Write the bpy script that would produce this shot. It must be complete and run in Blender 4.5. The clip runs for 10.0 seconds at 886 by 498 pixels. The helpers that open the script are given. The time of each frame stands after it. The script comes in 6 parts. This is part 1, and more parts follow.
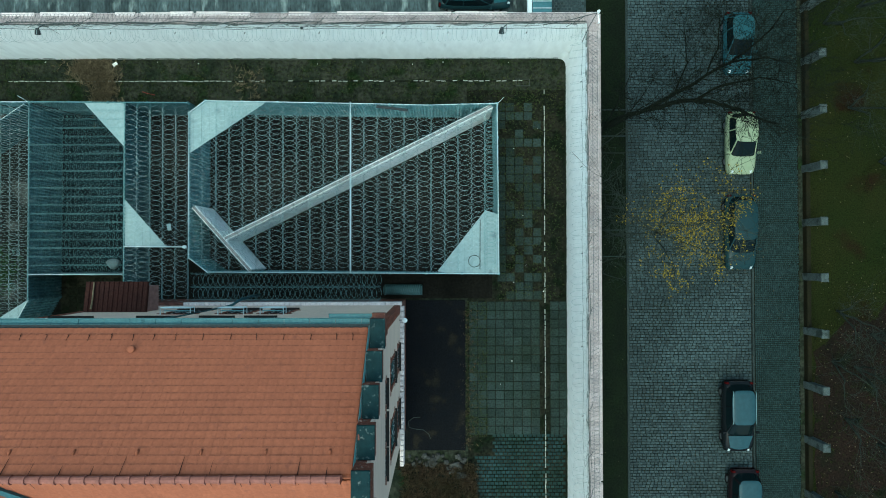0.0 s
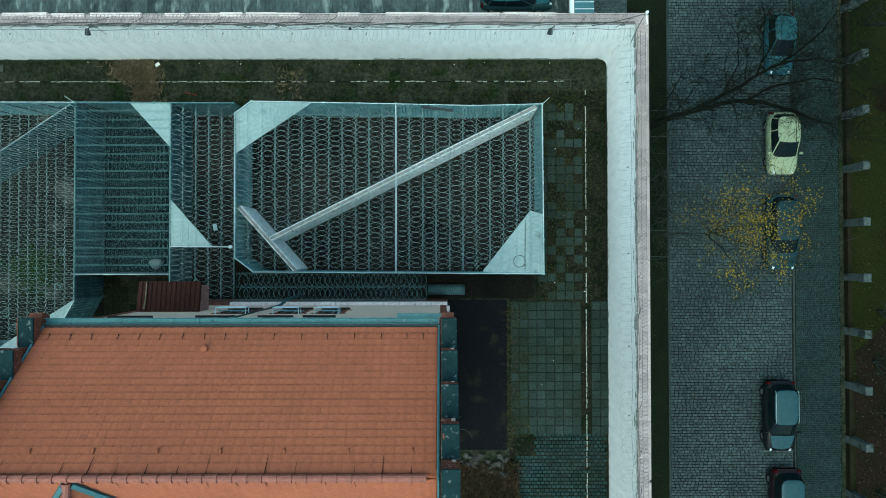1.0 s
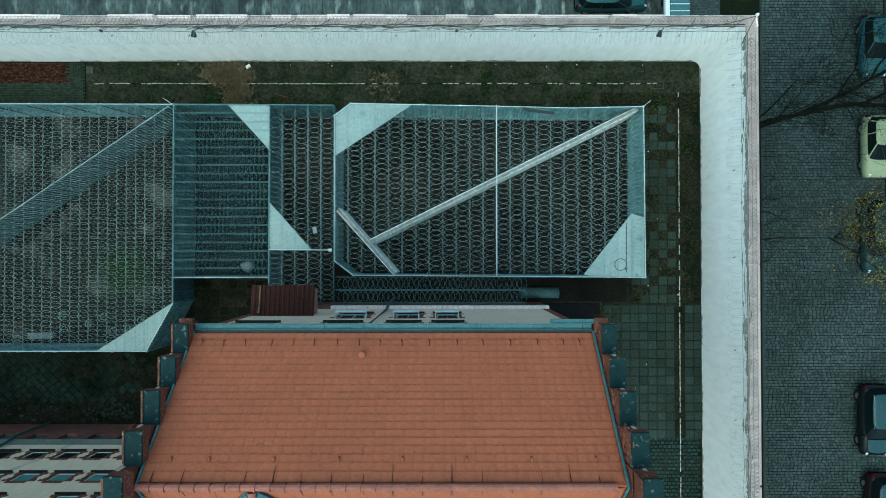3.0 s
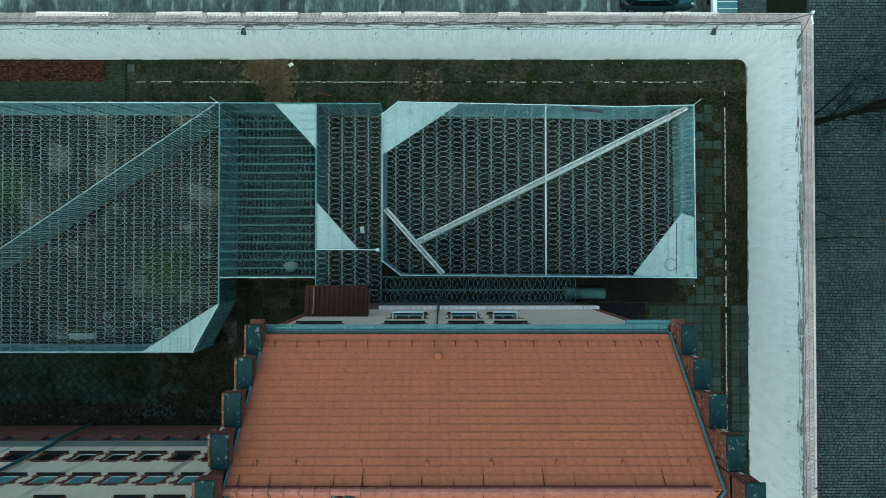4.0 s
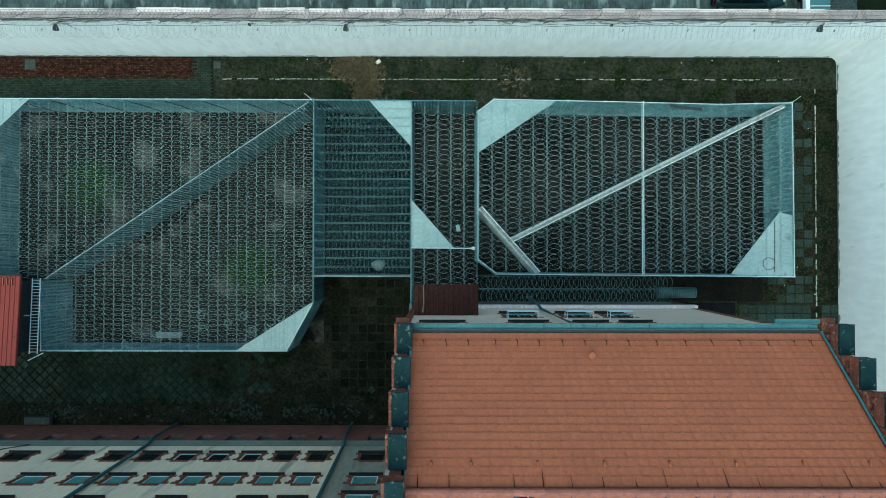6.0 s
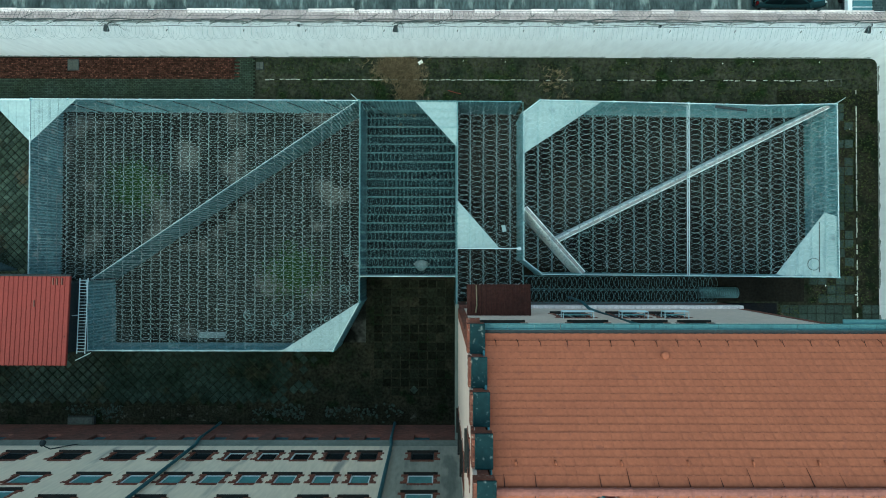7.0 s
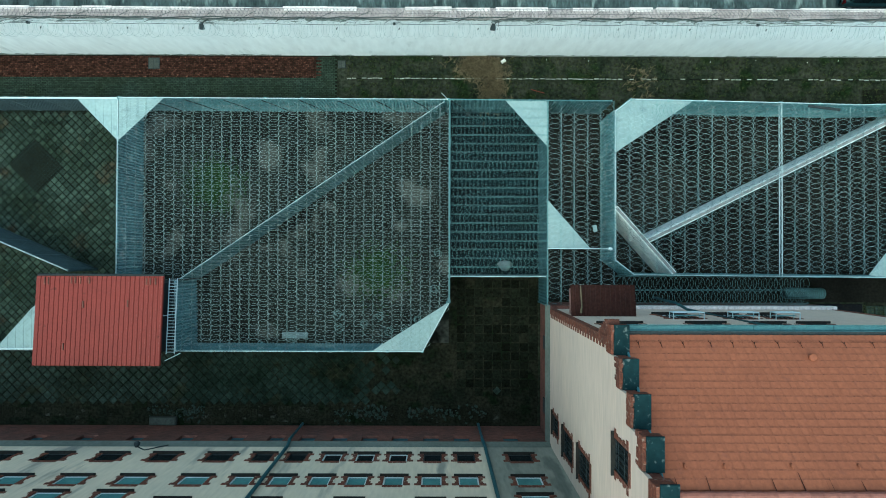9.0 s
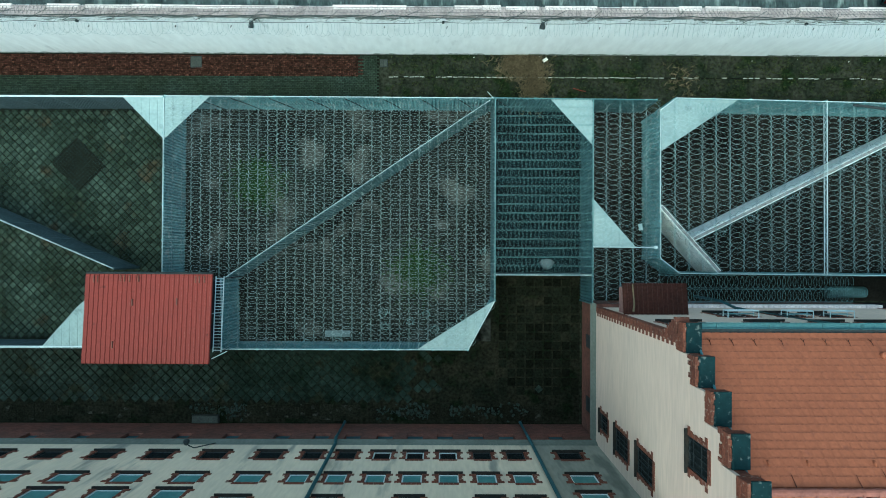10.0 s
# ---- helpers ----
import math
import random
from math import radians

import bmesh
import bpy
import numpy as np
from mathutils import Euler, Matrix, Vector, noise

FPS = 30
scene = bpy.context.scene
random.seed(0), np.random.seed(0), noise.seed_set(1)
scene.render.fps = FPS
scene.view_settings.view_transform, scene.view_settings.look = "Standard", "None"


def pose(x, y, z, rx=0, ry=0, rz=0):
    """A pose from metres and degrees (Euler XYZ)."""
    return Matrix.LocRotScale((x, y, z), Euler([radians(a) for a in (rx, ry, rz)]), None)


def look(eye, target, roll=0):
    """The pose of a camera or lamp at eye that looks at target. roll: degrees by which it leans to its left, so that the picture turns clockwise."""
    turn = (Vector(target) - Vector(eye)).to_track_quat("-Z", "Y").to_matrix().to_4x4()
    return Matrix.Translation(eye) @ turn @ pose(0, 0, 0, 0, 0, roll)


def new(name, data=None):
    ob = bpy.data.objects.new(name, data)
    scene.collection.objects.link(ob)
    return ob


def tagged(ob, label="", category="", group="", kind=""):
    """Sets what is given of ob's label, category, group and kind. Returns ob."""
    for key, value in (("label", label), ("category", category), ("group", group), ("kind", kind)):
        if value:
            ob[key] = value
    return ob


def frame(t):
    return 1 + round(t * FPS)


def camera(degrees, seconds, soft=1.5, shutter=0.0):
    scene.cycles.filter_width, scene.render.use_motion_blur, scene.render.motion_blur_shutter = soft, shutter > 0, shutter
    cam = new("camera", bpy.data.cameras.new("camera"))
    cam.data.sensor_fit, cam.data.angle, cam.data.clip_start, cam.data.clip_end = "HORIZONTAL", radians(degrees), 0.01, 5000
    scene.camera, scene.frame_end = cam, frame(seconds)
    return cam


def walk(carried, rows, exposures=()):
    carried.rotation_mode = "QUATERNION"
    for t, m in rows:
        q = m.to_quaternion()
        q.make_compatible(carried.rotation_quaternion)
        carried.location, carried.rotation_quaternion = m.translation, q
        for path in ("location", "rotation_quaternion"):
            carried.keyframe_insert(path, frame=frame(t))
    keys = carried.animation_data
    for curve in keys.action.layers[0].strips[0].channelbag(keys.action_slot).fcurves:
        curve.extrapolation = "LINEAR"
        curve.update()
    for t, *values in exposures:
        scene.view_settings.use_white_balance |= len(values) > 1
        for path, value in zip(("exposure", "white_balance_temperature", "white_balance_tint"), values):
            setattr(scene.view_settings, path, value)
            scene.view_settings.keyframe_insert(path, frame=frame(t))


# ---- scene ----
cam = camera(71.9, 10.0, soft=1.0)
METRES, EYE, TILT, LEAN, TURN = 25.4, 36.0, -90.0, 0.0, 0.0
ROWS = [
    (0.0, 0.0, 0.0, 0.0, 0.0, 0.8, 0.1),
    (0.5, -0.0469, -0.0018, -0.0004, 0.01, 0.81, 0.09),
    (1.0, -0.0966, -0.0036, -0.0002, 0.0, 0.82, 0.07),
    (1.5, -0.15, -0.0049, 0.0018, -0.02, 0.84, 0.07),
    (2.0, -0.2048, -0.0052, 0.0044, -0.03, 0.83, 0.06),
    (2.5, -0.259, -0.0017, 0.0068, -0.03, 0.8, 0.04),
    (4.0, -0.4156, 0.0154, 0.0083, -0.1, 0.76, 0.02),
    (4.5, -0.4666, 0.0212, 0.0079, -0.1, 0.74, 0.01),
    (5.0, -0.5172, 0.0254, 0.0068, -0.1, 0.75, -0.02),
    (5.5, -0.5672, 0.0274, 0.0053, -0.09, 0.76, -0.05),
    (7.0, -0.7137, 0.0228, 0.0066, -0.13, 0.72, -0.1),
    (7.5, -0.7601, 0.0229, 0.0076, -0.1, 0.71, -0.12),
    (8.0, -0.8073, 0.0259, 0.0079, -0.12, 0.7, -0.12),
    (8.5, -0.8548, 0.03, 0.0085, -0.12, 0.67, -0.16),
    (9.0, -0.9018, 0.0319, 0.007, -0.11, 0.69, -0.17),
    (9.5, -0.9499, 0.0312, 0.0072, -0.13, 0.63, -0.18),
    (10.0, -0.9976, 0.0302, 0.0048, -0.14, 0.63, -0.21),
]
walk(cam, [(t, pose(0, 0, EYE, TILT, LEAN, TURN) @ pose(METRES * x, METRES * y, METRES * z, 90 + pitch, roll, yaw)) for t, x, y, z, yaw, pitch, roll in ROWS],
     exposures=[(0.0, 0.62, 6000, -20), (2.0, 0.57, 6000, -20), (4.5, 0.50, 6000, -20), (7.0, 0.70, 6000, -20), (10.0, 0.78, 6000, -20)])
from collections import Counter

# ---- world and light ----
world = bpy.data.worlds.new("overcast_sky")
scene.world = world
world.use_nodes = True
wn = world.node_tree
sky = wn.nodes.new("ShaderNodeTexSky")
sky.sky_type = "NISHITA"
sky.sun_disc = False
sky.sun_elevation, sky.sun_rotation = radians(70), radians(217)
sky.air_density, sky.dust_density, sky.ozone_density = 1.0, 4.0, 1.5
wn.links.new(sky.outputs[0], wn.nodes["Background"].inputs[0])
wn.nodes["Background"].inputs[1].default_value = 0.19
sun_data = bpy.data.lights.new("sun", "SUN")
sun_data.energy, sun_data.angle, sun_data.color = 0.9, radians(90), (0.95, 0.98, 1.0)
sun = new("sun", sun_data)
sun.matrix_world = look((-13, -17, 60), (0, 0, 0))


# ---- materials ----
def surf(name, base, second=None, rough=0.8, big=0.6, fine=14.0, cover=0.5, sharp=0.25, grain=0.25, bump=0.25, depth=0.02,
         vary=0.0, island=0.0, metal=0.0, spot=None, spot_scale=3.0, spot_cover=0.3, stretch=(1, 1, 1), bricks=None, spec=None):
    """A worn surface: two colours mixed by broad patches, fine grain, an optional third colour in spots, relief, and piece to piece change."""
    if spec is None:
        spec = 0.12 if max(base) > 0.06 else 0.03
    m = bpy.data.materials.new(name)
    m.use_nodes = True
    t = m.node_tree
    n, link = t.nodes.new, t.links.new
    bs = t.nodes["Principled BSDF"]
    bs.inputs["Roughness"].default_value = rough
    bs.inputs["Metallic"].default_value = metal
    bs.inputs["Specular IOR Level"].default_value = spec
    geo = n("ShaderNodeNewGeometry")
    mp = n("ShaderNodeMapping")
    mp.inputs["Scale"].default_value = stretch
    link(geo.outputs["Position"], mp.inputs[0])

    def cloud(scale, detail=5.0):
        k = n("ShaderNodeTexNoise")
        k.inputs["Scale"].default_value, k.inputs["Detail"].default_value = scale, detail
        link(mp.outputs[0], k.inputs["Vector"])
        return k.outputs["Fac"]

    def steps(fac, at, width):
        r = n("ShaderNodeMapRange")
        r.inputs["From Min"].default_value, r.inputs["From Max"].default_value = at - width, at + width
        link(fac, r.inputs["Value"])
        return r.outputs["Result"]

    def mix(fac, a, b, kind="MIX"):
        k = n("ShaderNodeMix")
        k.data_type, k.blend_type = "RGBA", kind
        for slot, v in ((0, fac), (6, a), (7, b)):
            if hasattr(v, "links"):
                link(v, k.inputs[slot])
            else:
                k.inputs[slot].default_value = v if slot == 0 else (*v[:3], 1.0)
        return k.outputs[2]

    col = (*base, 1.0)
    if second:
        col = mix(steps(cloud(big), 1.0 - cover if cover != 0.5 else 0.5, sharp), base, second)
    if bricks:
        sep = n("ShaderNodeSeparateXYZ")
        link(geo.outputs["Position"], sep.inputs[0])
        add = n("ShaderNodeMath")
        link(sep.outputs[0], add.inputs[0])
        link(sep.outputs[1], add.inputs[1])
        com = n("ShaderNodeCombineXYZ")
        link(add.outputs[0], com.inputs[0])
        link(sep.outputs[2], com.inputs[1])
        br = n("ShaderNodeTexBrick")
        br.inputs["Scale"].default_value = 1.0
        br.inputs["Brick Width"].default_value, br.inputs["Row Height"].default_value = bricks[0], bricks[1]
        br.inputs["Mortar Size"].default_value = 0.012
        br.inputs["Color1"].default_value, br.inputs["Color2"].default_value, br.inputs["Mortar"].default_value = (1.15, 1.1, 1.1, 1), (0.6, 0.6, 0.62, 1), (0.75, 0.85, 0.9, 1)
        link(com.outputs[0], br.inputs["Vector"])
        col = mix(0.9, col, br.outputs["Color"], "MULTIPLY")
    if spot:
        col = mix(steps(cloud(spot_scale, 8.0), 1.0 - spot_cover, 0.05), col, spot)
    g = cloud(fine, 6.0)
    if grain:
        r = n("ShaderNodeMapRange")
        r.inputs["From Min"].default_value, r.inputs["From Max"].default_value = 0.3, 0.7
        r.inputs["To Min"].default_value, r.inputs["To Max"].default_value = 1 - grain, 1 + grain
        link(g, r.inputs["Value"])
        col = mix(1.0, col, r.outputs["Result"], "MULTIPLY")
    for amount, node, slot in ((vary, "ShaderNodeObjectInfo", "Random"), (island, "ShaderNodeNewGeometry", "Random Per Island")):
        if amount:
            o = n(node)
            r = n("ShaderNodeMapRange")
            r.inputs["To Min"].default_value, r.inputs["To Max"].default_value = 1 - amount, 1 + amount
            link(o.outputs[slot], r.inputs["Value"])
            col = mix(1.0, col, r.outputs["Result"], "MULTIPLY")
    if hasattr(col, "links"):
        link(col, bs.inputs["Base Color"])
    else:
        bs.inputs["Base Color"].default_value = col
    if bump:
        b = n("ShaderNodeBump")
        b.inputs["Strength"].default_value, b.inputs["Distance"].default_value = bump, depth
        link(g, b.inputs["Height"])
        link(b.outputs[0], bs.inputs["Normal"])
    return m


M = {}
M["soil"] = surf("mossy_soil", (0.01091, 0.01559, 0.01018), (0.03055, 0.03367, 0.02448), big=0.9, fine=6, sharp=0.16, grain=0.6, bump=0.8, depth=0.05, spot=(0.010, 0.018, 0.007), spot_scale=0.8, spot_cover=0.42)
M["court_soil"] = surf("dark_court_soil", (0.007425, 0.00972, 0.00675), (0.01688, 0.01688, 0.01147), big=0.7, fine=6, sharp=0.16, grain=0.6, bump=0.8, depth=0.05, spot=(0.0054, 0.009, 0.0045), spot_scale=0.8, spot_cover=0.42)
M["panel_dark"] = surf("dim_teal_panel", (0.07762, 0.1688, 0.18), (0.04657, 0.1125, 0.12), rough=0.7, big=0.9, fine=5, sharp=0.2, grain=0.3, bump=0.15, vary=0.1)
M["park"] = surf("park_grass", (0.007686, 0.01333, 0.003172), (0.0144, 0.01555, 0.004441), big=0.25, fine=12, grain=0.6, bump=0.8, depth=0.06, spot=(0.01067, 0.006831, 0.003173), spot_scale=0.35, spot_cover=0.36)
M["leaf_litter"] = surf("brown_leaf_litter", (0.01581, 0.009775, 0.007475), (0.007906, 0.007187, 0.005175), rough=0.9, big=0.5, fine=9, grain=0.6, bump=0.8, depth=0.05, spot=(0.0075, 0.009375, 0.005), spot_scale=0.6, spot_cover=0.4)
M["verge"] = surf("verge_soil", (0.004943, 0.006844, 0.004575), (0.007603, 0.01255, 0.005719), big=1.0, fine=10, grain=0.5, bump=0.7, depth=0.04)
M["joint"] = surf("joint_dirt", (0.005605, 0.007725, 0.006114), (0.01027, 0.01214, 0.008153), big=0.9, fine=10, grain=0.4, bump=0.4)
M["sett"] = surf("granite_sett", (0.04154, 0.06237, 0.06333), (0.01994, 0.03206, 0.0325), rough=0.6, big=0.22, fine=16, sharp=0.22, grain=0.3, island=0.28, bump=0.3)
M["small_sett"] = surf("small_sett", (0.02193, 0.03762, 0.03698), (0.01691, 0.03115, 0.02959), rough=0.65, big=0.4, fine=20, island=0.3, bump=0.3)
M["yard_sett"] = surf("yard_paver", (0.01903, 0.0406, 0.04447), (0.01502, 0.02811, 0.02223), rough=0.7, big=0.5, fine=18, island=0.3, bump=0.3)
M["slab"] = surf("concrete_slab", (0.029, 0.0441, 0.04224), (0.01501, 0.02271, 0.01659), rough=0.8, big=0.45, fine=10, cover=0.55, grain=0.4, vary=0.2, island=0.0, bump=0.3)
M["diamond"] = surf("mossy_paver", (0.02041, 0.0336, 0.028), (0.005103, 0.00912, 0.006), rough=0.85, big=0.4, fine=4, sharp=0.2, grain=0.5, vary=0.15, bump=0.3, spot=(0.01361, 0.016, 0.0096), spot_scale=0.7, spot_cover=0.36)
M["diamond_far"] = surf("mossy_paver_joined", (0.03875, 0.05711, 0.04406), (0.01066, 0.01613, 0.009275), rough=0.85, big=0.4, fine=4, sharp=0.2, grain=0.5, island=0.42, bump=0.3, spot=(0.032, 0.02666, 0.01652), spot_scale=0.7, spot_cover=0.36)
M["diamond_court"] = surf("mossy_court_paver", (0.028, 0.043, 0.037), (0.010, 0.0145, 0.0105), rough=0.85, big=0.4, fine=4, sharp=0.2, grain=0.5, island=0.3, bump=0.3, spot=(0.02, 0.025, 0.016), spot_scale=0.7, spot_cover=0.36)
M["red_paver"] = surf("red_paver", (0.03844, 0.01621, 0.01187), (0.02673, 0.01297, 0.01017), rough=0.8, big=0.8, fine=12, island=0.5, bump=0.3, spot=(0.0975, 0.0468, 0.03432), spot_scale=7.0, spot_cover=0.40)
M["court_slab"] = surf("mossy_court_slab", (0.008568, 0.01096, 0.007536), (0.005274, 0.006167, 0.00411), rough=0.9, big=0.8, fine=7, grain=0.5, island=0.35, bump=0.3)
M["strip_concrete"] = surf("dirty_strip_concrete", (0.017, 0.018, 0.013), (0.008, 0.009, 0.006), rough=0.9, big=1.2, fine=9, sharp=0.2, grain=0.5, bump=0.4, island=0.25, spot=(0.045, 0.047, 0.04), spot_scale=2.5, spot_cover=0.36)
M["sack"] = surf("pale_plastic_sack", (0.16, 0.20, 0.20), (0.10, 0.13, 0.13), rough=0.6, big=3, fine=12, bump=0.3)
M["grey_paver"] = surf("grey_paver", (0.03114, 0.04745, 0.03892), (0.02076, 0.02965, 0.01853), rough=0.8, big=0.6, fine=12, island=0.3, bump=0.3)
M["bitumen"] = surf("bitumen_sheet", (0.00504, 0.00616, 0.00784), (0.00728, 0.00784, 0.0084), rough=0.85, big=0.8, fine=14, grain=0.35, bump=0.3, spec=0.03, spot=(0.01568, 0.01456, 0.0112), spot_scale=0.8, spot_cover=0.38)
M["cage_floor"] = surf("exercise_yard_concrete", (0.0165, 0.0198, 0.0172), (0.0016, 0.0020, 0.0015), rough=0.9, big=0.2, fine=4, sharp=0.25, grain=0.45, bump=0.3, spot=(0.046, 0.051, 0.046), spot_scale=0.42, spot_cover=0.40)
M["moss"] = surf("bright_moss", (0.01348, 0.03744, 0.004492), (0.00749, 0.01947, 0.003743), rough=0.9, big=1.0, fine=8, island=0.4, bump=0)
M["bed"] = surf("smooth_dark_bed", (0.01013, 0.01303, 0.009406), (0.007234, 0.008684, 0.006513), rough=0.9, big=0.8, fine=5, grain=0.25, bump=0.1)
M["old_plaster"] = surf("bare_grey_plaster", (0.40, 0.42, 0.40), (0.26, 0.28, 0.27), rough=0.9, big=1.5, fine=12, grain=0.25, bump=0.3)
M["damp"] = surf("damp_wall_stain", (0.16, 0.19, 0.17), (0.30, 0.33, 0.31), rough=0.9, big=2.5, fine=12, sharp=0.3, grain=0.3, bump=0.1, stretch=(1, 1, 2))
M["cage_floor_warm"] = surf("exercise_yard_dirt", (0.0165, 0.0158, 0.0128), (0.0034, 0.0036, 0.0031), rough=0.85, big=0.25, sharp=0.22, fine=7, grain=0.45, bump=0.3)
# near-black base with teal streaks, far darker than the yard floors
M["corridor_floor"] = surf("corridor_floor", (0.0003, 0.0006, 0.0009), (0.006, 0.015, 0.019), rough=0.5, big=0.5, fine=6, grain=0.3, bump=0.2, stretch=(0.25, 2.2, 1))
M["board"] = surf("dark_teal_board", (0.00504, 0.01512, 0.01764), (0.00168, 0.00504, 0.0063), rough=0.6, big=0.7, fine=6, sharp=0.2, grain=0.3, bump=0.2, vary=0.4, stretch=(0.5, 2, 1))
M["lot"] = surf("concrete_road", (0.07225, 0.098, 0.09682), (0.0255, 0.036, 0.03605), rough=0.8, big=0.7, fine=5, sharp=0.15, grain=0.4, bump=0.2, island=0.15, spot=(0.17, 0.21, 0.1957), spot_scale=1.1, spot_cover=0.39, stretch=(1.7, 0.5, 1))
M["white_wall"] = surf("white_painted_plaster", (0.8448, 0.8767, 0.8686), (0.7872, 0.8274, 0.8282), rough=0.85, big=0.35, fine=3, sharp=0.3, grain=0.06, bump=0.15, spot=(0.6912, 0.7289, 0.7272), spot_scale=2.2, spot_cover=0.33, stretch=(1, 1, 0.3))
M["coping"] = surf("clay_coping_tile", (0.3921, 0.3294, 0.3092), (0.303, 0.2687, 0.2663), rough=0.85, big=1.2, fine=16, vary=0.14, bump=0.3)
M["cap_block"] = surf("pale_cap_block", (0.66, 0.60, 0.575), (0.52, 0.47, 0.455), rough=0.85, big=1.0, fine=14, vary=0.12, bump=0.3)
M["cream"] = surf("cream_plaster", (0.6271, 0.4913, 0.402), (0.5486, 0.4405, 0.3685), rough=0.9, big=0.3, fine=5, grain=0.08, bump=0.2, stretch=(1, 0.2, 1.4), spot=(0.2939, 0.2541, 0.2261), spot_scale=0.9, spot_cover=0.27)
M["pale"] = surf("pale_plaster", (0.7574, 0.6248, 0.4718), (0.6312, 0.5407, 0.4193), rough=0.9, big=0.5, fine=5, grain=0.08, bump=0.2, stretch=(1.3, 1, 0.22), spot=(0.3307, 0.306, 0.2571), spot_scale=0.8, spot_cover=0.34)
# pale plaster darkened: shade of the building corner plus stains, in the colour
M["corner_shade"] = surf("shaded_stained_plaster", (0.34, 0.33, 0.275), (0.22, 0.23, 0.195), rough=0.9, big=0.6, fine=5, sharp=0.3, grain=0.12, bump=0.2, stretch=(1.3, 1, 0.3), spot=(0.17, 0.18, 0.155), spot_scale=0.9, spot_cover=0.4)
M["pink"] = surf("pink_plaster", (0.27, 0.15, 0.13), (0.20, 0.12, 0.11), rough=0.9, big=0.8, fine=6)
M["brick"] = surf("red_brick", (0.1966, 0.06753, 0.04208), (0.1169, 0.049, 0.03577), rough=0.9, big=1.4, fine=20, bricks=(0.26, 0.085), bump=0.4, spot=(0.24, 0.17, 0.14), spot_scale=9.0, spot_cover=0.36)
M["brick_dark"] = surf("plinth_brick", (0.2324, 0.09706, 0.06998), (0.1346, 0.07423, 0.05922), rough=0.9, big=0.7, fine=20, bricks=(0.26, 0.085), bump=0.4)
M["tile"] = surf("orange_roof_tile", (0.2979, 0.1026, 0.05576), (0.2517, 0.08583, 0.04857), rough=0.75, big=0.5, fine=10, grain=0.1, vary=0.035, bump=0.15, spot=(0.235, 0.083, 0.051), spot_scale=3.0, spot_cover=0.33)
M["tile_joined"] = surf("orange_roof_tile_joined", (0.2979, 0.1026, 0.05576), (0.2517, 0.08583, 0.04857), rough=0.75, big=0.5, fine=10, grain=0.1, island=0.035, bump=0.15, spot=(0.235, 0.083, 0.051), spot_scale=3.0, spot_cover=0.33)
M["ridge"] = surf("ridge_tile", (0.2592, 0.1058, 0.08208), (0.1944, 0.08467, 0.06912), rough=0.75, big=1.5, fine=10, grain=0.15, vary=0.1, bump=0.2)
M["red_sheet"] = surf("red_roof_sheet", (0.1785, 0.03272, 0.02678), (0.1547, 0.02975, 0.02499), rough=0.5, big=0.8, fine=8, grain=0.08, bump=0.05, spot=(0.0714, 0.01785, 0.01488), spot_scale=2.2, spot_cover=0.27)
M["brown_sheet"] = surf("brown_roof_sheet", (0.0454, 0.01869, 0.01469), (0.03338, 0.01602, 0.01335), rough=0.6, big=1.0, fine=8, bump=0.1)
M["teal_metal"] = surf("teal_gutter_metal", (0.06878, 0.1618, 0.1821), (0.04451, 0.1173, 0.1336), rough=0.5, big=0.9, fine=9, grain=0.15, bump=0.1)
M["pipe_metal"] = surf("dark_teal_pipe", (0.04713, 0.1124, 0.1269), (0.029, 0.07612, 0.087), rough=0.5, big=0.9, fine=9, grain=0.2, bump=0.1)
M["coil_pale"] = surf("pale_coil_wire", (0.3829, 0.4873, 0.4903), (0.268, 0.3495, 0.3517), rough=0.6, big=0.9, fine=9, grain=0.2, bump=0)
M["ledge_metal"] = surf("ledge_metal", (0.16, 0.178, 0.155), (0.115, 0.13, 0.112), rough=0.6, big=0.8, fine=7, grain=0.15, bump=0.1)
M["cap_metal"] = surf("dark_cap_metal", (0.00697, 0.02049, 0.02277), (0.01014, 0.02823, 0.03097), rough=0.55, big=0.8, fine=6, grain=0.2, bump=0.15, spec=0.04, spot=(0.099, 0.1188, 0.1122), spot_scale=7.0, spot_cover=0.35)
M["dark_metal"] = surf("dark_metal", (0.02483, 0.03352, 0.03725), (0.03725, 0.04345, 0.04345), rough=0.5, big=2.0, fine=12, bump=0.1)
M["panel"] = surf("teal_painted_panel", (0.169, 0.324, 0.3412), (0.09929, 0.2192, 0.2369), rough=0.7, big=0.9, fine=5, sharp=0.2, grain=0.35, bump=0.15, vary=0.12, spot=(0.2603, 0.3522, 0.3522), spot_scale=1.7, spot_cover=0.37)
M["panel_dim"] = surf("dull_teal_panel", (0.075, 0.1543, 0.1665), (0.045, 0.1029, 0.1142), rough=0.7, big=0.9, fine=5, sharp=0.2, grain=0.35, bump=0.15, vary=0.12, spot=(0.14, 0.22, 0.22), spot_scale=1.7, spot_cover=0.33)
M["coil_teal"] = surf("teal_coil_wire", (0.1103, 0.167, 0.167), (0.07636, 0.1222, 0.1222), rough=0.6, big=0.6, fine=10, grain=0.1, bump=0)
M["coil_mid"] = surf("grey_coil_wire", (0.2112, 0.348, 0.3469), (0.1478, 0.252, 0.2528), rough=0.6, big=0.9, fine=9, grain=0.2, bump=0)
M["coil_dark"] = surf("dark_coil_wire", (0.0432, 0.0756, 0.0792), (0.0288, 0.054, 0.0576), rough=0.6, big=0.6, fine=10, grain=0.1, bump=0)
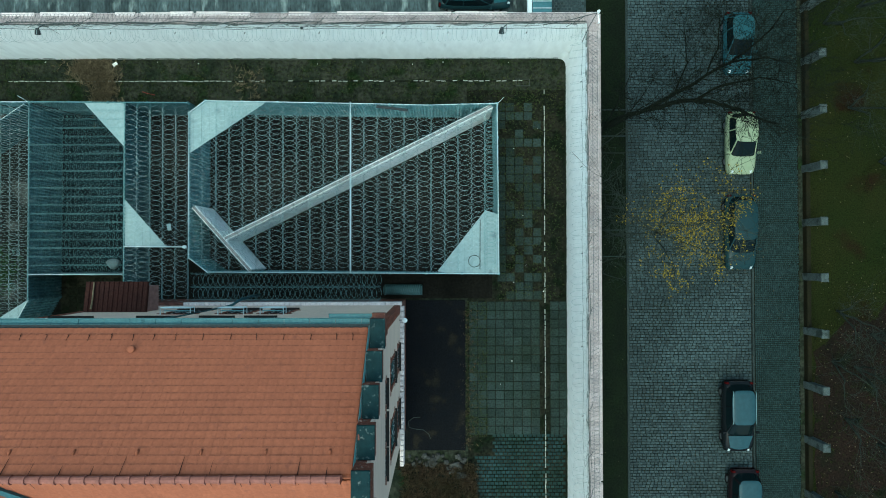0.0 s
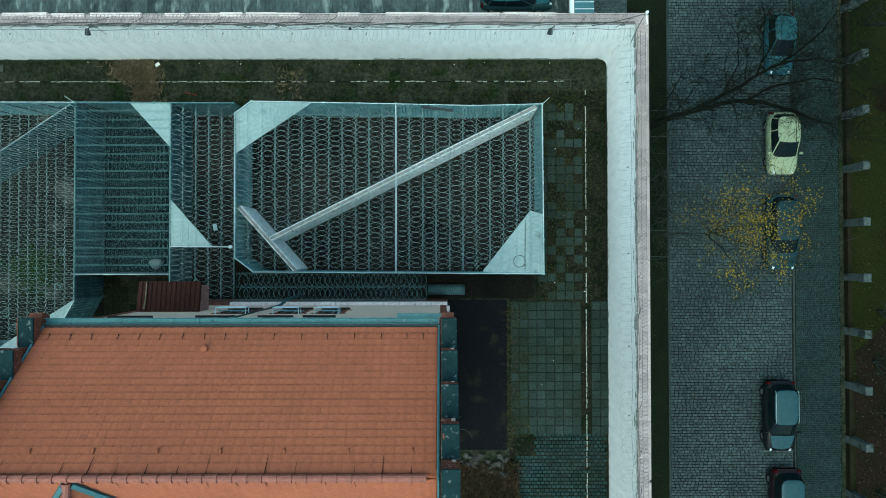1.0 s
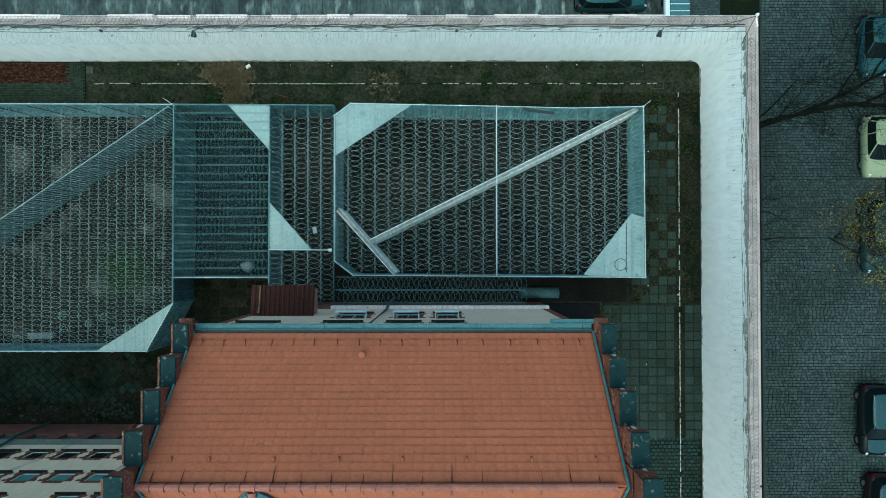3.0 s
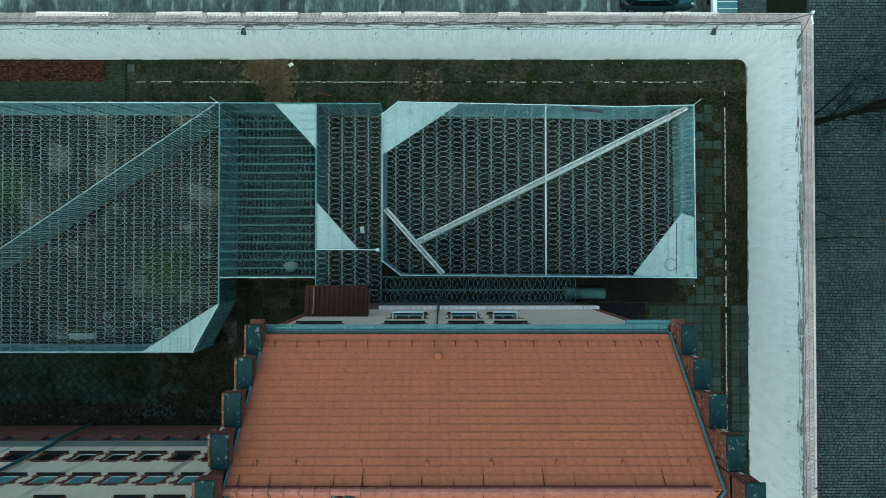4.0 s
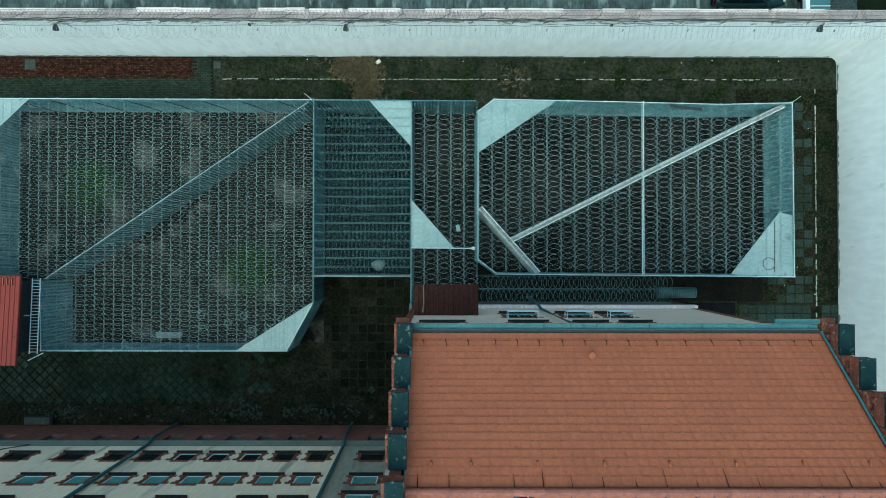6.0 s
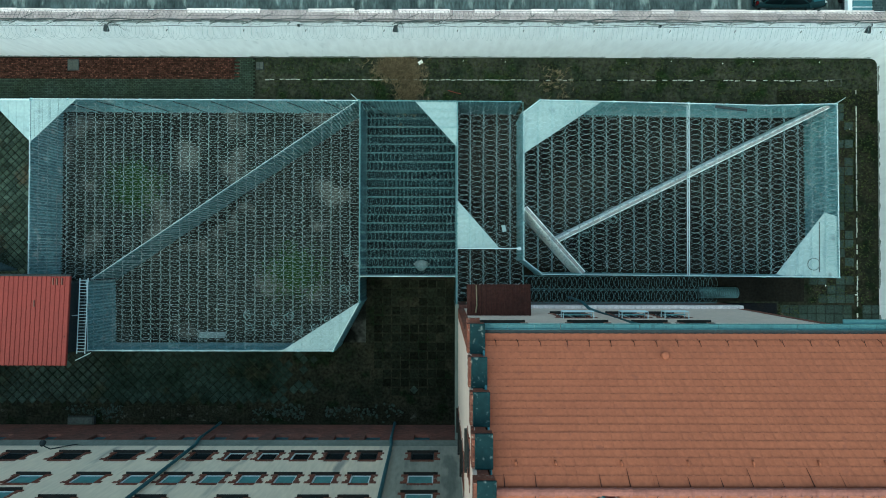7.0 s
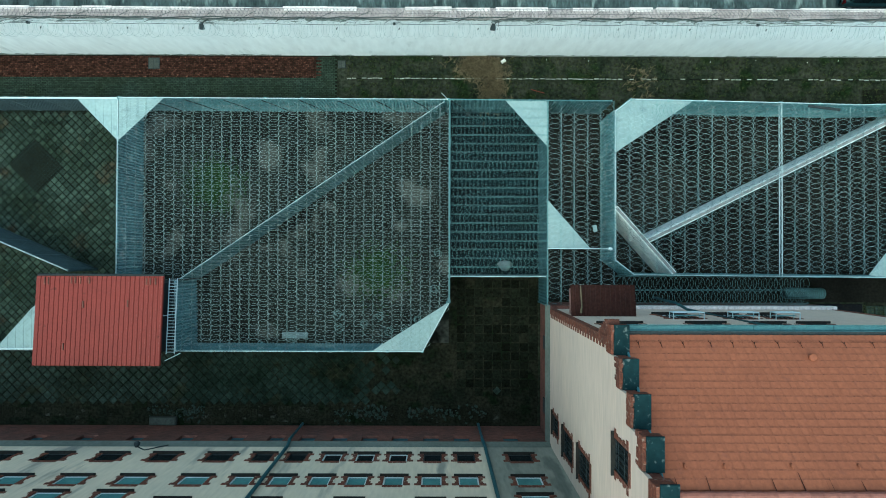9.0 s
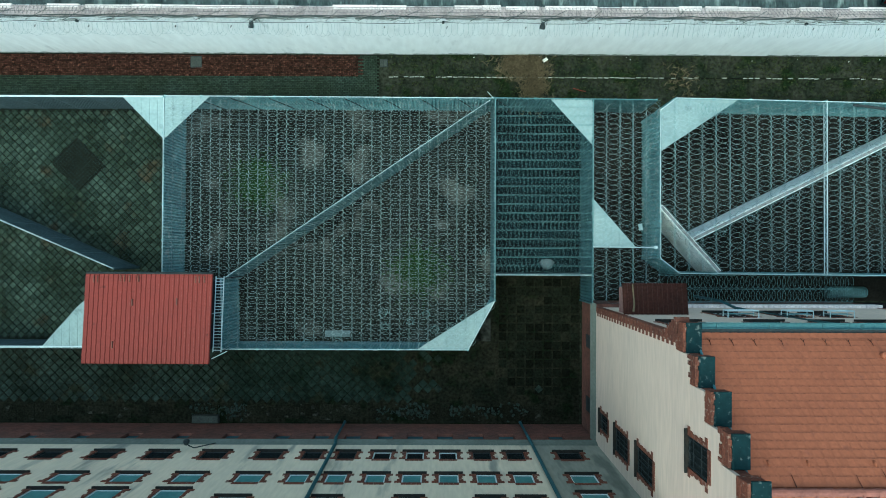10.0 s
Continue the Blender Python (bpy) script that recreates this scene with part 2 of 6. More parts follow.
M["lap"] = surf("lap_shade_and_dirt", (0.205, 0.0735, 0.0445), (0.232, 0.082, 0.049), rough=0.9, big=0.8, fine=16, sharp=0.2, grain=0.3, bump=0)
M["panel_grey"] = surf("grey_painted_panel", (0.119, 0.1615, 0.17), (0.085, 0.119, 0.1275), rough=0.7, big=0.7, fine=6, grain=0.2, bump=0.15, vary=0.1)
M["sheet"] = surf("pale_corner_sheet", (0.2689, 0.3558, 0.3541), (0.2151, 0.3006, 0.306), rough=0.55, big=0.8, fine=6, grain=0.1, bump=0.1, spot=(0.1613, 0.2208, 0.228), spot_scale=1.3, spot_cover=0.33)
M["partition"] = surf("white_partition_plaster", (0.88, 0.9, 0.885), (0.7104, 0.8019, 0.7859), rough=0.85, big=0.8, fine=6, grain=0.12, bump=0.2)
M["partition_top"] = surf("crumbling_wall_top", (0.3135, 0.297, 0.297), (0.1815, 0.1898, 0.1898), rough=0.9, big=2.5, fine=16, grain=0.3, bump=0.5)
M["wire"] = surf("galvanised_wire", (0.1381, 0.2709, 0.2766), (0.1004, 0.2068, 0.2144), rough=0.5, big=1.2, fine=10, grain=0.1, bump=0, metal=0.0)
M["wire_rusty"] = surf("weathered_wire", (0.1783, 0.2794, 0.2908), (0.1259, 0.2095, 0.216), rough=0.6, big=0.6, fine=10, grain=0.1, bump=0)
M["white_metal"] = surf("white_metal", (0.55, 0.66, 0.68), (0.45, 0.56, 0.58), rough=0.5, big=1.5, fine=10, grain=0.08, bump=0)
M["dark_wire"] = surf("dark_wire", (0.04021, 0.0517, 0.0517), (0.06893, 0.08042, 0.08042), rough=0.6, big=2, fine=10, bump=0)
M["chalk"] = surf("white_painted_stone", (0.36, 0.3888, 0.3456), (0.1872, 0.2016, 0.1728), rough=0.9, big=2.5, fine=14, cover=0.42, grain=0.25, vary=0.25, bump=0.3)
M["kerb"] = surf("granite_kerb", (0.03217, 0.04289, 0.04074), (0.02144, 0.03002, 0.02788), rough=0.8, big=0.8, fine=14, vary=0.15, bump=0.3)
M["rock"] = surf("rubble_stone", (0.06206, 0.06572, 0.06206), (0.03286, 0.03359, 0.0292), rough=0.9, big=2.0, fine=12, grain=0.4, vary=0.25, bump=0.5)
M["straw"] = surf("dry_grass", (0.1698, 0.1388, 0.08594), (0.09797, 0.08469, 0.05313), rough=0.9, big=1.5, fine=8, island=0.4, bump=0)
M["grass"] = surf("dull_grass", (0.02802, 0.0433, 0.01528), (0.0433, 0.04585, 0.02038), rough=0.9, big=1.0, fine=8, island=0.4, bump=0)
M["park_blade"] = surf("dark_park_grass", (0.0119, 0.0189, 0.0054), (0.0168, 0.0189, 0.0072), rough=0.9, big=1.0, fine=8, island=0.4, bump=0)
M["weed"] = surf("brown_weed", (0.095, 0.0646, 0.0418), (0.057, 0.0532, 0.0266), rough=0.9, big=1.0, fine=8, island=0.4, bump=0)
M["bark"] = surf("dark_bark", (0.005481, 0.006484, 0.004966), (0.008217, 0.01161, 0.008374), rough=0.9, big=1.0, fine=14, grain=0.4, bump=0.5)
M["bark_grey"] = surf("grey_twig", (0.03013, 0.03765, 0.03054), (0.01874, 0.02353, 0.0189), rough=0.9, big=1.0, fine=14, grain=0.4, bump=0)
M["leaf"] = surf("yellow_leaf", (0.1594, 0.1169, 0.0103), (0.09743, 0.08127, 0.0103), rough=0.7, big=1.0, fine=8, island=0.4, bump=0)
M["fallen"] = surf("fallen_leaf", (0.09152, 0.07722, 0.04862), (0.05148, 0.04118, 0.02431), rough=0.8, big=1.0, fine=8, island=0.5, bump=0)
M["post"] = surf("pale_fence_pillar", (0.0691, 0.08647, 0.08316), (0.03767, 0.0499, 0.04657), rough=0.9, big=3.0, fine=14, grain=0.3, vary=0.15, bump=0.3, spot=(0.022, 0.030, 0.026), spot_scale=2.2, spot_cover=0.42)
M["fence_base"] = surf("brown_fence_base", (0.01462, 0.0131, 0.006628), (0.009757, 0.01048, 0.006628), rough=0.9, big=1.0, fine=10, bump=0.3)
M["tyre"] = surf("tyre_rubber", (0.012, 0.012, 0.012), rough=0.8, grain=0.1, bump=0)
M["rim"] = surf("alloy_rim", (0.25, 0.26, 0.27), rough=0.35, metal=0.8, grain=0.05, bump=0)
M["car_glass"] = surf("tinted_car_glass", (0.0036, 0.00768, 0.00864), rough=0.08, grain=0, bump=0, spec=0.08)
M["lens"] = surf("clear_lamp_lens", (0.45, 0.50, 0.50), rough=0.15, grain=0, bump=0)
M["red_lens"] = surf("red_lamp_lens", (0.0385, 0.00175, 0.0021), rough=0.2, grain=0, bump=0)
M["window_dark"] = surf("dark_window_glass", (0.012, 0.016, 0.017), rough=0.15, grain=0, bump=0)
M["sill_metal"] = surf("dark_sill_metal", (0.018, 0.022, 0.022), (0.030, 0.024, 0.020), rough=0.6, big=1.5, fine=9, grain=0.3, bump=0.1)
# pane colour stands in for the blue-green reflection on the glass
M["window_sheen"] = surf("blue_reflecting_glass", (0.1292, 0.28, 0.272), (0.08446, 0.1982, 0.2016), rough=0.25, big=1.2, fine=6, grain=0.1, bump=0)
M["frame_white"] = surf("white_window_frame", (0.62, 0.68, 0.68), rough=0.5, grain=0.05, bump=0)
M["paper"] = surf("white_paper", (0.75, 0.78, 0.76), rough=0.8, grain=0.05, bump=0)
M["lamp_glass"] = surf("white_lamp_globe", (0.7, 0.75, 0.76), rough=0.3, grain=0, bump=0)
M["cover"] = surf("grey_concrete_cover", (0.054, 0.06413, 0.05737), (0.03713, 0.04388, 0.0405), rough=0.85, big=2, fine=12, bump=0.2)


# ---- geometry helpers ----
class Geo:
    """Vertices and faces of one mesh, in world metres."""

    def __init__(self):
        self.v, self.f = [], []

    def add(self, verts, faces):
        k = len(self.v)
        self.v.extend(tuple(p) for p in verts)
        self.f.extend(tuple(i + k for i in f) for f in faces)
        return self

    def weld(self):
        """Join equal corners and drop faces that lie between two blocks."""
        at, idx, vs = {}, [], []
        for v in self.v:
            k = tuple(round(c, 4) for c in v)
            if k not in at:
                at[k] = len(vs)
                vs.append(v)
            idx.append(at[k])
        fs = [tuple(idx[i] for i in f) for f in self.f]
        seen = Counter(tuple(sorted(f)) for f in fs)
        self.v, self.f = vs, [f for f in fs if seen[tuple(sorted(f))] == 1]
        return self

    def box(self, x0, x1, y0, y1, z0, z1, bevel=0.0, turn=0.0, shift=(0, 0, 0)):
        """A box, with its upper edges chamfered by bevel, turned about its own middle."""
        b = min(bevel, (x1 - x0) / 2.2, (y1 - y0) / 2.2)
        lv = [(0, z0), (0, z1 - b), (b, z1)] if b > 0 else [(0, z0), (0, z1)]
        vs = []
        cx, cy, c, s = (x0 + x1) / 2, (y0 + y1) / 2, math.cos(radians(turn)), math.sin(radians(turn))
        for i, z in lv:
            for x, y in ((x0 + i, y0 + i), (x1 - i, y0 + i), (x1 - i, y1 - i), (x0 + i, y1 - i)):
                dx, dy = x - cx, y - cy
                vs.append((cx + c * dx - s * dy + shift[0], cy + s * dx + c * dy + shift[1], z + shift[2]))
        n = len(lv)
        fs = [(3, 2, 1, 0), tuple(4 * (n - 1) + i for i in range(4))]
        for k in range(n - 1):
            for i in range(4):
                j = (i + 1) % 4
                fs.append((4 * k + i, 4 * k + j, 4 * k + 4 + j, 4 * k + 4 + i))
        return self.add(vs, fs)

    def piece(self, cx, cy, z0, z1, sx, sy, bevel, turn=0.0):
        """A paving piece without its underside."""
        c, s = math.cos(turn), math.sin(turn)
        vs = []
        for i, z in ((0, z0), (bevel, z1)):
            for ux, uy in ((-1, -1), (1, -1), (1, 1), (-1, 1)):
                dx, dy = ux * (sx / 2 - i), uy * (sy / 2 - i)
                vs.append((cx + c * dx - s * dy, cy + s * dx + c * dy, z))
        return self.add(vs, [(4, 5, 6, 7), (0, 1, 5, 4), (1, 2, 6, 5), (2, 3, 7, 6), (3, 0, 4, 7)])

    def prism(self, poly, z0, z1):
        """A flat polygon with height; z1 may be a function of (x, y)."""
        n = len(poly)
        up = z1 if callable(z1) else (lambda x, y: z1)
        vs = [(x, y, z0) for x, y in poly] + [(x, y, up(x, y)) for x, y in poly]
        fs = [tuple(range(n))[::-1], tuple(range(n, 2 * n))]
        fs += [(i, (i + 1) % n, n + (i + 1) % n, n + i) for i in range(n)]
        return self.add(vs, fs)

    def extrude(self, profile, origin, along, length):
        """A profile of (u, w) swept along a level direction: u across it to the left, w up."""
        a = Vector((*along, 0)).normalized()
        l = Vector((-a.y, a.x, 0))
        o, n = Vector(origin), len(profile)
        vs = [o + l * u + Vector((0, 0, w)) for u, w in profile] + [o + a * length + l * u + Vector((0, 0, w)) for u, w in profile]
        fs = [tuple(range(n)), tuple(range(n, 2 * n))[::-1]]
        fs += [(i, n + i, n + (i + 1) % n, (i + 1) % n) for i in range(n)]
        return self.add(vs, fs)

    def tube(self, pts, r, sides=6, closed=False, ends=True):
        """A round bar along points; r is one radius or one for each point."""
        pts = [Vector(p) for p in pts]
        n = len(pts)
        rs = r if isinstance(r, (list, tuple)) else [r] * n
        vs, fs = [], []
        for i, p in enumerate(pts):
            a = pts[(i + 1) % n] if (closed or i < n - 1) else p
            b = pts[i - 1] if (closed or i > 0) else p
            d = (a - b).normalized() if (a - b).length > 1e-9 else Vector((0, 0, 1))
            side = d.cross(Vector((0, 0, 1)))
            side = side.normalized() if side.length > 1e-3 else Vector((1, 0, 0))
            up = side.cross(d)
            for k in range(sides):
                w = 2 * math.pi * k / sides
                vs.append(p + (side * math.cos(w) + up * math.sin(w)) * rs[i])
        for i in range(n if closed else n - 1):
            j = (i + 1) % n
            for k in range(sides):
                q = (k + 1) % sides
                fs.append((sides * i + k, sides * i + q, sides * j + q, sides * j + k))
        if ends and not closed and sides > 2:
            fs.append(tuple(range(sides))[::-1])
            fs.append(tuple(sides * (n - 1) + k for k in range(sides)))
        return self.add(vs, fs)

    def quad(self, a, b, c, d):
        return self.add([a, b, c, d], [(0, 1, 2, 3)])

    def mesh(self, name, origin=(0, 0, 0), smooth=False):
        me = bpy.data.meshes.new(name)
        o = origin
        me.from_pydata([(x - o[0], y - o[1], z - o[2]) for x, y, z in self.v], [], self.f)
        if smooth:
            me.polygons.foreach_set("use_smooth", [True] * len(me.polygons))
        me.update()
        return me


ORIGIN = {}


def thing(name, label, category, at=(0, 0, 0), group="", kind=""):
    ob = new(name)
    ob.location = at
    ob.empty_display_size = 0.2
    ORIGIN[ob] = tuple(at)
    return tagged(ob, label, category, group, kind)


def part(name, geo, material, parent, label="", smooth=False, kind=""):
    """One mesh object under a thing or a part."""
    o = ORIGIN[parent]
    ob = new(name, geo.mesh(name, o, smooth))
    ob.data.materials.append(M[material])
    ob.parent = parent
    ORIGIN[ob] = o
    return tagged(ob, label, kind=kind)


def solid(name, geo, material, label="", category="", kind="", group="", smooth=False, at=(0, 0, 0)):
    """One mesh object that stands alone."""
    ob = new(name, geo.mesh(name, at, smooth))
    ob.location = at
    ob.data.materials.append(M[material])
    ORIGIN[ob] = tuple(at)
    return tagged(ob, label, category, group, kind)


def pieces(name, mesh, parent, places):
    """Pieces on one shared mesh under a parent: places of (x, y, z, turn, tilt)."""
    o = ORIGIN[parent]
    for x, y, z, turn, tilt in places:
        ob = new(name, mesh)
        ob.parent = parent
        ob.location = (x - o[0], y - o[1], z - o[2])
        ob.rotation_euler = (tilt, 0, turn)


def shared(geo, name, material):
    me = geo.mesh(name)
    me.materials.append(M[material])
    return me


rnd = random.Random(7)

# ---- ground, street and paving ----
g = Geo()
R = 3000
g.quad((-R, -R, -0.06), (R, -R, -0.06), (R, R, -0.06), (-R, R, -0.06))
solid("ground", g, "soil", "dark mossy earth reaching to the horizon", "ground", "structure")
g = Geo().box(21.5, 140, -120, 120, -0.3, 0.0)
solid("park_lawn", g, "park", "dull green park grass with bare brown patches", "lawn", "structure")
edge = [(21.75 + rnd.uniform(0, 0.25), -60)] + [(21.7 + rnd.uniform(0, 0.3), -16 + 0.8 * i) for i in range(14)]
edge += [(22.6 + 0.7 * i, -4.6 + rnd.uniform(-0.7, 0.7) + 0.25 * i) for i in range(14)] + [(70, 0), (70, -60)]
g = Geo().prism(edge[::-1], -0.05, 0.004)
solid("leaf_litter", g, "leaf_litter", "bare brown earth and rotting leaves under park shrubs", "earth", "structure")
g = Geo().box(7.95, 10.8, -60, 60, -0.3, 0.0)
solid("verge", g, "verge", "dark bare earth strip between wall and street", "verge", "structure")

road = solid("road", Geo().box(10.95, 18.16, -60, 60, -0.3, -0.035), "joint", "street paved with dark grey granite setts", "road", "structure")
g = Geo()
y = -17.0
while y < 17.0:
    h = 0.165 + rnd.uniform(-0.012, 0.012)
    x = 10.95
    while x < 18.06:
        w = rnd.uniform(0.19, 0.29) if x > 10.95 else rnd.uniform(0.12, 0.28)
        w = 18.15 - x if 18.15 - x - w < 0.12 else w
        if w > 0.05:
            g.piece(x + w / 2, y + h / 2 + rnd.uniform(-0.008, 0.008), -0.06, rnd.uniform(-0.006, 0.008), w - 0.016, h - 0.016, 0.014, rnd.uniform(-0.04, 0.04))
        x += w
    y += h
part("setts", g, "sett", road, "grey granite setts with dark joints", kind="stuff")
kerb_mesh = shared(Geo().box(-0.055, 0.055, -0.495, 0.495, -0.3, 0.10, 0.02), "kerb_stone", "kerb")
for kx, nm in ((10.88, "kerb_west"), (18.22, "kerb_east")):
    kb = solid(nm, Geo().box(kx - 0.06, kx + 0.06, -60, 60, -0.3, 0.05), "kerb", "grey granite kerb beside the street", "kerb", "structure")
    pieces("kerb_stone", kerb_mesh, kb, [(kx, -17 + i, 0 if kx > 15 else -0.04, rnd.uniform(-0.01, 0.01), 0) for i in range(34)])
pav = solid("pavement", Geo().box(18.3, 20.95, -60, 60, -0.3, 0.06), "joint", "footway of small dark grey setts", "pavement", "structure")
g = Geo()
y = -16.5
while y < 16.5:
    x = 18.32
    while x < 20.85:
        w = rnd.uniform(0.10, 0.125)
        g.piece(x + w / 2, y + 0.055, 0.03, 0.085 + rnd.uniform(-0.006, 0.006), w - 0.012, 0.099, 0.010, rnd.uniform(-0.06, 0.06))
        x += w
    y += 0.112
part("small_setts", g, "small_sett", pav, "small dark grey setts", kind="stuff")

# concrete road outside the north wall
lot = solid("service_road", Geo().box(-80, 10.7, 12.35, 40, -0.3, -0.03), "joint", "stained grey concrete slab road outside the wall", "road", "structure")
g = Geo()
x = -62.0
while x < 8.0:
    w = rnd.choice((1.5, 2.0, 3.0))
    if not 3.4 < x < 5.0:
        g.box(x, x + w - 0.012, 12.5, 15.4, -0.2, rnd.uniform(-0.004, 0.012), 0.01)
        g.box(x, x + w - 0.012, 15.45, 19.0, -0.2, rnd.uniform(-0.004, 0.012), 0.01)
    x += w
part("road_slabs", g, "lot", lot, "large stained concrete slabs", kind="stuff")
g = Geo()
for i in range(10):
    for j in range(18):
        g.piece(6.2 + 0.22 * i + 0.11 * (j % 2), 13.0 + 0.17 * j, -0.1, 0.02, 0.2, 0.15, 0.015)
part("corner_setts", g, "sett", lot, "patch of granite setts", kind="stuff")

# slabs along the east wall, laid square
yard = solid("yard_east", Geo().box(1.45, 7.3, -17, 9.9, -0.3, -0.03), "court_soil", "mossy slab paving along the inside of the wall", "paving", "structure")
slab_mesh = shared(Geo().box(-0.245, 0.245, -0.245, 0.245, -0.1, 0.0, 0.02), "slab", "slab")
places = []
for i in range(11):
    for j in range(15):
        x, y = 1.78 + 0.522 * i, -2.85 - 0.522 * j
        if not (abs(x - 6.0) < 0.1) and y > -10.3:
            places.append((x + (0.08 if x > 6 else 0), y, rnd.uniform(-0.012, 0.008), rnd.uniform(-0.03, 0.03), rnd.uniform(-0.012, 0.012)))
for i in range(5):
    for j in range(22):
        x, y = 3.45 + 0.53 * i, 8.9 - 0.53 * j
        if rnd.random() < 0.62:
            places.append((x, y, rnd.uniform(-0.025, 0.004), rnd.uniform(-0.05, 0.05), rnd.uniform(-0.02, 0.02)))
yard_slabs = places
g = Geo()
for j in range(26):
    for i in range(20):
        x, y = 1.95 + 0.262 * i + 0.131 * (j % 2), -10.45 - 0.215 * j
        if abs(x - 6.0) > 0.12 and x < 7.15 and (x > 2.9 or y < -11.6):
            g.piece(x, y, -0.08, rnd.uniform(-0.008, 0.006), 0.235, 0.19, 0.02, rnd.uniform(-0.03, 0.03))
part("pavers", g, "yard_sett", yard, "staggered grey pavers", kind="stuff")

# bitumen pad beside the east gable
g = Geo().box(-2.35, 1.3, -11.3, -2.5, -0.2, 0.05, 0.02)
solid("bitumen_pad", g, "bitumen", "black bitumen-covered ground beside the gable", "paving", "structure")

# north strip: red and grey pavers
path_n = solid("path_north", Geo().box(-62, -29.0, 9.0, 11.75, -0.3, -0.03), "joint", "paver path of red and grey bricks under the wall", "path", "structure")
red, grey = Geo(), Geo()
y, row = 9.05, 0
while y < 11.7:
    x, row = -60.0 + 0.1 * (row % 2), row + 1
    while x < -29.1:
        r = y > 10.4 and x < -30.2 + (0.2 if int(y * 10) % 2 else 0)
        (red if r else grey).piece(x + 0.1, y + 0.05, -0.06, rnd.uniform(-0.006, 0.004), 0.188, 0.092, 0.008)
        x += 0.2
    y += 0.102
part("red_pavers", red, "red_paver", path_n, "worn red brick pavers", kind="stuff")
part("grey_pavers", grey, "grey_paver", path_n, "mossy grey brick pavers", kind="stuff")
for mx, my, ms in ((-39.56, 11.28, 0.66), (-28.72, 11.26, 0.44)):
    mh = thing("manhole_cover", "pale square concrete inspection cover set in the path", "manhole", (mx, my, 0), "inspection covers")
    part("frame", Geo().box(mx - ms / 2, mx + ms / 2, my - ms / 2, my + ms / 2, -0.05, 0.02, 0.01), "dark_metal", mh)
    for k in (-1, 1):
        part("lid", Geo().box(mx + k * ms * 0.23 - ms * 0.21, mx + k * ms * 0.23 + ms * 0.21, my - ms * 0.43, my + ms * 0.43, 0.0, 0.035, 0.01), "cover", mh)

# the white marker line of painted stones
stone = shared(Geo().box(-0.13, 0.13, -0.024, 0.024, -0.08, 0.035, 0.01), "marker_stone", "chalk")
line_n = solid("edging_north", Geo().box(-28.5, 5.4, 10.43, 10.49, -0.2, -0.02), "joint", "row of small white-painted edging stones in moss", "edging", "structure")
pl, x = [], -28.3
while x < 5.4:
    if rnd.random() < (0.9 if x < -14 else 0.62 + 0.2 * math.sin(x * 0.9)):
        pl.append((x, 10.46 + rnd.uniform(-0.015, 0.015), rnd.uniform(-0.05, 0.0), rnd.uniform(-0.05, 0.05), 0))
    x += rnd.uniform(0.28, 0.36)
pieces("marker_stone", stone, line_n, pl)
line_e = solid("edging_east", Geo().box(5.97, 6.03, -16.5, 9.9, -0.2, -0.02), "joint", "row of white-painted edging stones between slabs", "edging", "structure")
pl, y = [], 9.8
while y > -16.4:
    if rnd.random() < (0.95 if y < 0 else 0.75):
        pl.append((6.0 + rnd.uniform(-0.012, 0.012), y, rnd.uniform(-0.03, 0.01), math.pi / 2 + rnd.uniform(-0.03, 0.03), 0))
    y -= rnd.uniform(0.28, 0.34)
pieces("marker_stone", stone, line_e, pl)

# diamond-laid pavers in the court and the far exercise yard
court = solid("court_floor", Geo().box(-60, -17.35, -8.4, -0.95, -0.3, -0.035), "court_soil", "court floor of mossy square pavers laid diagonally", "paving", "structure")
dia = shared(Geo().box(-0.185, 0.185, -0.185, 0.185, -0.1, 0.0, 0.018), "paver", "diamond")
court_pavers, joined = [], Geo()
d = 0.41 / math.sqrt(2)
for i in range(-110, -30):
    for j in range(-15, -8):
        for o in (0, 1):
            x, y = (i + o * 0.5) * 2 * d, (j + o * 0.5) * 2 * d
            if -8.2 < y < -5.0 and -60 < x < -19.5:
                if x > -29 and rnd.random() < min(0.98, 0.22 * (x + 29)):
                    continue
                z = rnd.uniform(-0.014, 0.006)
                if -37.5 < x < -25.6 and len(court_pavers) < 290:
                    court_pavers.append((x, y, z, math.pi / 4 + rnd.uniform(-0.04, 0.04), rnd.uniform(-0.015, 0.015)))
                else:
                    joined.piece(x, y, -0.08, z, 0.37, 0.37, 0.018, math.pi / 4 + rnd.uniform(-0.04, 0.04))
part("pavers", joined, "diamond_court", court, "mossy diagonal pavers", kind="stuff")
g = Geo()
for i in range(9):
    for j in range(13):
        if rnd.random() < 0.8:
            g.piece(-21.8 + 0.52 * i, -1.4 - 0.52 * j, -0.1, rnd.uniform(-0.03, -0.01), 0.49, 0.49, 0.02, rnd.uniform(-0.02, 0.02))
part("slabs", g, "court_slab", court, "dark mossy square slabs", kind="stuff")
far = solid("yard_floor_far", Geo().box(-62, -40.2, -4.8, 8.6, -0.3, -0.03), "joint", "floor of mossy square pavers laid diagonally", "paving", "structure")
joined = Geo()
d = 0.335 / math.sqrt(2)
for i in range(-130, -80):
    for j in range(-12, 20):
        for o in (0, 1):
            x, y = (i + o * 0.5) * 2 * d, (j + o * 0.5) * 2 * d
            if -4.7 < y < 8.5 and -58 < x < -40.3 and abs(x + 46.3) + abs(y - 5.3) > 1.6:
                joined.piece(x, y, -0.08, rnd.uniform(-0.014, 0.006), 0.305, 0.305, 0.016, math.pi / 4 + rnd.uniform(-0.05, 0.05))
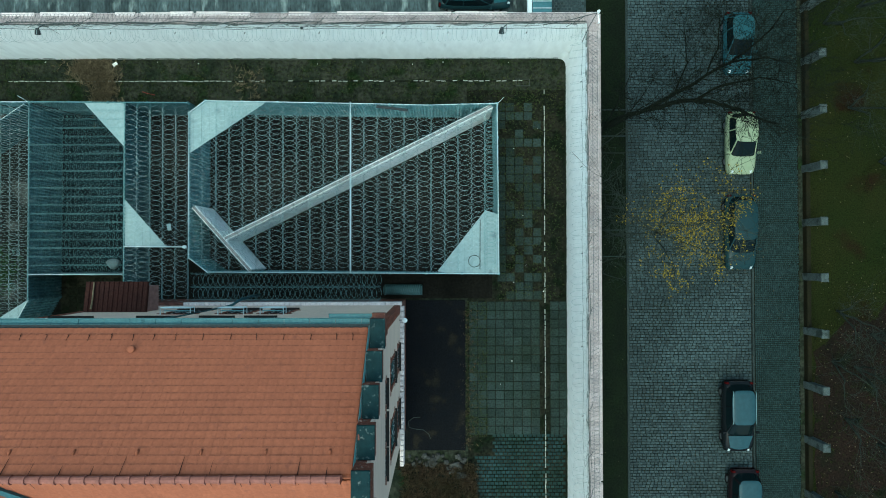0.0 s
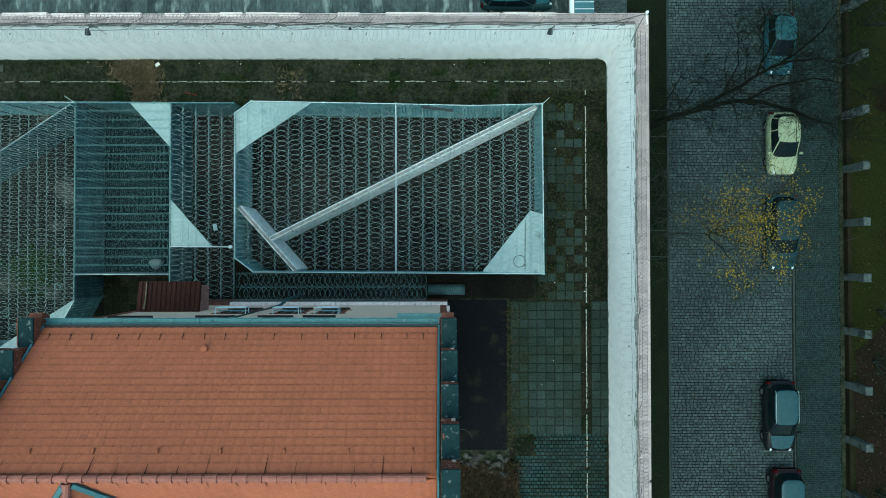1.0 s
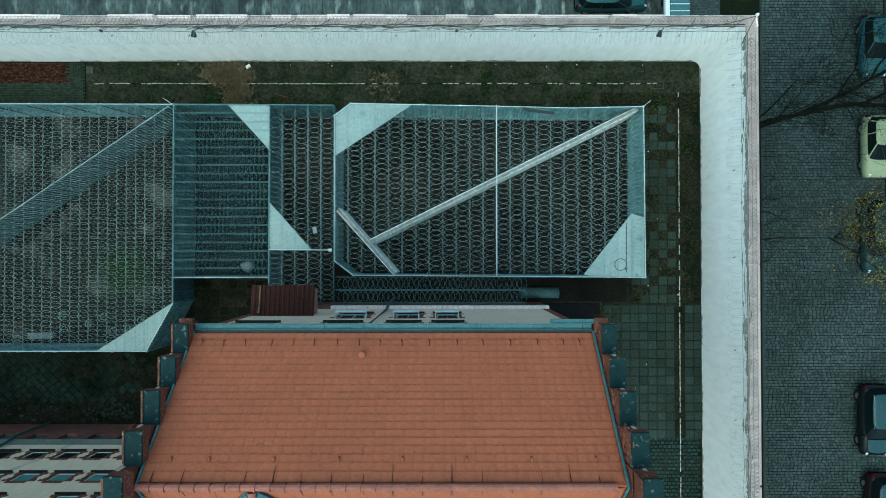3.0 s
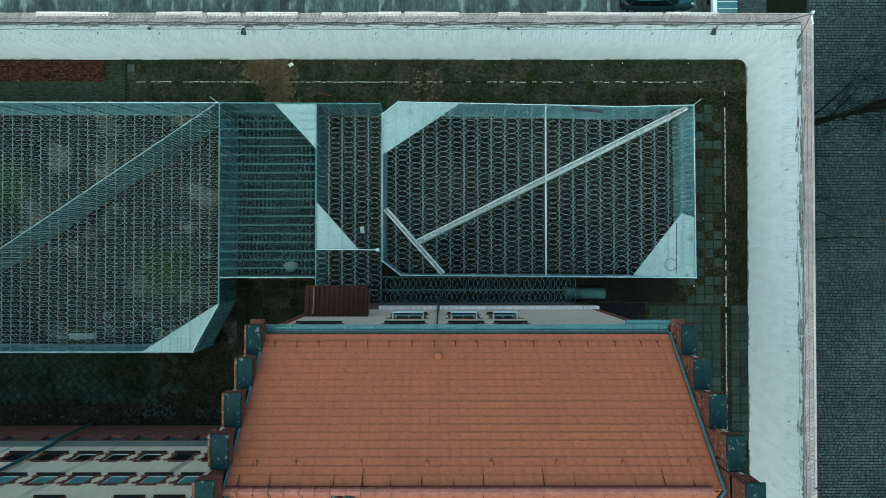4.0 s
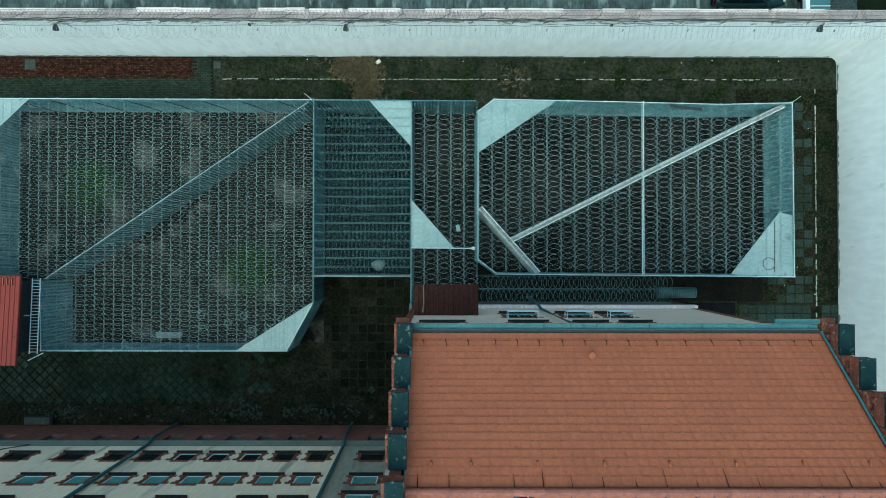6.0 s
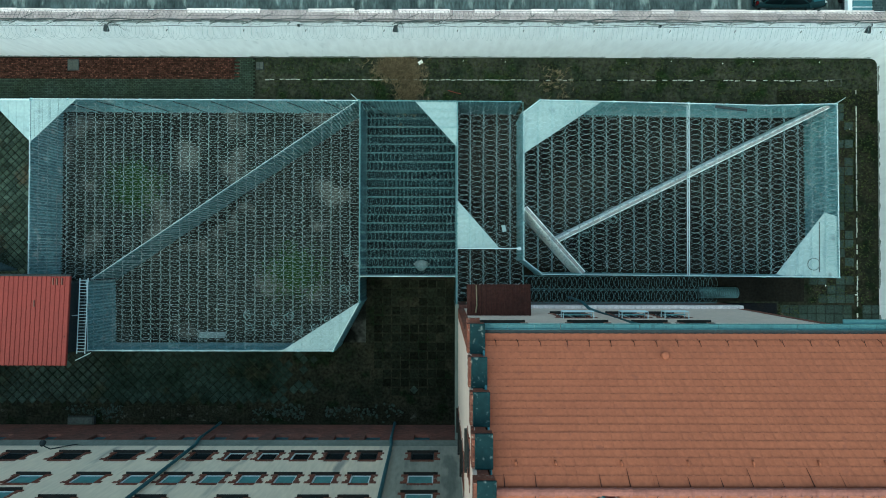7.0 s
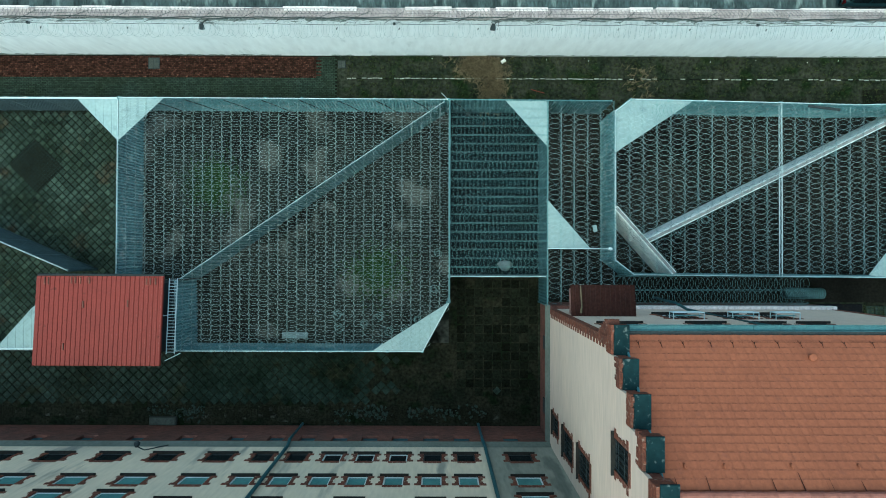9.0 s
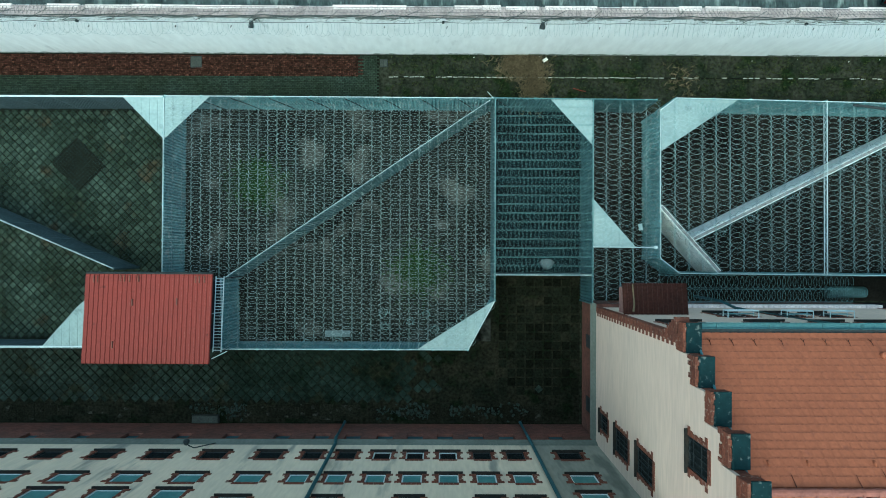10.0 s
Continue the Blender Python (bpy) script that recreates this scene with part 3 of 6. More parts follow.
part("pavers", joined, "diamond_far", far, "mossy diagonal pavers", kind="stuff")
g = Geo().prism([(-47.8, 5.3), (-46.3, 3.8), (-44.8, 5.3), (-46.3, 6.8)], -0.1, 0.004)
part("bare_patch", g, "bed", far, "dark mossy diamond-shaped bed")

g = Geo().box(-40.1, -22.5, -4.8, 8.6, -0.3, 0.0)
solid("yard_floor_west", g, "cage_floor", "stained grey concrete yard floor with moss patches", "floor", "structure")
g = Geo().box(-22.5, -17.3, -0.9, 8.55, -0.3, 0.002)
cf = solid("corridor_floor", g, "corridor_floor", "near-black corridor floor with teal boards", "floor", "structure")
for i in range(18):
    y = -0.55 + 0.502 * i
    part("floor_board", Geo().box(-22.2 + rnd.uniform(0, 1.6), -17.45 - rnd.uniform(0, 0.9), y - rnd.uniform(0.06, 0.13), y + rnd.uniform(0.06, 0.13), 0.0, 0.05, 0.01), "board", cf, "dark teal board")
g = Geo().box(-17.3, 2.9, -2.4, 8.5, -0.3, 0.0)
solid("yard_floor_east", g, "cage_floor_warm", "brownish worn concrete yard floor", "floor", "structure")

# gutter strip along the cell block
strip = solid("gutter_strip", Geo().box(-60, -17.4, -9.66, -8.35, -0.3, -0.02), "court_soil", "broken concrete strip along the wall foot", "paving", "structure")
g = Geo()
x = -60.0
while x < -18:
    w = rnd.uniform(0.3, 1.3)
    if rnd.random() < 0.6:
        g.box(x, x + w - 0.03, -9.45 + rnd.uniform(0, 0.45), -8.45 + rnd.uniform(-0.25, 0.05), -0.1, rnd.uniform(-0.018, 0.0), 0.01, rnd.uniform(-4, 4))
    x += w
part("concrete_pieces", g, "strip_concrete", strip, "cracked concrete pieces", kind="stuff")

g = Geo()
for _ in range(230):
    x = rnd.choice((rnd.uniform(-29.0, -26.0), rnd.uniform(-24.8, -20.3), rnd.uniform(-39.8, -36.5)))
    y = rnd.gauss(-8.85, 0.2)
    w, h = rnd.uniform(0.03, 0.11), rnd.uniform(0.02, 0.07)
    g.box(x - w, x + w, y - h, y + h, -0.02, rnd.uniform(0.02, 0.045), 0.012, rnd.uniform(0, 180))
part("mortar_chips", g, "slab", strip, "pale broken mortar", kind="stuff")

# ---- perimeter wall ----
WT = 5.45
wall_n = solid("wall_north", Geo().extrude([(-0.6, -0.3), (0, -0.3), (0, WT + 0.03), (-0.6, WT - 0.14)][::-1], (7.9, 11.78, 0), (-1, 0), 70), "white_wall",
               "tall white-painted prison wall with grey stains", "wall", "structure")
wall_e = solid("wall_east", Geo().extrude([(-0.6, -0.3), (0, -0.3), (0, WT + 0.026), (-0.6, WT - 0.144)][::-1], (7.28, -33.0, 0), (0, 1), 44.78), "white_wall",
               "tall white-painted prison wall with grey stains", "wall", "structure")
# the rounded inner corner
g = Geo()
prof = [(7.28, 11.78)] + [(7.28 - 0.42 + 0.42 * math.cos(a), 11.78 - 0.42 + 0.42 * math.sin(a)) for a in [i * math.pi / 16 for i in range(9)]]
g.prism(prof, -0.2, lambda x, y: 0.5 if x > 7.2 and y > 11.7 else 1.4)
part("corner_fillet", g, "white_wall", wall_e, "rounded plaster corner")


def fence_on_wall(name, ox, oy, ax, ay, nx, ny, length, loose=(0.2, 0.3), coil="coil_pale", lattice=0.0065, mesh="dark_wire", bundle=1.0, reach=1.0):
    """Brackets, strands, a chain-link skirt and a razor coil along the inner edge of a wall top. a: along, n: inwards."""
    th = thing(name, "rusty bracket fence with razor coil on the wall top", "razor fence", (ox, oy, WT))

    def at(s, inn, z):
        return (ox + ax * s + nx * inn, oy + ay * s + ny * inn, z)

    s = 0.4
    while s < length:
        lean = rnd.uniform(0.3, 0.9) * reach
        g = Geo().tube([at(s - lean * 0.6, -0.36 * reach, WT + 0.05), at(s, -0.05, WT + 0.26), at(s + lean, 0.34 * reach, WT + 0.42)], 0.014, 4)
        part("bracket", g, "dark_wire", th)
        if rnd.random() < 0.35:
            part("loose_wire", Geo().tube([at(s, 0.0, WT), at(s + 0.3, 0.1, WT - 0.3), at(s + 0.6, 0.06, WT - 0.25), at(s + 0.9, 0.12, WT - 0.5)], 0.008, 3), "dark_wire", th)
        s += rnd.uniform(1.7, 2.4)
    # the first two strands are thickened to draw the coping's shadow line too
    for inn, z, r in ((-0.03, 0.1, 0.028), (0.03, 0.08, 0.018), (0.08, 0.24, 0.008), (0.18, 0.33, 0.007), (0.34, 0.2, 0.012)):
        pts = [at(i * 0.7, inn + rnd.uniform(-0.035, 0.035), WT + z + rnd.uniform(-0.05, 0.03)) for i in range(int(length / 0.7) + 1)]
        part("strand", Geo().tube(pts, r * bundle, 4), "dark_wire", th)
    g = Geo()
    step, s = 0.19, -0.6
    while s < length:
        skew = 0.26 + 0.12 * math.sin(s * 0.21)
        for k in (0, 1):
            lean = skew if k else -skew * (0.25 + 0.5 * (math.sin(s * 0.13) > 0))
            pts = [(s, -0.06, 0.12), (s + lean * 0.5 + rnd.uniform(-0.01, 0.01), -0.3, 0.05 + rnd.uniform(-0.02, 0.02)), (s + lean, -0.5, -0.03)]
            if 0 < s < length and 0 < s + lean < length:
                g.tube([at(u, i, WT + z) for u, i, z in pts], lattice, 3, ends=False)
        s += step
    for inn, z in ((-0.22, 0.09), (-0.5, -0.02)):
        g.tube([at(i * 0.8, inn + rnd.uniform(-0.015, 0.015), WT + z) for i in range(int(length / 0.8) + 1)], 0.008, 3, ends=False)
    part("chain_link", g, mesh, th, "sagging chain-link mesh over the coping", kind="stuff")
    g = Geo()
    s = 0.2
    while s < length - 0.6:
        r = 0.38 + rnd.uniform(-0.05, 0.05)
        ci, cz, tw = 0.42 + rnd.uniform(-0.05, 0.05), WT - 0.22 + rnd.uniform(-0.06, 0.06), rnd.uniform(0.10, 0.2)
        g.tube([at(s + tw * math.sin(a + 0.5), ci + r * math.cos(a), cz + r * math.sin(a)) for a in [i * math.pi / 8 for i in range(16)]], 0.005, 3, closed=True)
        s += rnd.uniform(*loose)
    part("razor_coil", g, coil, th, "thin stretched razor coil", kind="stuff")
    return th


fence_on_wall("wall_top_fence", 7.2, 11.78, -1, 0, 0, -1, 62)
fence_on_wall("wall_top_fence", 7.28, 11.4, 0, -1, -1, 0, 28, (0.25, 0.5), lattice=0.0055, mesh="coil_dark", bundle=0.5, reach=0.45)

for wall, n, lo, hi in ((wall_n, 46, -56.0, 6.8), (wall_e, 20, -15.0, 11.0)):
    for _ in range(n):
        u0, z0, ln = rnd.uniform(lo, hi - 2.0), WT - abs(rnd.gauss(0.12, 0.16)) - 0.08, rnd.uniform(0.25, 1.9)
        k = max(5, int(ln / 0.16))
        top = [(u0 + ln * i / k, z0 + rnd.uniform(-0.02, 0.05)) for i in range(k + 1)]
        bot = [(u0 + ln * i / k, z0 - rnd.uniform(0.02, 0.17) * math.sin(math.pi * (i + 0.3) / (k + 0.6))) for i in range(k + 1)]
        g = Geo()
        for i in range(k):
            q = [top[i], top[i + 1], bot[i + 1], bot[i]]
            g.quad(*[((u, 11.775, z) if wall is wall_n else (7.275, u, z)) for u, z in q])
        part("bare_plaster", g, "old_plaster", wall, "patch of bare grey plaster")

# damp edge along the foot of the walls and ragged dark stains under the coping
for wall, lo, hi in ((wall_n, -58.0, 6.8), (wall_e, -17.0, 11.3)):
    def on(u, z):
        return (u, 11.774, z) if wall is wall_n else (7.274, u, z)
    u = lo
    while u < hi:
        ln = min(rnd.uniform(0.8, 3.0), hi - u)
        k = max(4, int(ln / 0.2))
        g = Geo()
        hs = [rnd.uniform(0.03, 0.2) for _ in range(k + 1)]
        for i in range(k):
            g.quad(on(u + ln * i / k, -0.02), on(u + ln * (i + 1) / k, -0.02), on(u + ln * (i + 1) / k, hs[i + 1]), on(u + ln * i / k, hs[i]))
        if rnd.random() < 0.85:
            part("damp_stain", g, "damp", wall, "dark damp stain")
        u += ln
    for _ in range(34 if wall is wall_n else 30):
        u, z, ln = rnd.uniform(lo, hi - 1), WT - rnd.uniform(0.15, 0.55), rnd.uniform(0.15, 0.9)
        k = max(4, int(ln / 0.1))
        g = Geo()
        for i in range(k):
            a, b = u + ln * i / k, u + ln * (i + 1) / k
            h0, h1 = 0.11 * math.sin(math.pi * i / k) * rnd.uniform(0.4, 1.2), 0.11 * math.sin(math.pi * (i + 1) / k) * rnd.uniform(0.4, 1.2)
            g.quad(on(a, z - h0), on(b, z - h1), on(b, z + h1 * 0.6), on(a, z + h0 * 0.6))
        part("dark_stain", g, "damp", wall, "ragged dark stain")

for wall, lo, hi in ((wall_n, -58.0, 6.8), (wall_e, -17.0, 11.3)):
    def on(u, z):
        return (u, 11.773, z) if wall is wall_n else (7.273, u, z)
    u = lo
    while u < hi:
        ln = min(rnd.uniform(0.6, 2.4), hi - u)
        k = max(5, int(ln / 0.1))
        deep = rnd.choice((0.05, 0.09, 0.16, 0.26)) * (1.0 if wall is wall_n else 1.3)
        hs = [deep * rnd.uniform(0.3, 1.2) for _ in range(k + 1)]
        g = Geo()
        for i in range(k):
            g.quad(on(u + ln * i / k, WT - 0.02), on(u + ln * (i + 1) / k, WT - 0.02), on(u + ln * (i + 1) / k, WT - 0.03 - hs[i + 1]), on(u + ln * i / k, WT - 0.03 - hs[i]))
        part("weathered_edge", g, "old_plaster" if rnd.random() < 0.6 else "damp", wall, "grey weathered plaster under the coping")
        u += ln * rnd.uniform(1.0, 1.25)

# fallen bars and a globe lamp at the corner
cb = thing("corner_bracket", "bent dark steel bars with a white insulator at the wall corner", "bracket", (7.5, 12.0, WT))
part("bar", Geo().tube([(7.75, 12.25, WT + 0.1), (6.4, 11.85, WT + 0.25), (5.0, 11.6, WT + 0.2)], 0.02, 5), "dark_wire", cb)
part("bar", Geo().tube([(7.75, 12.25, WT + 0.1), (7.3, 11.5, WT + 0.25), (7.0, 10.8, WT + 0.1)], 0.02, 5), "dark_wire", cb)
g = Geo()
g.tube([(7.82, 12.32, WT - 0.05), (7.84, 12.34, WT + 0.04), (7.86, 12.36, WT + 0.14)], [0.05, 0.09, 0.05], 8)
part("insulator", g, "lamp_glass", cb, smooth=True)

for lx, big in ((-34.7, 1), (-20.4, 1), (3.0, 1), (-25.3, 0), (-43.5, 0), (-7.2, 0)):
    lm = thing("wall_lamp", "dark floodlight on a bent arm below the wall top" if big else "small dark junction box on the wall face", "lamp" if big else "box", (lx, 11.78, WT - 0.25), "wall floodlights" if big else "")
    if big:
        part("arm", Geo().tube([(lx + 0.25, 11.8, 5.25), (lx + 0.12, 11.62, 5.45), (lx, 11.5, 5.4)], 0.025, 5), "dark_metal", lm)
        part("housing", Geo().tube([(lx, 11.58, 5.44), (lx - 0.02, 11.42, 5.36), (lx - 0.03, 11.3, 5.3)], [0.07, 0.13, 0.15], 10), "dark_metal", lm)
        part("lens", Geo().tube([(lx - 0.03, 11.3, 5.3), (lx - 0.032, 11.285, 5.293)], [0.13, 0.11], 10), "car_glass", lm)
        part("cable", Geo().tube([(lx + 0.25, 11.77, 5.25), (lx + 0.3, 11.76, 4.6), (lx + 0.28, 11.76, 4.1)], 0.01, 4), "dark_metal", lm)
    else:
        part("body", Geo().box(lx - 0.06, lx + 0.06, 11.68, 11.79, 4.9, 5.05, 0.02), "dark_metal", lm)
        part("conduit", Geo().tube([(lx, 11.76, 4.95), (lx + 0.35, 11.765, 5.1)], 0.012, 4), "dark_metal", lm)
for i in range(16):
    sx = -50 + i * 3.6 + rnd.uniform(-0.5, 0.5)
    if sx < 6.5:
        an = thing("wall_anchor", "small rusty iron anchor in the white wall", "anchor", (sx, 11.78, 4.2), "wall anchors")
        part("stud", Geo().tube([(sx, 11.8, 4.3), (sx - 0.06, 11.68, 4.28)], 0.022, 5), "dark_metal", an)
for sy in (9.2, 4.75, 0.23, -4.6, -8.2):
    an = thing("wall_anchor", "small rusty iron anchor in the white wall", "anchor", (7.28, sy, 4.2), "wall anchors")
    part("stud", Geo().tube([(7.3, sy, 4.2), (7.18, sy - 0.05, 4.18)], 0.022, 5), "dark_metal", an)

# ---- exercise cages ----
ZN = 2.95


def ribbed(a, b, z0, z1, pitch=0.17, depth=0.06):
    """A trapezoid-ribbed sheet standing from a to b between two heights, with a thickness of its own."""
    d = b - a
    u = d.normalized()
    nrm = Vector((-u.y, u.x, 0))
    n = max(1, round(d.length / pitch))
    row = []
    for i in range(n):
        for f, o in ((0.0, -0.5), (0.34, -0.5), (0.5, 0.5), (0.84, 0.5)):
            row.append(a + d * ((i + f) / n) + nrm * (o * depth))
    row.append(b - nrm * (0.5 * depth))
    k = len(row)
    vs = [(p.x + nrm.x * t, p.y + nrm.y * t, z) for t in (-0.012, 0.012) for z in (z0, z1) for p in row]
    fs = []
    for i in range(k - 1):
        j = i + 1
        fs += [(i, j, k + j, k + i), (2 * k + j, 2 * k + i, 3 * k + i, 3 * k + j), (k + i, k + j, 3 * k + j, 3 * k + i), (j, i, 2 * k + i, 2 * k + j)]
    fs += [(0, k, 3 * k, 2 * k), (k - 1, 3 * k - 1, 4 * k - 1, 2 * k - 1)]
    return Geo().add(vs, fs)


def panel_wall(name, label, a, b, top, material, thick=0.09, rail="white_metal", rail_r=0.018):
    """A fence wall of upright posts and panels from a to b, with a top rail."""
    a, b = Vector((*a, 0)), Vector((*b, 0))
    d = (b - a)
    n = max(1, round(d.length / 2.0))
    ang = math.degrees(math.atan2(d.y, d.x))
    th = thing(name, label, "panel wall", tuple(a), "exercise yard walls")
    step = d.length / n
    for i in range(n):
        m = a + d * ((i + 0.5) / n)
        for z0, z1 in ((0.0, 1.48), (1.485, top)):
            part("panel", ribbed(m - d.normalized() * (step / 2 - 0.03), m + d.normalized() * (step / 2 - 0.03), z0, z1), material, th)
    for i in range(n + 1):
        m = a + d * (i / n)
        part("post", Geo().box(m.x - 0.04, m.x + 0.04, m.y - thick / 2 - 0.02, m.y + thick / 2 + 0.02, 0, top + 0.03, 0.01, ang), material, th)
    part("rail", Geo().tube([a + Vector((0, 0, top + 0.04)), b + Vector((0, 0, top + 0.04))], rail_r, 6), rail, th)
    return th


LP = "light teal painted panel wall of an exercise yard"
for a, b in (((-12.9, 8.53), (-5.0, 8.37)), ((-5.0, 8.37), (-0.8, 8.27)), ((-0.8, 8.27), (2.95, 8.36)), ((2.95, 8.36), (3.02, -0.88)), ((3.02, -0.88), (-12.75, -0.76)), ((-12.75, -0.76), (-13.76, 0.02)),
             ((-13.76, 0.02), (-13.76, 7.9)), ((-13.76, 7.88), (-12.9, 8.53))):
    panel_wall("yard_wall", LP, a, b, ZN, "panel")
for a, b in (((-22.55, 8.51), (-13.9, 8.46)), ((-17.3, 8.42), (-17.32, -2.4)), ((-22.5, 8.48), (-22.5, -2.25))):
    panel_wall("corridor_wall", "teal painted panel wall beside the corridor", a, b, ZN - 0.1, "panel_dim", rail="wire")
for a, b in (((-40.1, 8.57), (-22.6, 8.52)), ((-22.5, -2.25), (-23.92, -4.86)), ((-23.92, -4.86), (-36.95, -4.86)), ((-36.95, -4.86), (-37.02, -1.2)), ((-40.12, 8.5), (-40.15, -1.0))):
    panel_wall("yard_wall", LP, a, b, ZN - 0.15, "panel")
for a, b in (((-60, 8.56), (-40.2, 8.57)), ((-43.0, -4.82), (-60, -4.8)), ((-42.75, -0.62), (-60.0, 6.7))):
    panel_wall("yard_wall", "grey painted panel wall of an exercise yard", a, b, ZN - 0.2, "panel_grey")
for i in range(9):
    x = -38.6 + 2.02 * i
    br = thing("wall_brace", "dark steel brace leaning on the yard wall", "brace", (x, 8.4, 0), "wall braces")
    part("bar", Geo().tube([(x, 8.46, 2.75), (x + 0.55, 8.43, 1.6), (x + 1.0, 8.4, 0.3)], 0.028, 5), "dark_metal", br)
    part("foot", Geo().box(x + 0.94, x + 1.1, 8.32, 8.46, 0, 0.3, 0.01), "dark_metal", br)
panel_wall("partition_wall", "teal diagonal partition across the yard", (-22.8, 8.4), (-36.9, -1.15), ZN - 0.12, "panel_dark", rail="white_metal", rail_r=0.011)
panel_wall("corridor_gate", "closed teal gate across the corridor end", (-22.45, -0.88), (-17.4, -0.88), ZN - 0.1, "panel_grey")


def thick_partition(a, b, top):
    a, b = Vector((*a, 0)), Vector((*b, 0))
    d = b - a
    ang = math.degrees(math.atan2(d.y, d.x))
    th = thing("masonry_partition", "thick white-plastered partition with crumbling top", "wall", tuple(a), "masonry partitions")
    m = (a + b) / 2
    part("body", Geo().box(m.x - d.length / 2, m.x + d.length / 2, m.y - 0.12, m.y + 0.12, 0, top - 0.06, 0.03, ang), "partition", th)
    n = int(d.length / 0.42)
    for i in range(n):
        c = a + d * ((i + 0.5) / n)
        L = d.length / n
        part("coping_stone", Geo().box(c.x - L / 2 + 0.008, c.x + L / 2 - 0.008, c.y - 0.07, c.y + 0.07, top - 0.06, top + rnd.uniform(-0.02, 0.02), 0.02, ang + rnd.uniform(-3, 3)), "partition_top", th)
    coil, s = Geo(), 0.3
    while s < d.length - 0.3:
        c, r = a + d * (s / d.length), rnd.uniform(0.2, 0.33)
        off = rnd.uniform(-0.1, 0.1)
        coil.tube([(c.x + off + r * math.cos(q), c.y + off + r * math.sin(q), top + 0.1 + 0.05 * math.sin(q)) for q in [k * math.pi / 8 for k in range(16)]], 0.007, 3, closed=True)
        s += rnd.uniform(0.2, 0.6)
    part("razor_coil", coil, "coil_dark", th, "loose razor coil along the top", kind="stuff")
    for side in (-0.1, 0.1):
        nrm = Vector((-d.y, d.x, 0)).normalized() * side
        part("barbed_strand", Geo().tube([a + nrm + Vector((0, 0, top + 0.12)), m + nrm + Vector((0, 0, top + 0.09)), b + nrm + Vector((0, 0, top + 0.12))], 0.009, 3), "wire_rusty", th)
    return th


thick_partition((2.7, 8.3), (-11.9, 1.05), 2.75)
thick_partition((-13.62, 2.8), (-10.5, -0.7), 2.75)


def corner_sheet(poly, z, along):
    """A corrugated sheet cut to a polygon; ribs run along x (0) or y (1)."""
    cx, cy = sum(p[0] for p in poly) / len(poly), sum(p[1] for p in poly) / len(poly)
    th = thing("corner_sheet", "pale corrugated metal sheet covering a yard corner", "roof sheet", (cx, cy, z), "corner cover sheets")
    part("sheet", Geo().prism(poly, z - 0.015, z), "sheet", th)
    lo, hi = min(p[1 - along] for p in poly), max(p[1 - along] for p in poly)
    k = lo + 0.2
    while k < hi:
        hits = []
        for i in range(len(poly)):
            p, q = poly[i], poly[(i + 1) % len(poly)]
            u0, u1 = p[1 - along], q[1 - along]
            if (u0 - k) * (u1 - k) < 0:
                hits.append(p[along] + (q[along] - p[along]) * (k - u0) / (u1 - u0))
        if len(hits) >= 2:
            a, b = min(hits), max(hits)
            pa, pb = ((a, k), (b, k)) if along == 0 else ((k, a), (k, b))
            part("seam", Geo().tube([(*pa, z - 0.004), (*pb, z - 0.004)], 0.014, 4), "sheet", th)
        k += 0.42
    return th


corner_sheet([(-13.74, 7.88), (-12.91, 8.58), (-9.6, 8.46), (-13.74, 5.7)], ZN - 0.06, 1)
corner_sheet([(-0.3, -0.74), (2.3, 2.56), (3.0, 2.35), (3.05, -0.86), (0.3, -0.86)], ZN - 0.06, 1)
corner_sheet([(-19.55, 8.47), (-17.28, 8.46), (-17.33, 6.05)], ZN - 0.12, 0)
corner_sheet([(-17.36, 3.26), (-17.28, 0.66), (-15.02, 0.62)], ZN - 0.12, 1)
corner_sheet([(-23.94, -4.84), (-22.52, -2.24), (-26.6, -4.84)], ZN - 0.14, 1)
corner_sheet([(-40.1, 6.28), (-37.7, 8.55), (-40.1, 8.56)], ZN - 0.14, 1)
corner_sheet([(-40.14, 6.28), (-42.35, 8.54), (-40.14, 8.54)], ZN - 0.15, 1)
corner_sheet([(-44.28, -2.32), (-44.26, -4.77), (-46.5, -4.75), (-44.7, -2.7)], ZN - 0.2, 1)


def span(poly, axis, c):
    """Where the line at c across axis crosses the polygon."""
    hits = []
    for i in range(len(poly)):
        p, q = poly[i], poly[(i + 1) % len(poly)]
        if (p[axis] - c) * (q[axis] - c) < 0:
            hits.append(p[1 - axis] + (q[1 - axis] - p[1 - axis]) * (c - p[axis]) / (q[axis] - p[axis]))
    return (min(hits), max(hits)) if len(hits) >= 2 else None


COILS = {}


def coil_mesh(length, width, pitch, tall, r_w, mat):
    """Overlapping wire loops laid in a row along y."""
    key = (round(length, 1), width, pitch, tall, mat)
    if key not in COILS:
        r = random.Random(round(length * 100))
        g, y = Geo(), -length / 2 + tall / 2
        while y < length / 2 - tall / 2 + 0.01:
            w, h, tilt, dx = width / 2 * r.uniform(0.98, 1.02), tall / 2 * r.uniform(0.97, 1.03), r.uniform(0.015, 0.04), r.uniform(-0.01, 0.01)
            g.tube([(dx + w * math.cos(a), y + h * math.sin(a), tilt * math.sin(a)) for a in [i * math.pi / 9 for i in range(18)]], r_w, 3, closed=True)
            y += pitch * r.uniform(0.96, 1.04)
        COILS[key] = shared(g, "razor_coil", mat)
    return COILS[key]


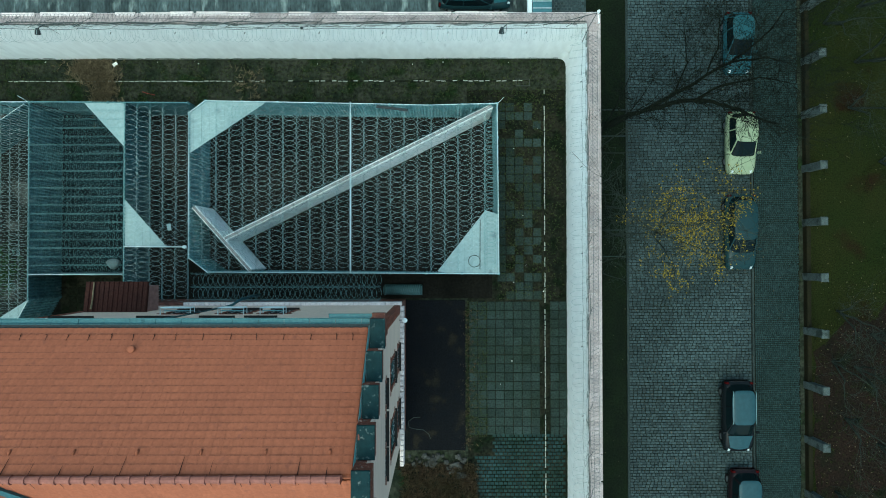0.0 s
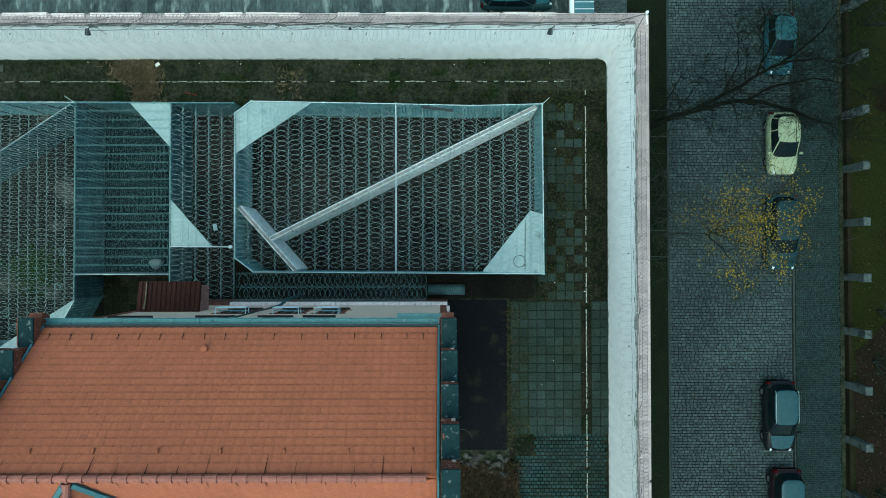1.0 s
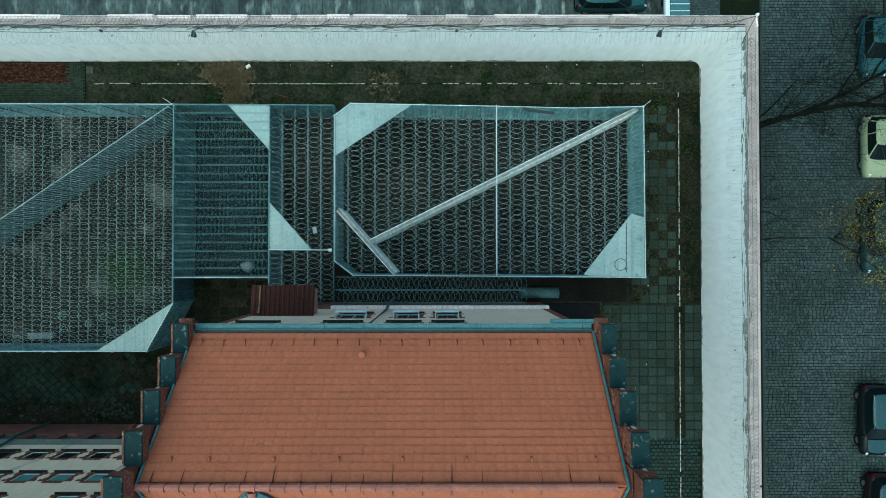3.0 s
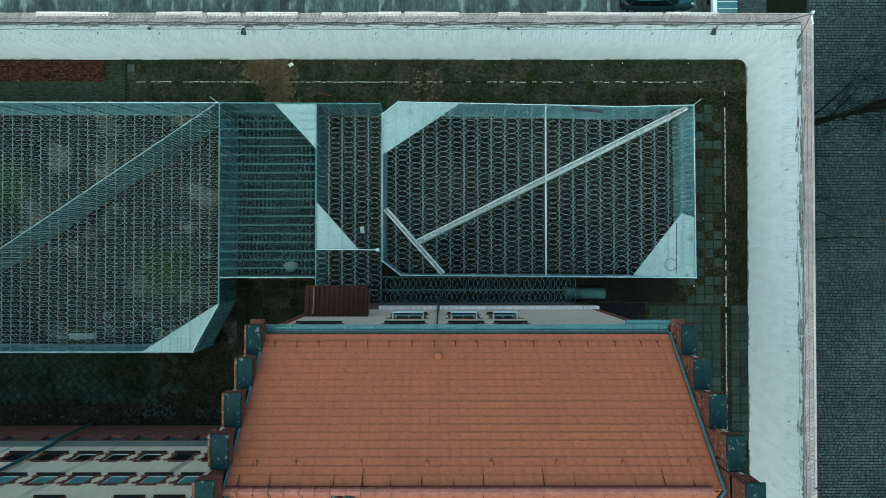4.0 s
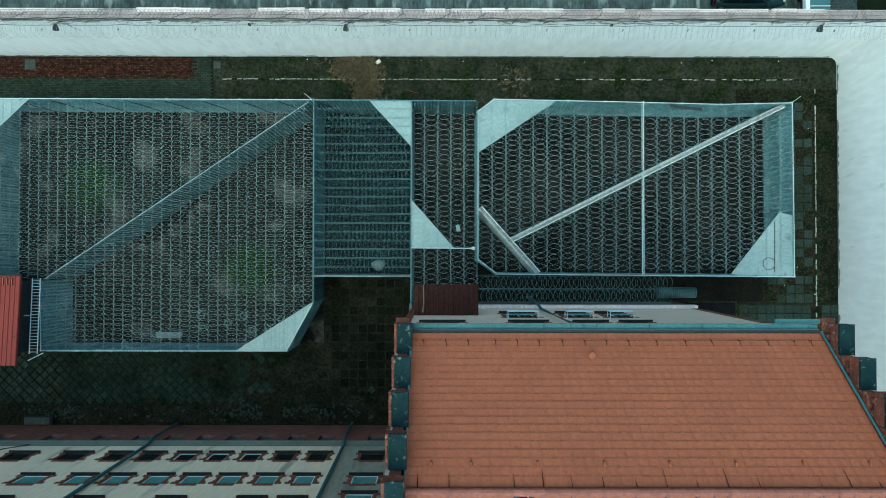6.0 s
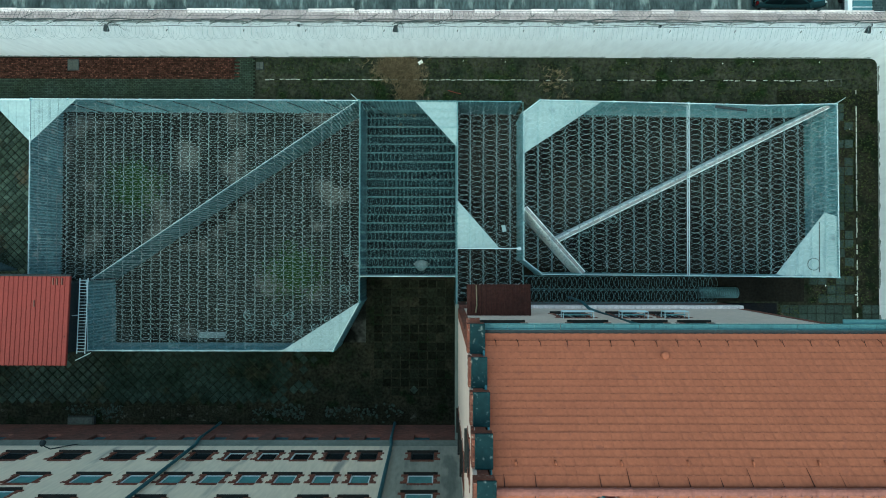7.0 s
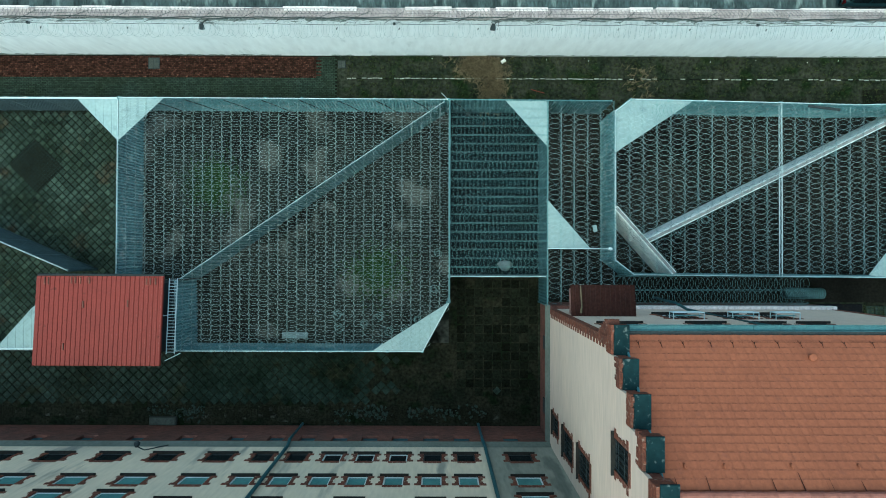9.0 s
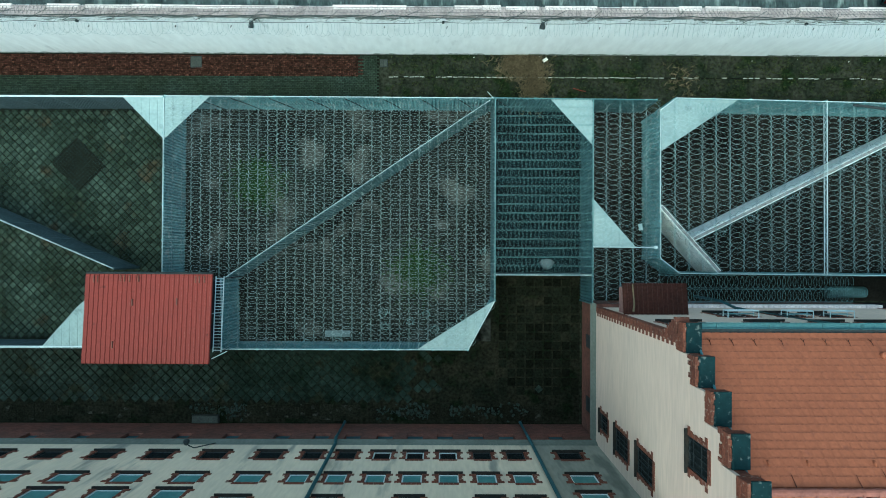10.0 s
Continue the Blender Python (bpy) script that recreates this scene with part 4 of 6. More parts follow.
def net(name, label, poly, axis, gap, width, pitch, tall, z, mesh_gap=0.45, r_coil=0.0072, r_wire=0.0058, mat="wire_rusty", wire="wire"):
    """A wire ceiling over a polygon: support wires and rows of razor loops running across axis, and thin chain-link."""
    cx, cy = sum(p[0] for p in poly) / len(poly), sum(p[1] for p in poly) / len(poly)
    th = thing(name, label, "wire net", (cx, cy, z), "wire ceilings")
    lo, hi = min(p[axis] for p in poly), max(p[axis] for p in poly)
    n = round((hi - lo) / gap)
    gap = (hi - lo) / n
    for i in range(n + 1):
        c = lo + gap * i
        s = span(poly, axis, min(max(c, lo + 0.02), hi - 0.02))
        if s:
            mid = (s[0] + s[1]) / 2
            dz = rnd.uniform(-0.02, 0.02)
            pa = [(c, s[0], z), (c + rnd.uniform(-0.02, 0.02), mid, z - 0.04 + dz), (c, s[1], z)] if axis == 0 else [(s[0], c, z), (mid, c + rnd.uniform(-0.02, 0.02), z - 0.04 + dz), (s[1], c, z)]
            off = Vector((0.028, 0, 0) if axis == 0 else (0, 0.028, 0))
            part("support_wire", Geo().tube([Vector(p) - off for p in pa], r_wire, 4).tube([Vector(p) + off * rnd.uniform(0.6, 1.4) for p in pa], r_wire, 4), wire, th)
        if i < n:
            s = span(poly, axis, c + gap / 2)
            if s and s[1] - s[0] > 0.6:
                ob = new("razor_coil", coil_mesh(s[1] - s[0], width, pitch, tall, r_coil, mat))
                ob.parent = th
                mid = (s[0] + s[1]) / 2 + rnd.uniform(-0.25, 0.25) * pitch
                ob.location = (c + gap / 2 - cx, mid - cy, 0.03) if axis == 0 else (mid - cx, c + gap / 2 - cy, 0.03)
                ob.rotation_euler = (0, 0, 0 if axis == 0 else math.pi / 2)
    g = Geo()
    x0, x1, y0, y1 = min(p[0] for p in poly), max(p[0] for p in poly), min(p[1] for p in poly), max(p[1] for p in poly)
    for sgn in (1, -1):
        turned = [(p[0] + sgn * p[1], p[1]) for p in poly]
        k = min(p[0] for p in turned)
        while k < max(p[0] for p in turned):
            s = span(turned, 0, k + 0.013)
            if s:
                g.tube([(k - sgn * s[0], s[0], z - 0.03), (k - sgn * s[1], s[1], z - 0.03)], 0.0018, 3, ends=False)
            k += mesh_gap
    part("chain_link", g, wire, th, "fine chain-link mesh", kind="stuff")
    return th


NL = "galvanised wire ceiling of razor loops over an exercise yard"
net("wire_ceiling", NL, [(-13.74, 0.05), (-12.75, -0.74), (3.0, -0.85), (2.93, 8.35), (-0.8, 8.27), (-12.9, 8.52), (-13.74, 7.88)], 0, 0.735, 0.72, 0.275, 0.53, ZN + 0.08, r_coil=0.0047, r_wire=0.0040, mat="coil_pale", wire="wire")
net("wire_ceiling", NL, [(-40.1, 8.56), (-22.52, 8.51), (-22.52, -2.25), (-23.93, -4.84), (-36.98, -4.84), (-37.04, -1.1), (-40.12, -1.0)], 0, 0.502, 0.51, 0.262, 0.40, ZN - 0.08, r_coil=0.0044, r_wire=0.0030, mat="coil_pale", wire="coil_teal")
net("wire_ceiling", "wire ceiling of razor loops over the corridor", [(-22.5, -0.86), (-17.34, -0.86), (-17.34, 8.46), (-22.5, 8.49)], 1, 0.468, 0.47, 0.215, 0.30, ZN - 0.02, r_coil=0.0031, r_wire=0.0045, mat="coil_mid", wire="wire", mesh_gap=0.4)
net("wire_ceiling", "wire ceiling of razor loops beside the corridor", [(-17.3, -2.35), (-13.8, -2.35), (-13.8, 8.44), (-17.3, 8.46)], 0, 0.74, 0.72, 0.275, 0.53, ZN - 0.02, r_coil=0.0042, r_wire=0.0045, mat="coil_pale", wire="wire")
net("wire_ceiling", "low wire ceiling of razor loops along the facade", [(-13.75, -2.3), (-3.4, -2.3), (-3.4, -0.9), (-13.75, -0.85)], 1, 0.70, 0.68, 0.28, 0.5, ZN - 0.25, r_coil=0.006, mat="coil_mid")
for n_ring, (rx, ry) in enumerate(((-28.4, -2.9), (-28.3, -3.6), (-27.0, -3.35), (-26.2, -3.0), (-25.7, -3.8), (-24.9, -3.7), (-24.2, -3.2), (-30.8, -4.2), (-32.5, -4.5), (-9.0, 2.2), (-6.9, 3.35), (-4.1, 4.85), (-2.2, 5.8), (-10.5, 1.45), (-23.3, -1.6), (-23.1, 0.4))):
    lr = thing("loose_ring", "small loose coil of razor wire caught on the wire ceiling", "wire ring", (rx, ry, ZN - 0.02), "loose rings")
    g = Geo()
    for k in range(3):
        r, ox, oy = rnd.uniform(0.14, 0.21), rnd.uniform(-0.1, 0.1), rnd.uniform(-0.1, 0.1)
        g.tube([(rx + ox + r * math.cos(a), ry + oy + r * math.sin(a), ZN + 0.0 + 0.02 * math.sin(2 * a) + 0.012 * k) for a in [i * math.pi / 7 for i in range(14)]], 0.005, 3, closed=True)
    part("ring", g, "coil_mid", lr)
# dense coils lying along the northern and eastern edges of the large yard
for length, x, y, z, turned in ((13.0, -5.5, 7.92, ZN + 0.1, 1), (8.6, 2.55, 3.7, ZN + 0.1, 0), (13.0, -29.5, 8.15, ZN - 0.04, 1)):
    ec = thing("edge_coil", "razor coil lying along the edge of a wire ceiling", "razor wire", (x, y, z), "edge coils")
    ob = new("coil", coil_mesh(length, 0.62, 0.2, 0.42, 0.006, "wire"))
    tagged(ob, kind="stuff")
    ob.parent = ec
    ob.rotation_euler = (0, 0, math.pi / 2 * turned)
# open chain-link over the far yard
th = thing("chain_link_ceiling", "thin chain-link ceiling over the paved yard", "wire net", (-50, 2, ZN - 0.2), "wire ceilings")
g = Geo()
poly = [(-60, 8.5), (-40.2, 8.5), (-40.2, -1.0), (-43.0, -1.0), (-43.0, -4.75), (-60, -4.75)]
for sgn in (1, -1):
    turned = [(p[0] + sgn * p[1], p[1]) for p in poly]
    k = min(p[0] for p in turned)
    while k < max(p[0] for p in turned):
        s = span(turned, 0, k + 0.013)
        if s:
            g.tube([(k - sgn * s[0], s[0], ZN - 0.2), (k - sgn * s[1], s[1], ZN - 0.2)], 0.0022, 3, ends=False)
        k += 0.22
part("chain_link", g, "coil_dark", th, kind="stuff")
for a, b in (((-40.15, 8.5), (-40.15, -1.0)), ((-60, 8.52), (-40.2, 8.52)), ((-43, -4.75), (-60, -4.75))):
    part("edge_rail", Geo().tube([(*a, ZN - 0.16), (*b, ZN - 0.16)], 0.03, 6), "white_metal", th)

# lattice truss across the eastern cage
tr = thing("lattice_truss", "white steel lattice beam spanning the yard", "truss", (-5.0, 3.8, ZN))
for dz in (0.16, -0.12):
    part("chord", Geo().tube([(-5.0, 8.42, ZN + dz), (-5.0, -0.82, ZN + dz)], 0.017, 6), "white_metal", tr)
for i in range(18):
    y = 8.4 - i * 0.51
    part("web", Geo().tube([(-5.0, y, ZN + 0.16), (-5.0, y - 0.255, ZN - 0.12), (-5.0, y - 0.51, ZN + 0.16)], 0.014, 4), "white_metal", tr)
rd = thing("tie_rod", "white steel rod with an end knob beside the corridor", "rod", (-15.5, 0.6, ZN - 0.05))
part("rod", Geo().tube([(-17.3, 0.62, ZN - 0.05), (-13.9, 0.6, ZN - 0.05)], 0.022, 6), "white_metal", rd)
part("knob", Geo().tube([(-14.1, 0.6, ZN - 0.02), (-14.0, 0.6, ZN - 0.02), (-13.9, 0.6, ZN - 0.02)], [0.06, 0.1, 0.06], 8), "white_metal", rd)
pk = thing("plank", "dark weathered plank caught on the yard wall", "plank", (-2.4, 8.1, ZN + 0.14))
part("board", Geo().box(-3.6, -1.9, 8.0, 8.14, ZN + 0.12, ZN + 0.17, 0.01, -7), "dark_metal", pk)
for (x, y) in ((-22.55, 8.58), (2.96, 8.46)):
    sp = thing("corner_spike", "thin pale steel spike at a yard corner", "spike", (x, y, ZN))
    part("spike", Geo().tube([(x, y - 0.1, ZN - 0.2), (x - 0.4 if x < 0 else x + 0.35, y + 0.2, ZN + 0.2)], 0.012, 4), "white_metal", sp)
rl = thing("mesh_roll", "roll of teal chain-link mesh lying beside the wall", "mesh roll", (-2.3, -1.8, 0))
part("roll", Geo().tube([(-3.35, -1.85, 0.42), (-1.2, -1.88, 0.42)], 0.30, 14), "coil_dark", rl, smooth=True)
g = Geo()
for i in range(20):
    for s in (1, -1):
        g.tube([(-3.35 + 0.107 * i + 0.03 * s * math.sin(a) * 3, -1.865 + 0.31 * math.cos(a), 0.42 + 0.31 * math.sin(a)) for a in [k * math.pi / 8 for k in range(16)]], 0.007, 3, closed=True)
part("mesh_layer", g, "wire", rl, kind="stuff")
part("bearer", Geo().box(-3.1, -3.0, -2.2, -1.5, 0, 0.13, 0.01), "fence_base", rl)
part("bearer", Geo().box(-1.6, -1.5, -2.2, -1.5, 0, 0.13, 0.01), "fence_base", rl)

# ---- guard hut ----
hut = thing("guard_hut", "guard hut with a red ribbed sheet-metal roof", "hut", (-39.95, -3.1, 0))


def hp(u, v):
    """Hut plan: u along its north side from the west, v southwards, slightly skewed."""
    return (-43.08 + u * 6.32 - 0.1 * v / 4.43, -0.85 - 0.01 * u - v)


g = Geo()
P0 = [hp(0.08, 0.4), hp(0.9, 0.4), hp(0.9, 4.0), hp(0.08, 4.0)]
g.prism(P0[::-1], 0, 4.45)
part("wall", g, "dark_metal", hut, "dark rendered walls")
g = Geo()
n, up, dn = 27, [], []
for i in range(n):
    for f, z in ((0.0, 0.0), (0.58, 0.0), (0.66, 0.034), (0.92, 0.034)):
        up.append(((i + f) / n, z))
up.append((1.0, 0.0))
k = len(up)
ROWS_V, vs, fs = 12, [], []
for r in range(ROWS_V):
    for v, lift in ((r / ROWS_V, 0.0), ((r + 1) / ROWS_V, 0.028)):
        vs += [(*hp(u, 4.43 * v), 4.69 + 0.15 * v + z + lift) for u, z in up]
vs += [(*hp(u, 0), 4.60) for u, z in up] + [(*hp(u, 4.43), 4.75) for u, z in up]
n2 = 2 * ROWS_V
for r in range(n2 - 1):
    for i in range(k - 1):
        fs.append((r * k + i, (r + 1) * k + i, (r + 1) * k + i + 1, r * k + i + 1))
lo, hi, last = n2 * k, (n2 + 1) * k, (n2 - 1) * k
for i in range(k - 1):
    fs += [(lo + i, lo + i + 1, hi + i + 1, hi + i), (i, i + 1, lo + i + 1, lo + i), (last + i, hi + i, hi + i + 1, last + i + 1)]
for i in (0, k - 1):
    fs.append(tuple(r * k + i for r in range(n2)) + (hi + i, lo + i))
g.add(vs, fs)
part("roof", g, "red_sheet", hut, "red ribbed metal roof")
g = Geo()
a, b = hp(0, -0.06), hp(1.0, -0.06)
g.tube([(*a, 4.62), (*b, 4.62)], 0.055, 8)
part("gutter", g, "dark_metal", hut, "dark gutter along the roof edge")
for u, v in ((0.07, 0.25), (0.1, 0.25), (0.28, 0.2), (0.31, 0.2), (0.35, 0.22), (0.42, 0.22), (0.87, 0.25), (0.9, 0.25), (0.94, 0.25), (0.38, 1.4), (0.73, 1.35), (0.24, 3.5)):
    x, y = hp(u, v)
    part("roof_patch", Geo().box(x - 0.025, x + 0.025, y - 0.17, y + 0.17, 4.74, 4.80 + 0.034 * v, 0.01), "brick_dark", hut, "dark repair strip")
st = thing("steel_gallery", "white steel gallery of rungs beside the hut", "gallery", (-36.75, -3.0, 0))
for dx in (0.0, 0.42):
    part("rail", Geo().tube([(-37.22 + dx + 0.12, -1.0, 3.3), (-37.36 + dx + 0.12, -4.95, 3.3)], 0.028, 6), "white_metal", st)
for i in range(24):
    y = -1.1 - i * 0.163
    x = -37.1 - 0.14 * i / 24
    part("rung", Geo().tube([(x, y, 3.3), (x + 0.42, y, 3.3)], 0.018, 5), "white_metal", st)
for y in (-1.1, -4.9):
    for dx in (0.05, 0.4):
        part("post", Geo().box(-37.15 + dx - 0.03, -37.15 + dx + 0.03, y - 0.03, y + 0.03, 0, 3.3, 0.005), "dark_metal", st)
part("brace", Geo().tube([(-36.95, -2.9, 3.3), (-37.4, -2.95, 3.5)], 0.02, 5), "white_metal", st)
part("brace", Geo().tube([(-36.5, -4.9, 3.3), (-37.3, -5.3, 3.3)], 0.025, 5), "white_metal", st)

# small things in and on the cages
hoop = thing("wire_hoop", "loose rusty wire hoop and rod on the corner sheet", "wire hoop", (1.8, 0.3, ZN))
part("hoop", Geo().tube([(1.7 + 0.32 * math.cos(a), -0.2 + 0.32 * math.sin(a), ZN - 0.03) for a in [k * math.pi / 10 for k in range(20)]], 0.018, 4, closed=True), "dark_wire", hoop)
part("rod", Geo().tube([(2.02, 2.05, ZN - 0.03), (2.0, -0.62, ZN - 0.03)], 0.022, 5), "dark_wire", hoop)
bench = thing("bench", "low pale teal bench by the yard wall", "bench", (-31.2, -4.3, 0))
part("seat", Geo().box(-31.95, -30.5, -4.5, -4.15, 0.42, 0.47, 0.01), "panel_grey", bench)
for x in (-31.8, -30.65):
    part("leg", Geo().box(x - 0.04, x + 0.04, -4.45, -4.2, 0, 0.42), "panel_grey", bench)
bm = bmesh.new()
bmesh.ops.create_icosphere(bm, subdivisions=2, radius=0.4)
g = Geo()
g.add([(-19.3 + v.co.x * (1 + 0.25 * math.sin(7 * v.co.y)), -0.35 + v.co.y * 0.8, 0.22 + v.co.z * 0.6 + 0.03 * math.sin(9 * v.co.x)) for v in bm.verts], [[v.index for v in f.verts] for f in bm.faces])
bm.free()
solid("plastic_sack", g, "sack", "pale crumpled plastic sack on the corridor floor", "sack", smooth=True, at=(-19.3, -0.35, 0))
rag = solid("rag", Geo().box(-14.92, -14.72, 1.5, 1.85, ZN + 0.0, ZN + 0.06, 0.02, 12), "sheet", "pale rag caught on the wire ceiling", "rag", at=(-14.8, 1.65, ZN))

# ---- orange-roofed block with stepped gables ----
X0, X1, YF, YR, GY = -17.25, -2.08, -2.55, -6.37, -6.45
EZ, RZ = 14.2, 18.3
YB = 2 * YR - YF


def holed_wall(g, lo, hi, z0, z1, holes, put):
    """Boxes that fill a wall round its openings; put(g, u0, u1, za, zb) adds one box. holes: (u0, u1, z0, z1)."""
    zs = sorted({z0, z1, *[h[2] for h in holes], *[h[3] for h in holes]})
    us = sorted({lo, hi, *[h[0] for h in holes], *[h[1] for h in holes]})
    for za, zb in zip(zs, zs[1:]):
        for ua, ub in zip(us, us[1:]):
            if not any(h[0] < ub - 1e-6 and h[1] > ua + 1e-6 and h[2] < zb - 1e-6 and h[3] > za + 1e-6 for h in holes):
                put(g, ua, ub, za, zb)
    g.weld()


def wall_window(parent, face, at, u0, u1, z0, z1, glass, surround="brick", bars=False, frame="frame_white", mullion=True):
    """A window in a wall opening. face: 'y' looks to +y, 'w' to -x, 'e' to +x; at: the wall face."""
    def P(u, out, z):
        return (u, at + out, z) if face == "y" else ((at - out, u, z) if face == "w" else (at + out, u, z))

    def bx(g, ua, ub, oa, ob, za, zb):
        p, q = P(ua, oa, za), P(ub, ob, zb)
        g.box(min(p[0], q[0]), max(p[0], q[0]), min(p[1], q[1]), max(p[1], q[1]), za, zb)

    g = Geo()
    bx(g, u0, u1, -0.2, 0.05, z0 - 0.19, z0 - 0.06)
    w = part("window", g, surround, parent, "brick-trimmed window")
    g = Geo()
    bx(g, u0 - 0.2, u1 + 0.2, 0.026, 0.12, z0 - 0.045, z0 + 0.014)
    bx(g, u0 + 0.004, u1 - 0.004, -0.2, 0.026, z0 - 0.045, z0 + 0.014)
    part("sill", g, "sill_metal", w, "dark metal window sill")
    n = max(4, round((z1 - z0) / 0.2))
    h = (z1 - z0) / n
    for k in range(n):
        t = 0.30 if k in (0, n - 1) else (0.13 + (0.05 if k % 2 else 0.0) + rnd.uniform(-0.02, 0.02))
        for ua, ub in ((u0 - t, u0), (u1, u1 + t)):
            g = Geo()
            bx(g, ua, ub, -0.2, 0.022, z0 + h * k, z0 + h * (k + 1) - 0.008)
            part("brick", g, surround, w)
    n = 4
    for i in range(n):
        g = Geo()
        bx(g, u0 + (u1 - u0) * i / n, u0 + (u1 - u0) * (i + 1) / n - 0.01, -0.2, 0.026, z1, z1 + 0.2)
        part("lintel_brick", g, surround, w)
    g = Geo()
    f = 0.06
    rails = [(u0, u1, z0, z0 + f), (u0, u1, z1 - f, z1), (u0, u0 + f, z0 + f, z1 - f), (u1 - f, u1, z0 + f, z1 - f)]
    if mullion:
        rails.append(((u0 + u1) / 2 - 0.02, (u0 + u1) / 2 + 0.02, z0 + f, z1 - f))
    for ua, ub, za, zb in rails:
        bx(g, ua, ub, -0.09, -0.03, za, zb)
    part("frame", g, frame, w)
    g = Geo()
    bx(g, u0 + f, u1 - f, -0.08, -0.055, z0 + f, z1 - f)
    part("pane", g, glass, w)
    if bars:
        for i in range(5):
            u = u0 + (u1 - u0) * (i + 0.5) / 5
            part("bar", Geo().tube([P(u, -0.005, z0), P(u, -0.005, z1)], 0.014, 4), "panel_grey" if bars == 2 else "dark_metal", w)
        for zz in (z0 + 0.3 * (z1 - z0), z0 + 0.7 * (z1 - z0)):
            part("bar", Geo().tube([P(u0, -0.005, zz), P(u1, -0.005, zz)], 0.012, 4), "panel_grey" if bars == 2 else "dark_metal", w)
    return w


block = thing("gabled_block", "cream prison block with orange tiled roof and stepped brick gables", "building", ((X0 + X1) / 2, YR, 0))
nwin = [(-16.4, -14.9, 10.3, 12.2), (-12.75, -11.45, 10.2, 12.2), (-10.1, -9.0, 10.2, 12.2), (-8.2, -7.2, 10.2, 12.2), (-12.75, -11.45, 6.2, 8.2), (-10.1, -9.0, 6.2, 8.2), (-8.2, -7.2, 6.2, 8.2)]
g = Geo()
holed_wall(g, X0 + 0.45, X1 - 0.45, 3.3, EZ - 0.1, nwin, lambda g, a, b, za, zb: g.box(a, b, YF - 0.4, YF, za, zb))
part("wall_front", g, "cream", block, "cream plaster front wall")
gwin = [(-8.6, -7.75, 4.2, 5.6), (-8.85, -7.75, 6.9, 8.8), (-8.75, -7.65, 10.0, 11.9), (-6.75, -5.7, 15.2, 16.7)]
XE = X1 - 0.22
ewin = [(-5.7, -4.6, 4.2, 5.4), (-8.7, -7.5, 4.2, 5.4), (-5.75, -4.65, 6.9, 9.3), (-8.75, -7.35, 6.9, 9.3), (-5.9, -5.05, 11.3, 13.2), (-7.4, -6.4, 11.3, 13.2), (-8.8, -7.85, 11.3, 13.2)]
for name, xa, xb, wins in (("gable_west", X0, X0 + 0.44, gwin), ("gable_east", X1 - 0.44, X1, ewin)):
    g = Geo()
    xo = XE if name == "gable_east" else xb
    put = lambda g, a, b, za, zb: g.box(xa, xo, a, b, za, zb)
    holed_wall(g, YB + 0.2, YF, 3.3, 14.0, [w for w in wins if w[3] < 14.0], put)
    part(name, g, "cream", block, "cream plastered stepped gable")
    skin, core = Geo(), Geo()
    sa, sb, ca, cb2 = (xa, xa + 0.12, xa + 0.12, xb) if name == "gable_west" else (xb - 0.12, xb, xa, xb - 0.12)
    low = 14.0
    for i, (za, half) in enumerate(((14.32, 3.7), (15.31, 3.36), (16.43, 2.42), (17.55, 1.5), (18.6, 0.58))):
        cut = [(w[0], w[1], max(w[2], low), min(w[3], za)) for w in wins if w[3] > low and w[2] < za]
        holed_wall(skin, GY - half, GY + half, low, za, cut, lambda g, a, b, z0, z1: g.box(sa, sb, a, b, z0, z1))
        holed_wall(core, GY - half, GY + half, low, za, cut, lambda g, a, b, z0, z1: g.box(ca, cb2, a, b, z0, z1))
        low = za
    part("gable_skin", skin, "cream", block, "cream plaster face of the stepped gable")
    part("gable_core", core, "brick", block, "red brick inner side of the gable")
# step tops: brick heads and metal caps
for xa, xb, dz, face in ((X0 + 0.1, X0 + 0.56, 0.0, X0 - 0.02), (X1 - 0.4, X1 + 0.07, 0.2, X1 - 0.44)):
    for sgn in (1, -1):
        for ya, yb, z in ((4.37, 3.36, 14.9), (3.41, 2.42, 15.89), (2.54, 1.51, 17.0), (1.61, 0.62, 18.1)):
            a, b = sorted((GY + sgn * ya, GY + sgn * yb))
            z += dz
            hd = part("step_head", Geo().box(face, xb + 0.02, a + 0.02, b - 0.02, z - 0.45, z - 0.075), "brick", block, "red brick step head")
            g = Geo().box(xa - 0.03, xb + 0.03, a - 0.02, b + 0.0, z - 0.07, z, 0.015)
            g.box(xa - 0.02, xa + 0.01, a, b, z, z + 0.025)
            part("cap", g, "cap_metal", hd, "dark lichen-spotted metal cap")
            for k in range(5):
                u, d = a + 0.03 + 0.2 * k, rnd.uniform(0.0, 0.3)
                part("tooth", Geo().box(face, face + 0.1, u, u + rnd.uniform(0.1, 0.19), z - 0.45 - d, z - 0.454), "brick", hd)
            for k in range(4):
                u, d = a + rnd.uniform(0.05, 0.8), rnd.uniform(0.05, 0.1)
                part("loose_brick", Geo().box(face + 0.03, face + 0.03 + d, u, u + 0.18, z - 0.08, z - 0.02 + rnd.uniform(-0.02, 0.03), 0.012, rnd.uniform(-12, 12)), "brick", hd)
    hd = part("step_head", Geo().box(face, xb + 0.02, GY - 0.6, GY + 0.6, 18.5, 19.12 + dz), "brick", block, "red brick step head")
    part("cap", Geo().box(xa - 0.03, xb + 0.03, GY - 0.68, GY + 0.68, 19.125 + dz, 19.19 + dz, 0.015), "cap_metal", hd, "dark lichen-spotted metal cap")
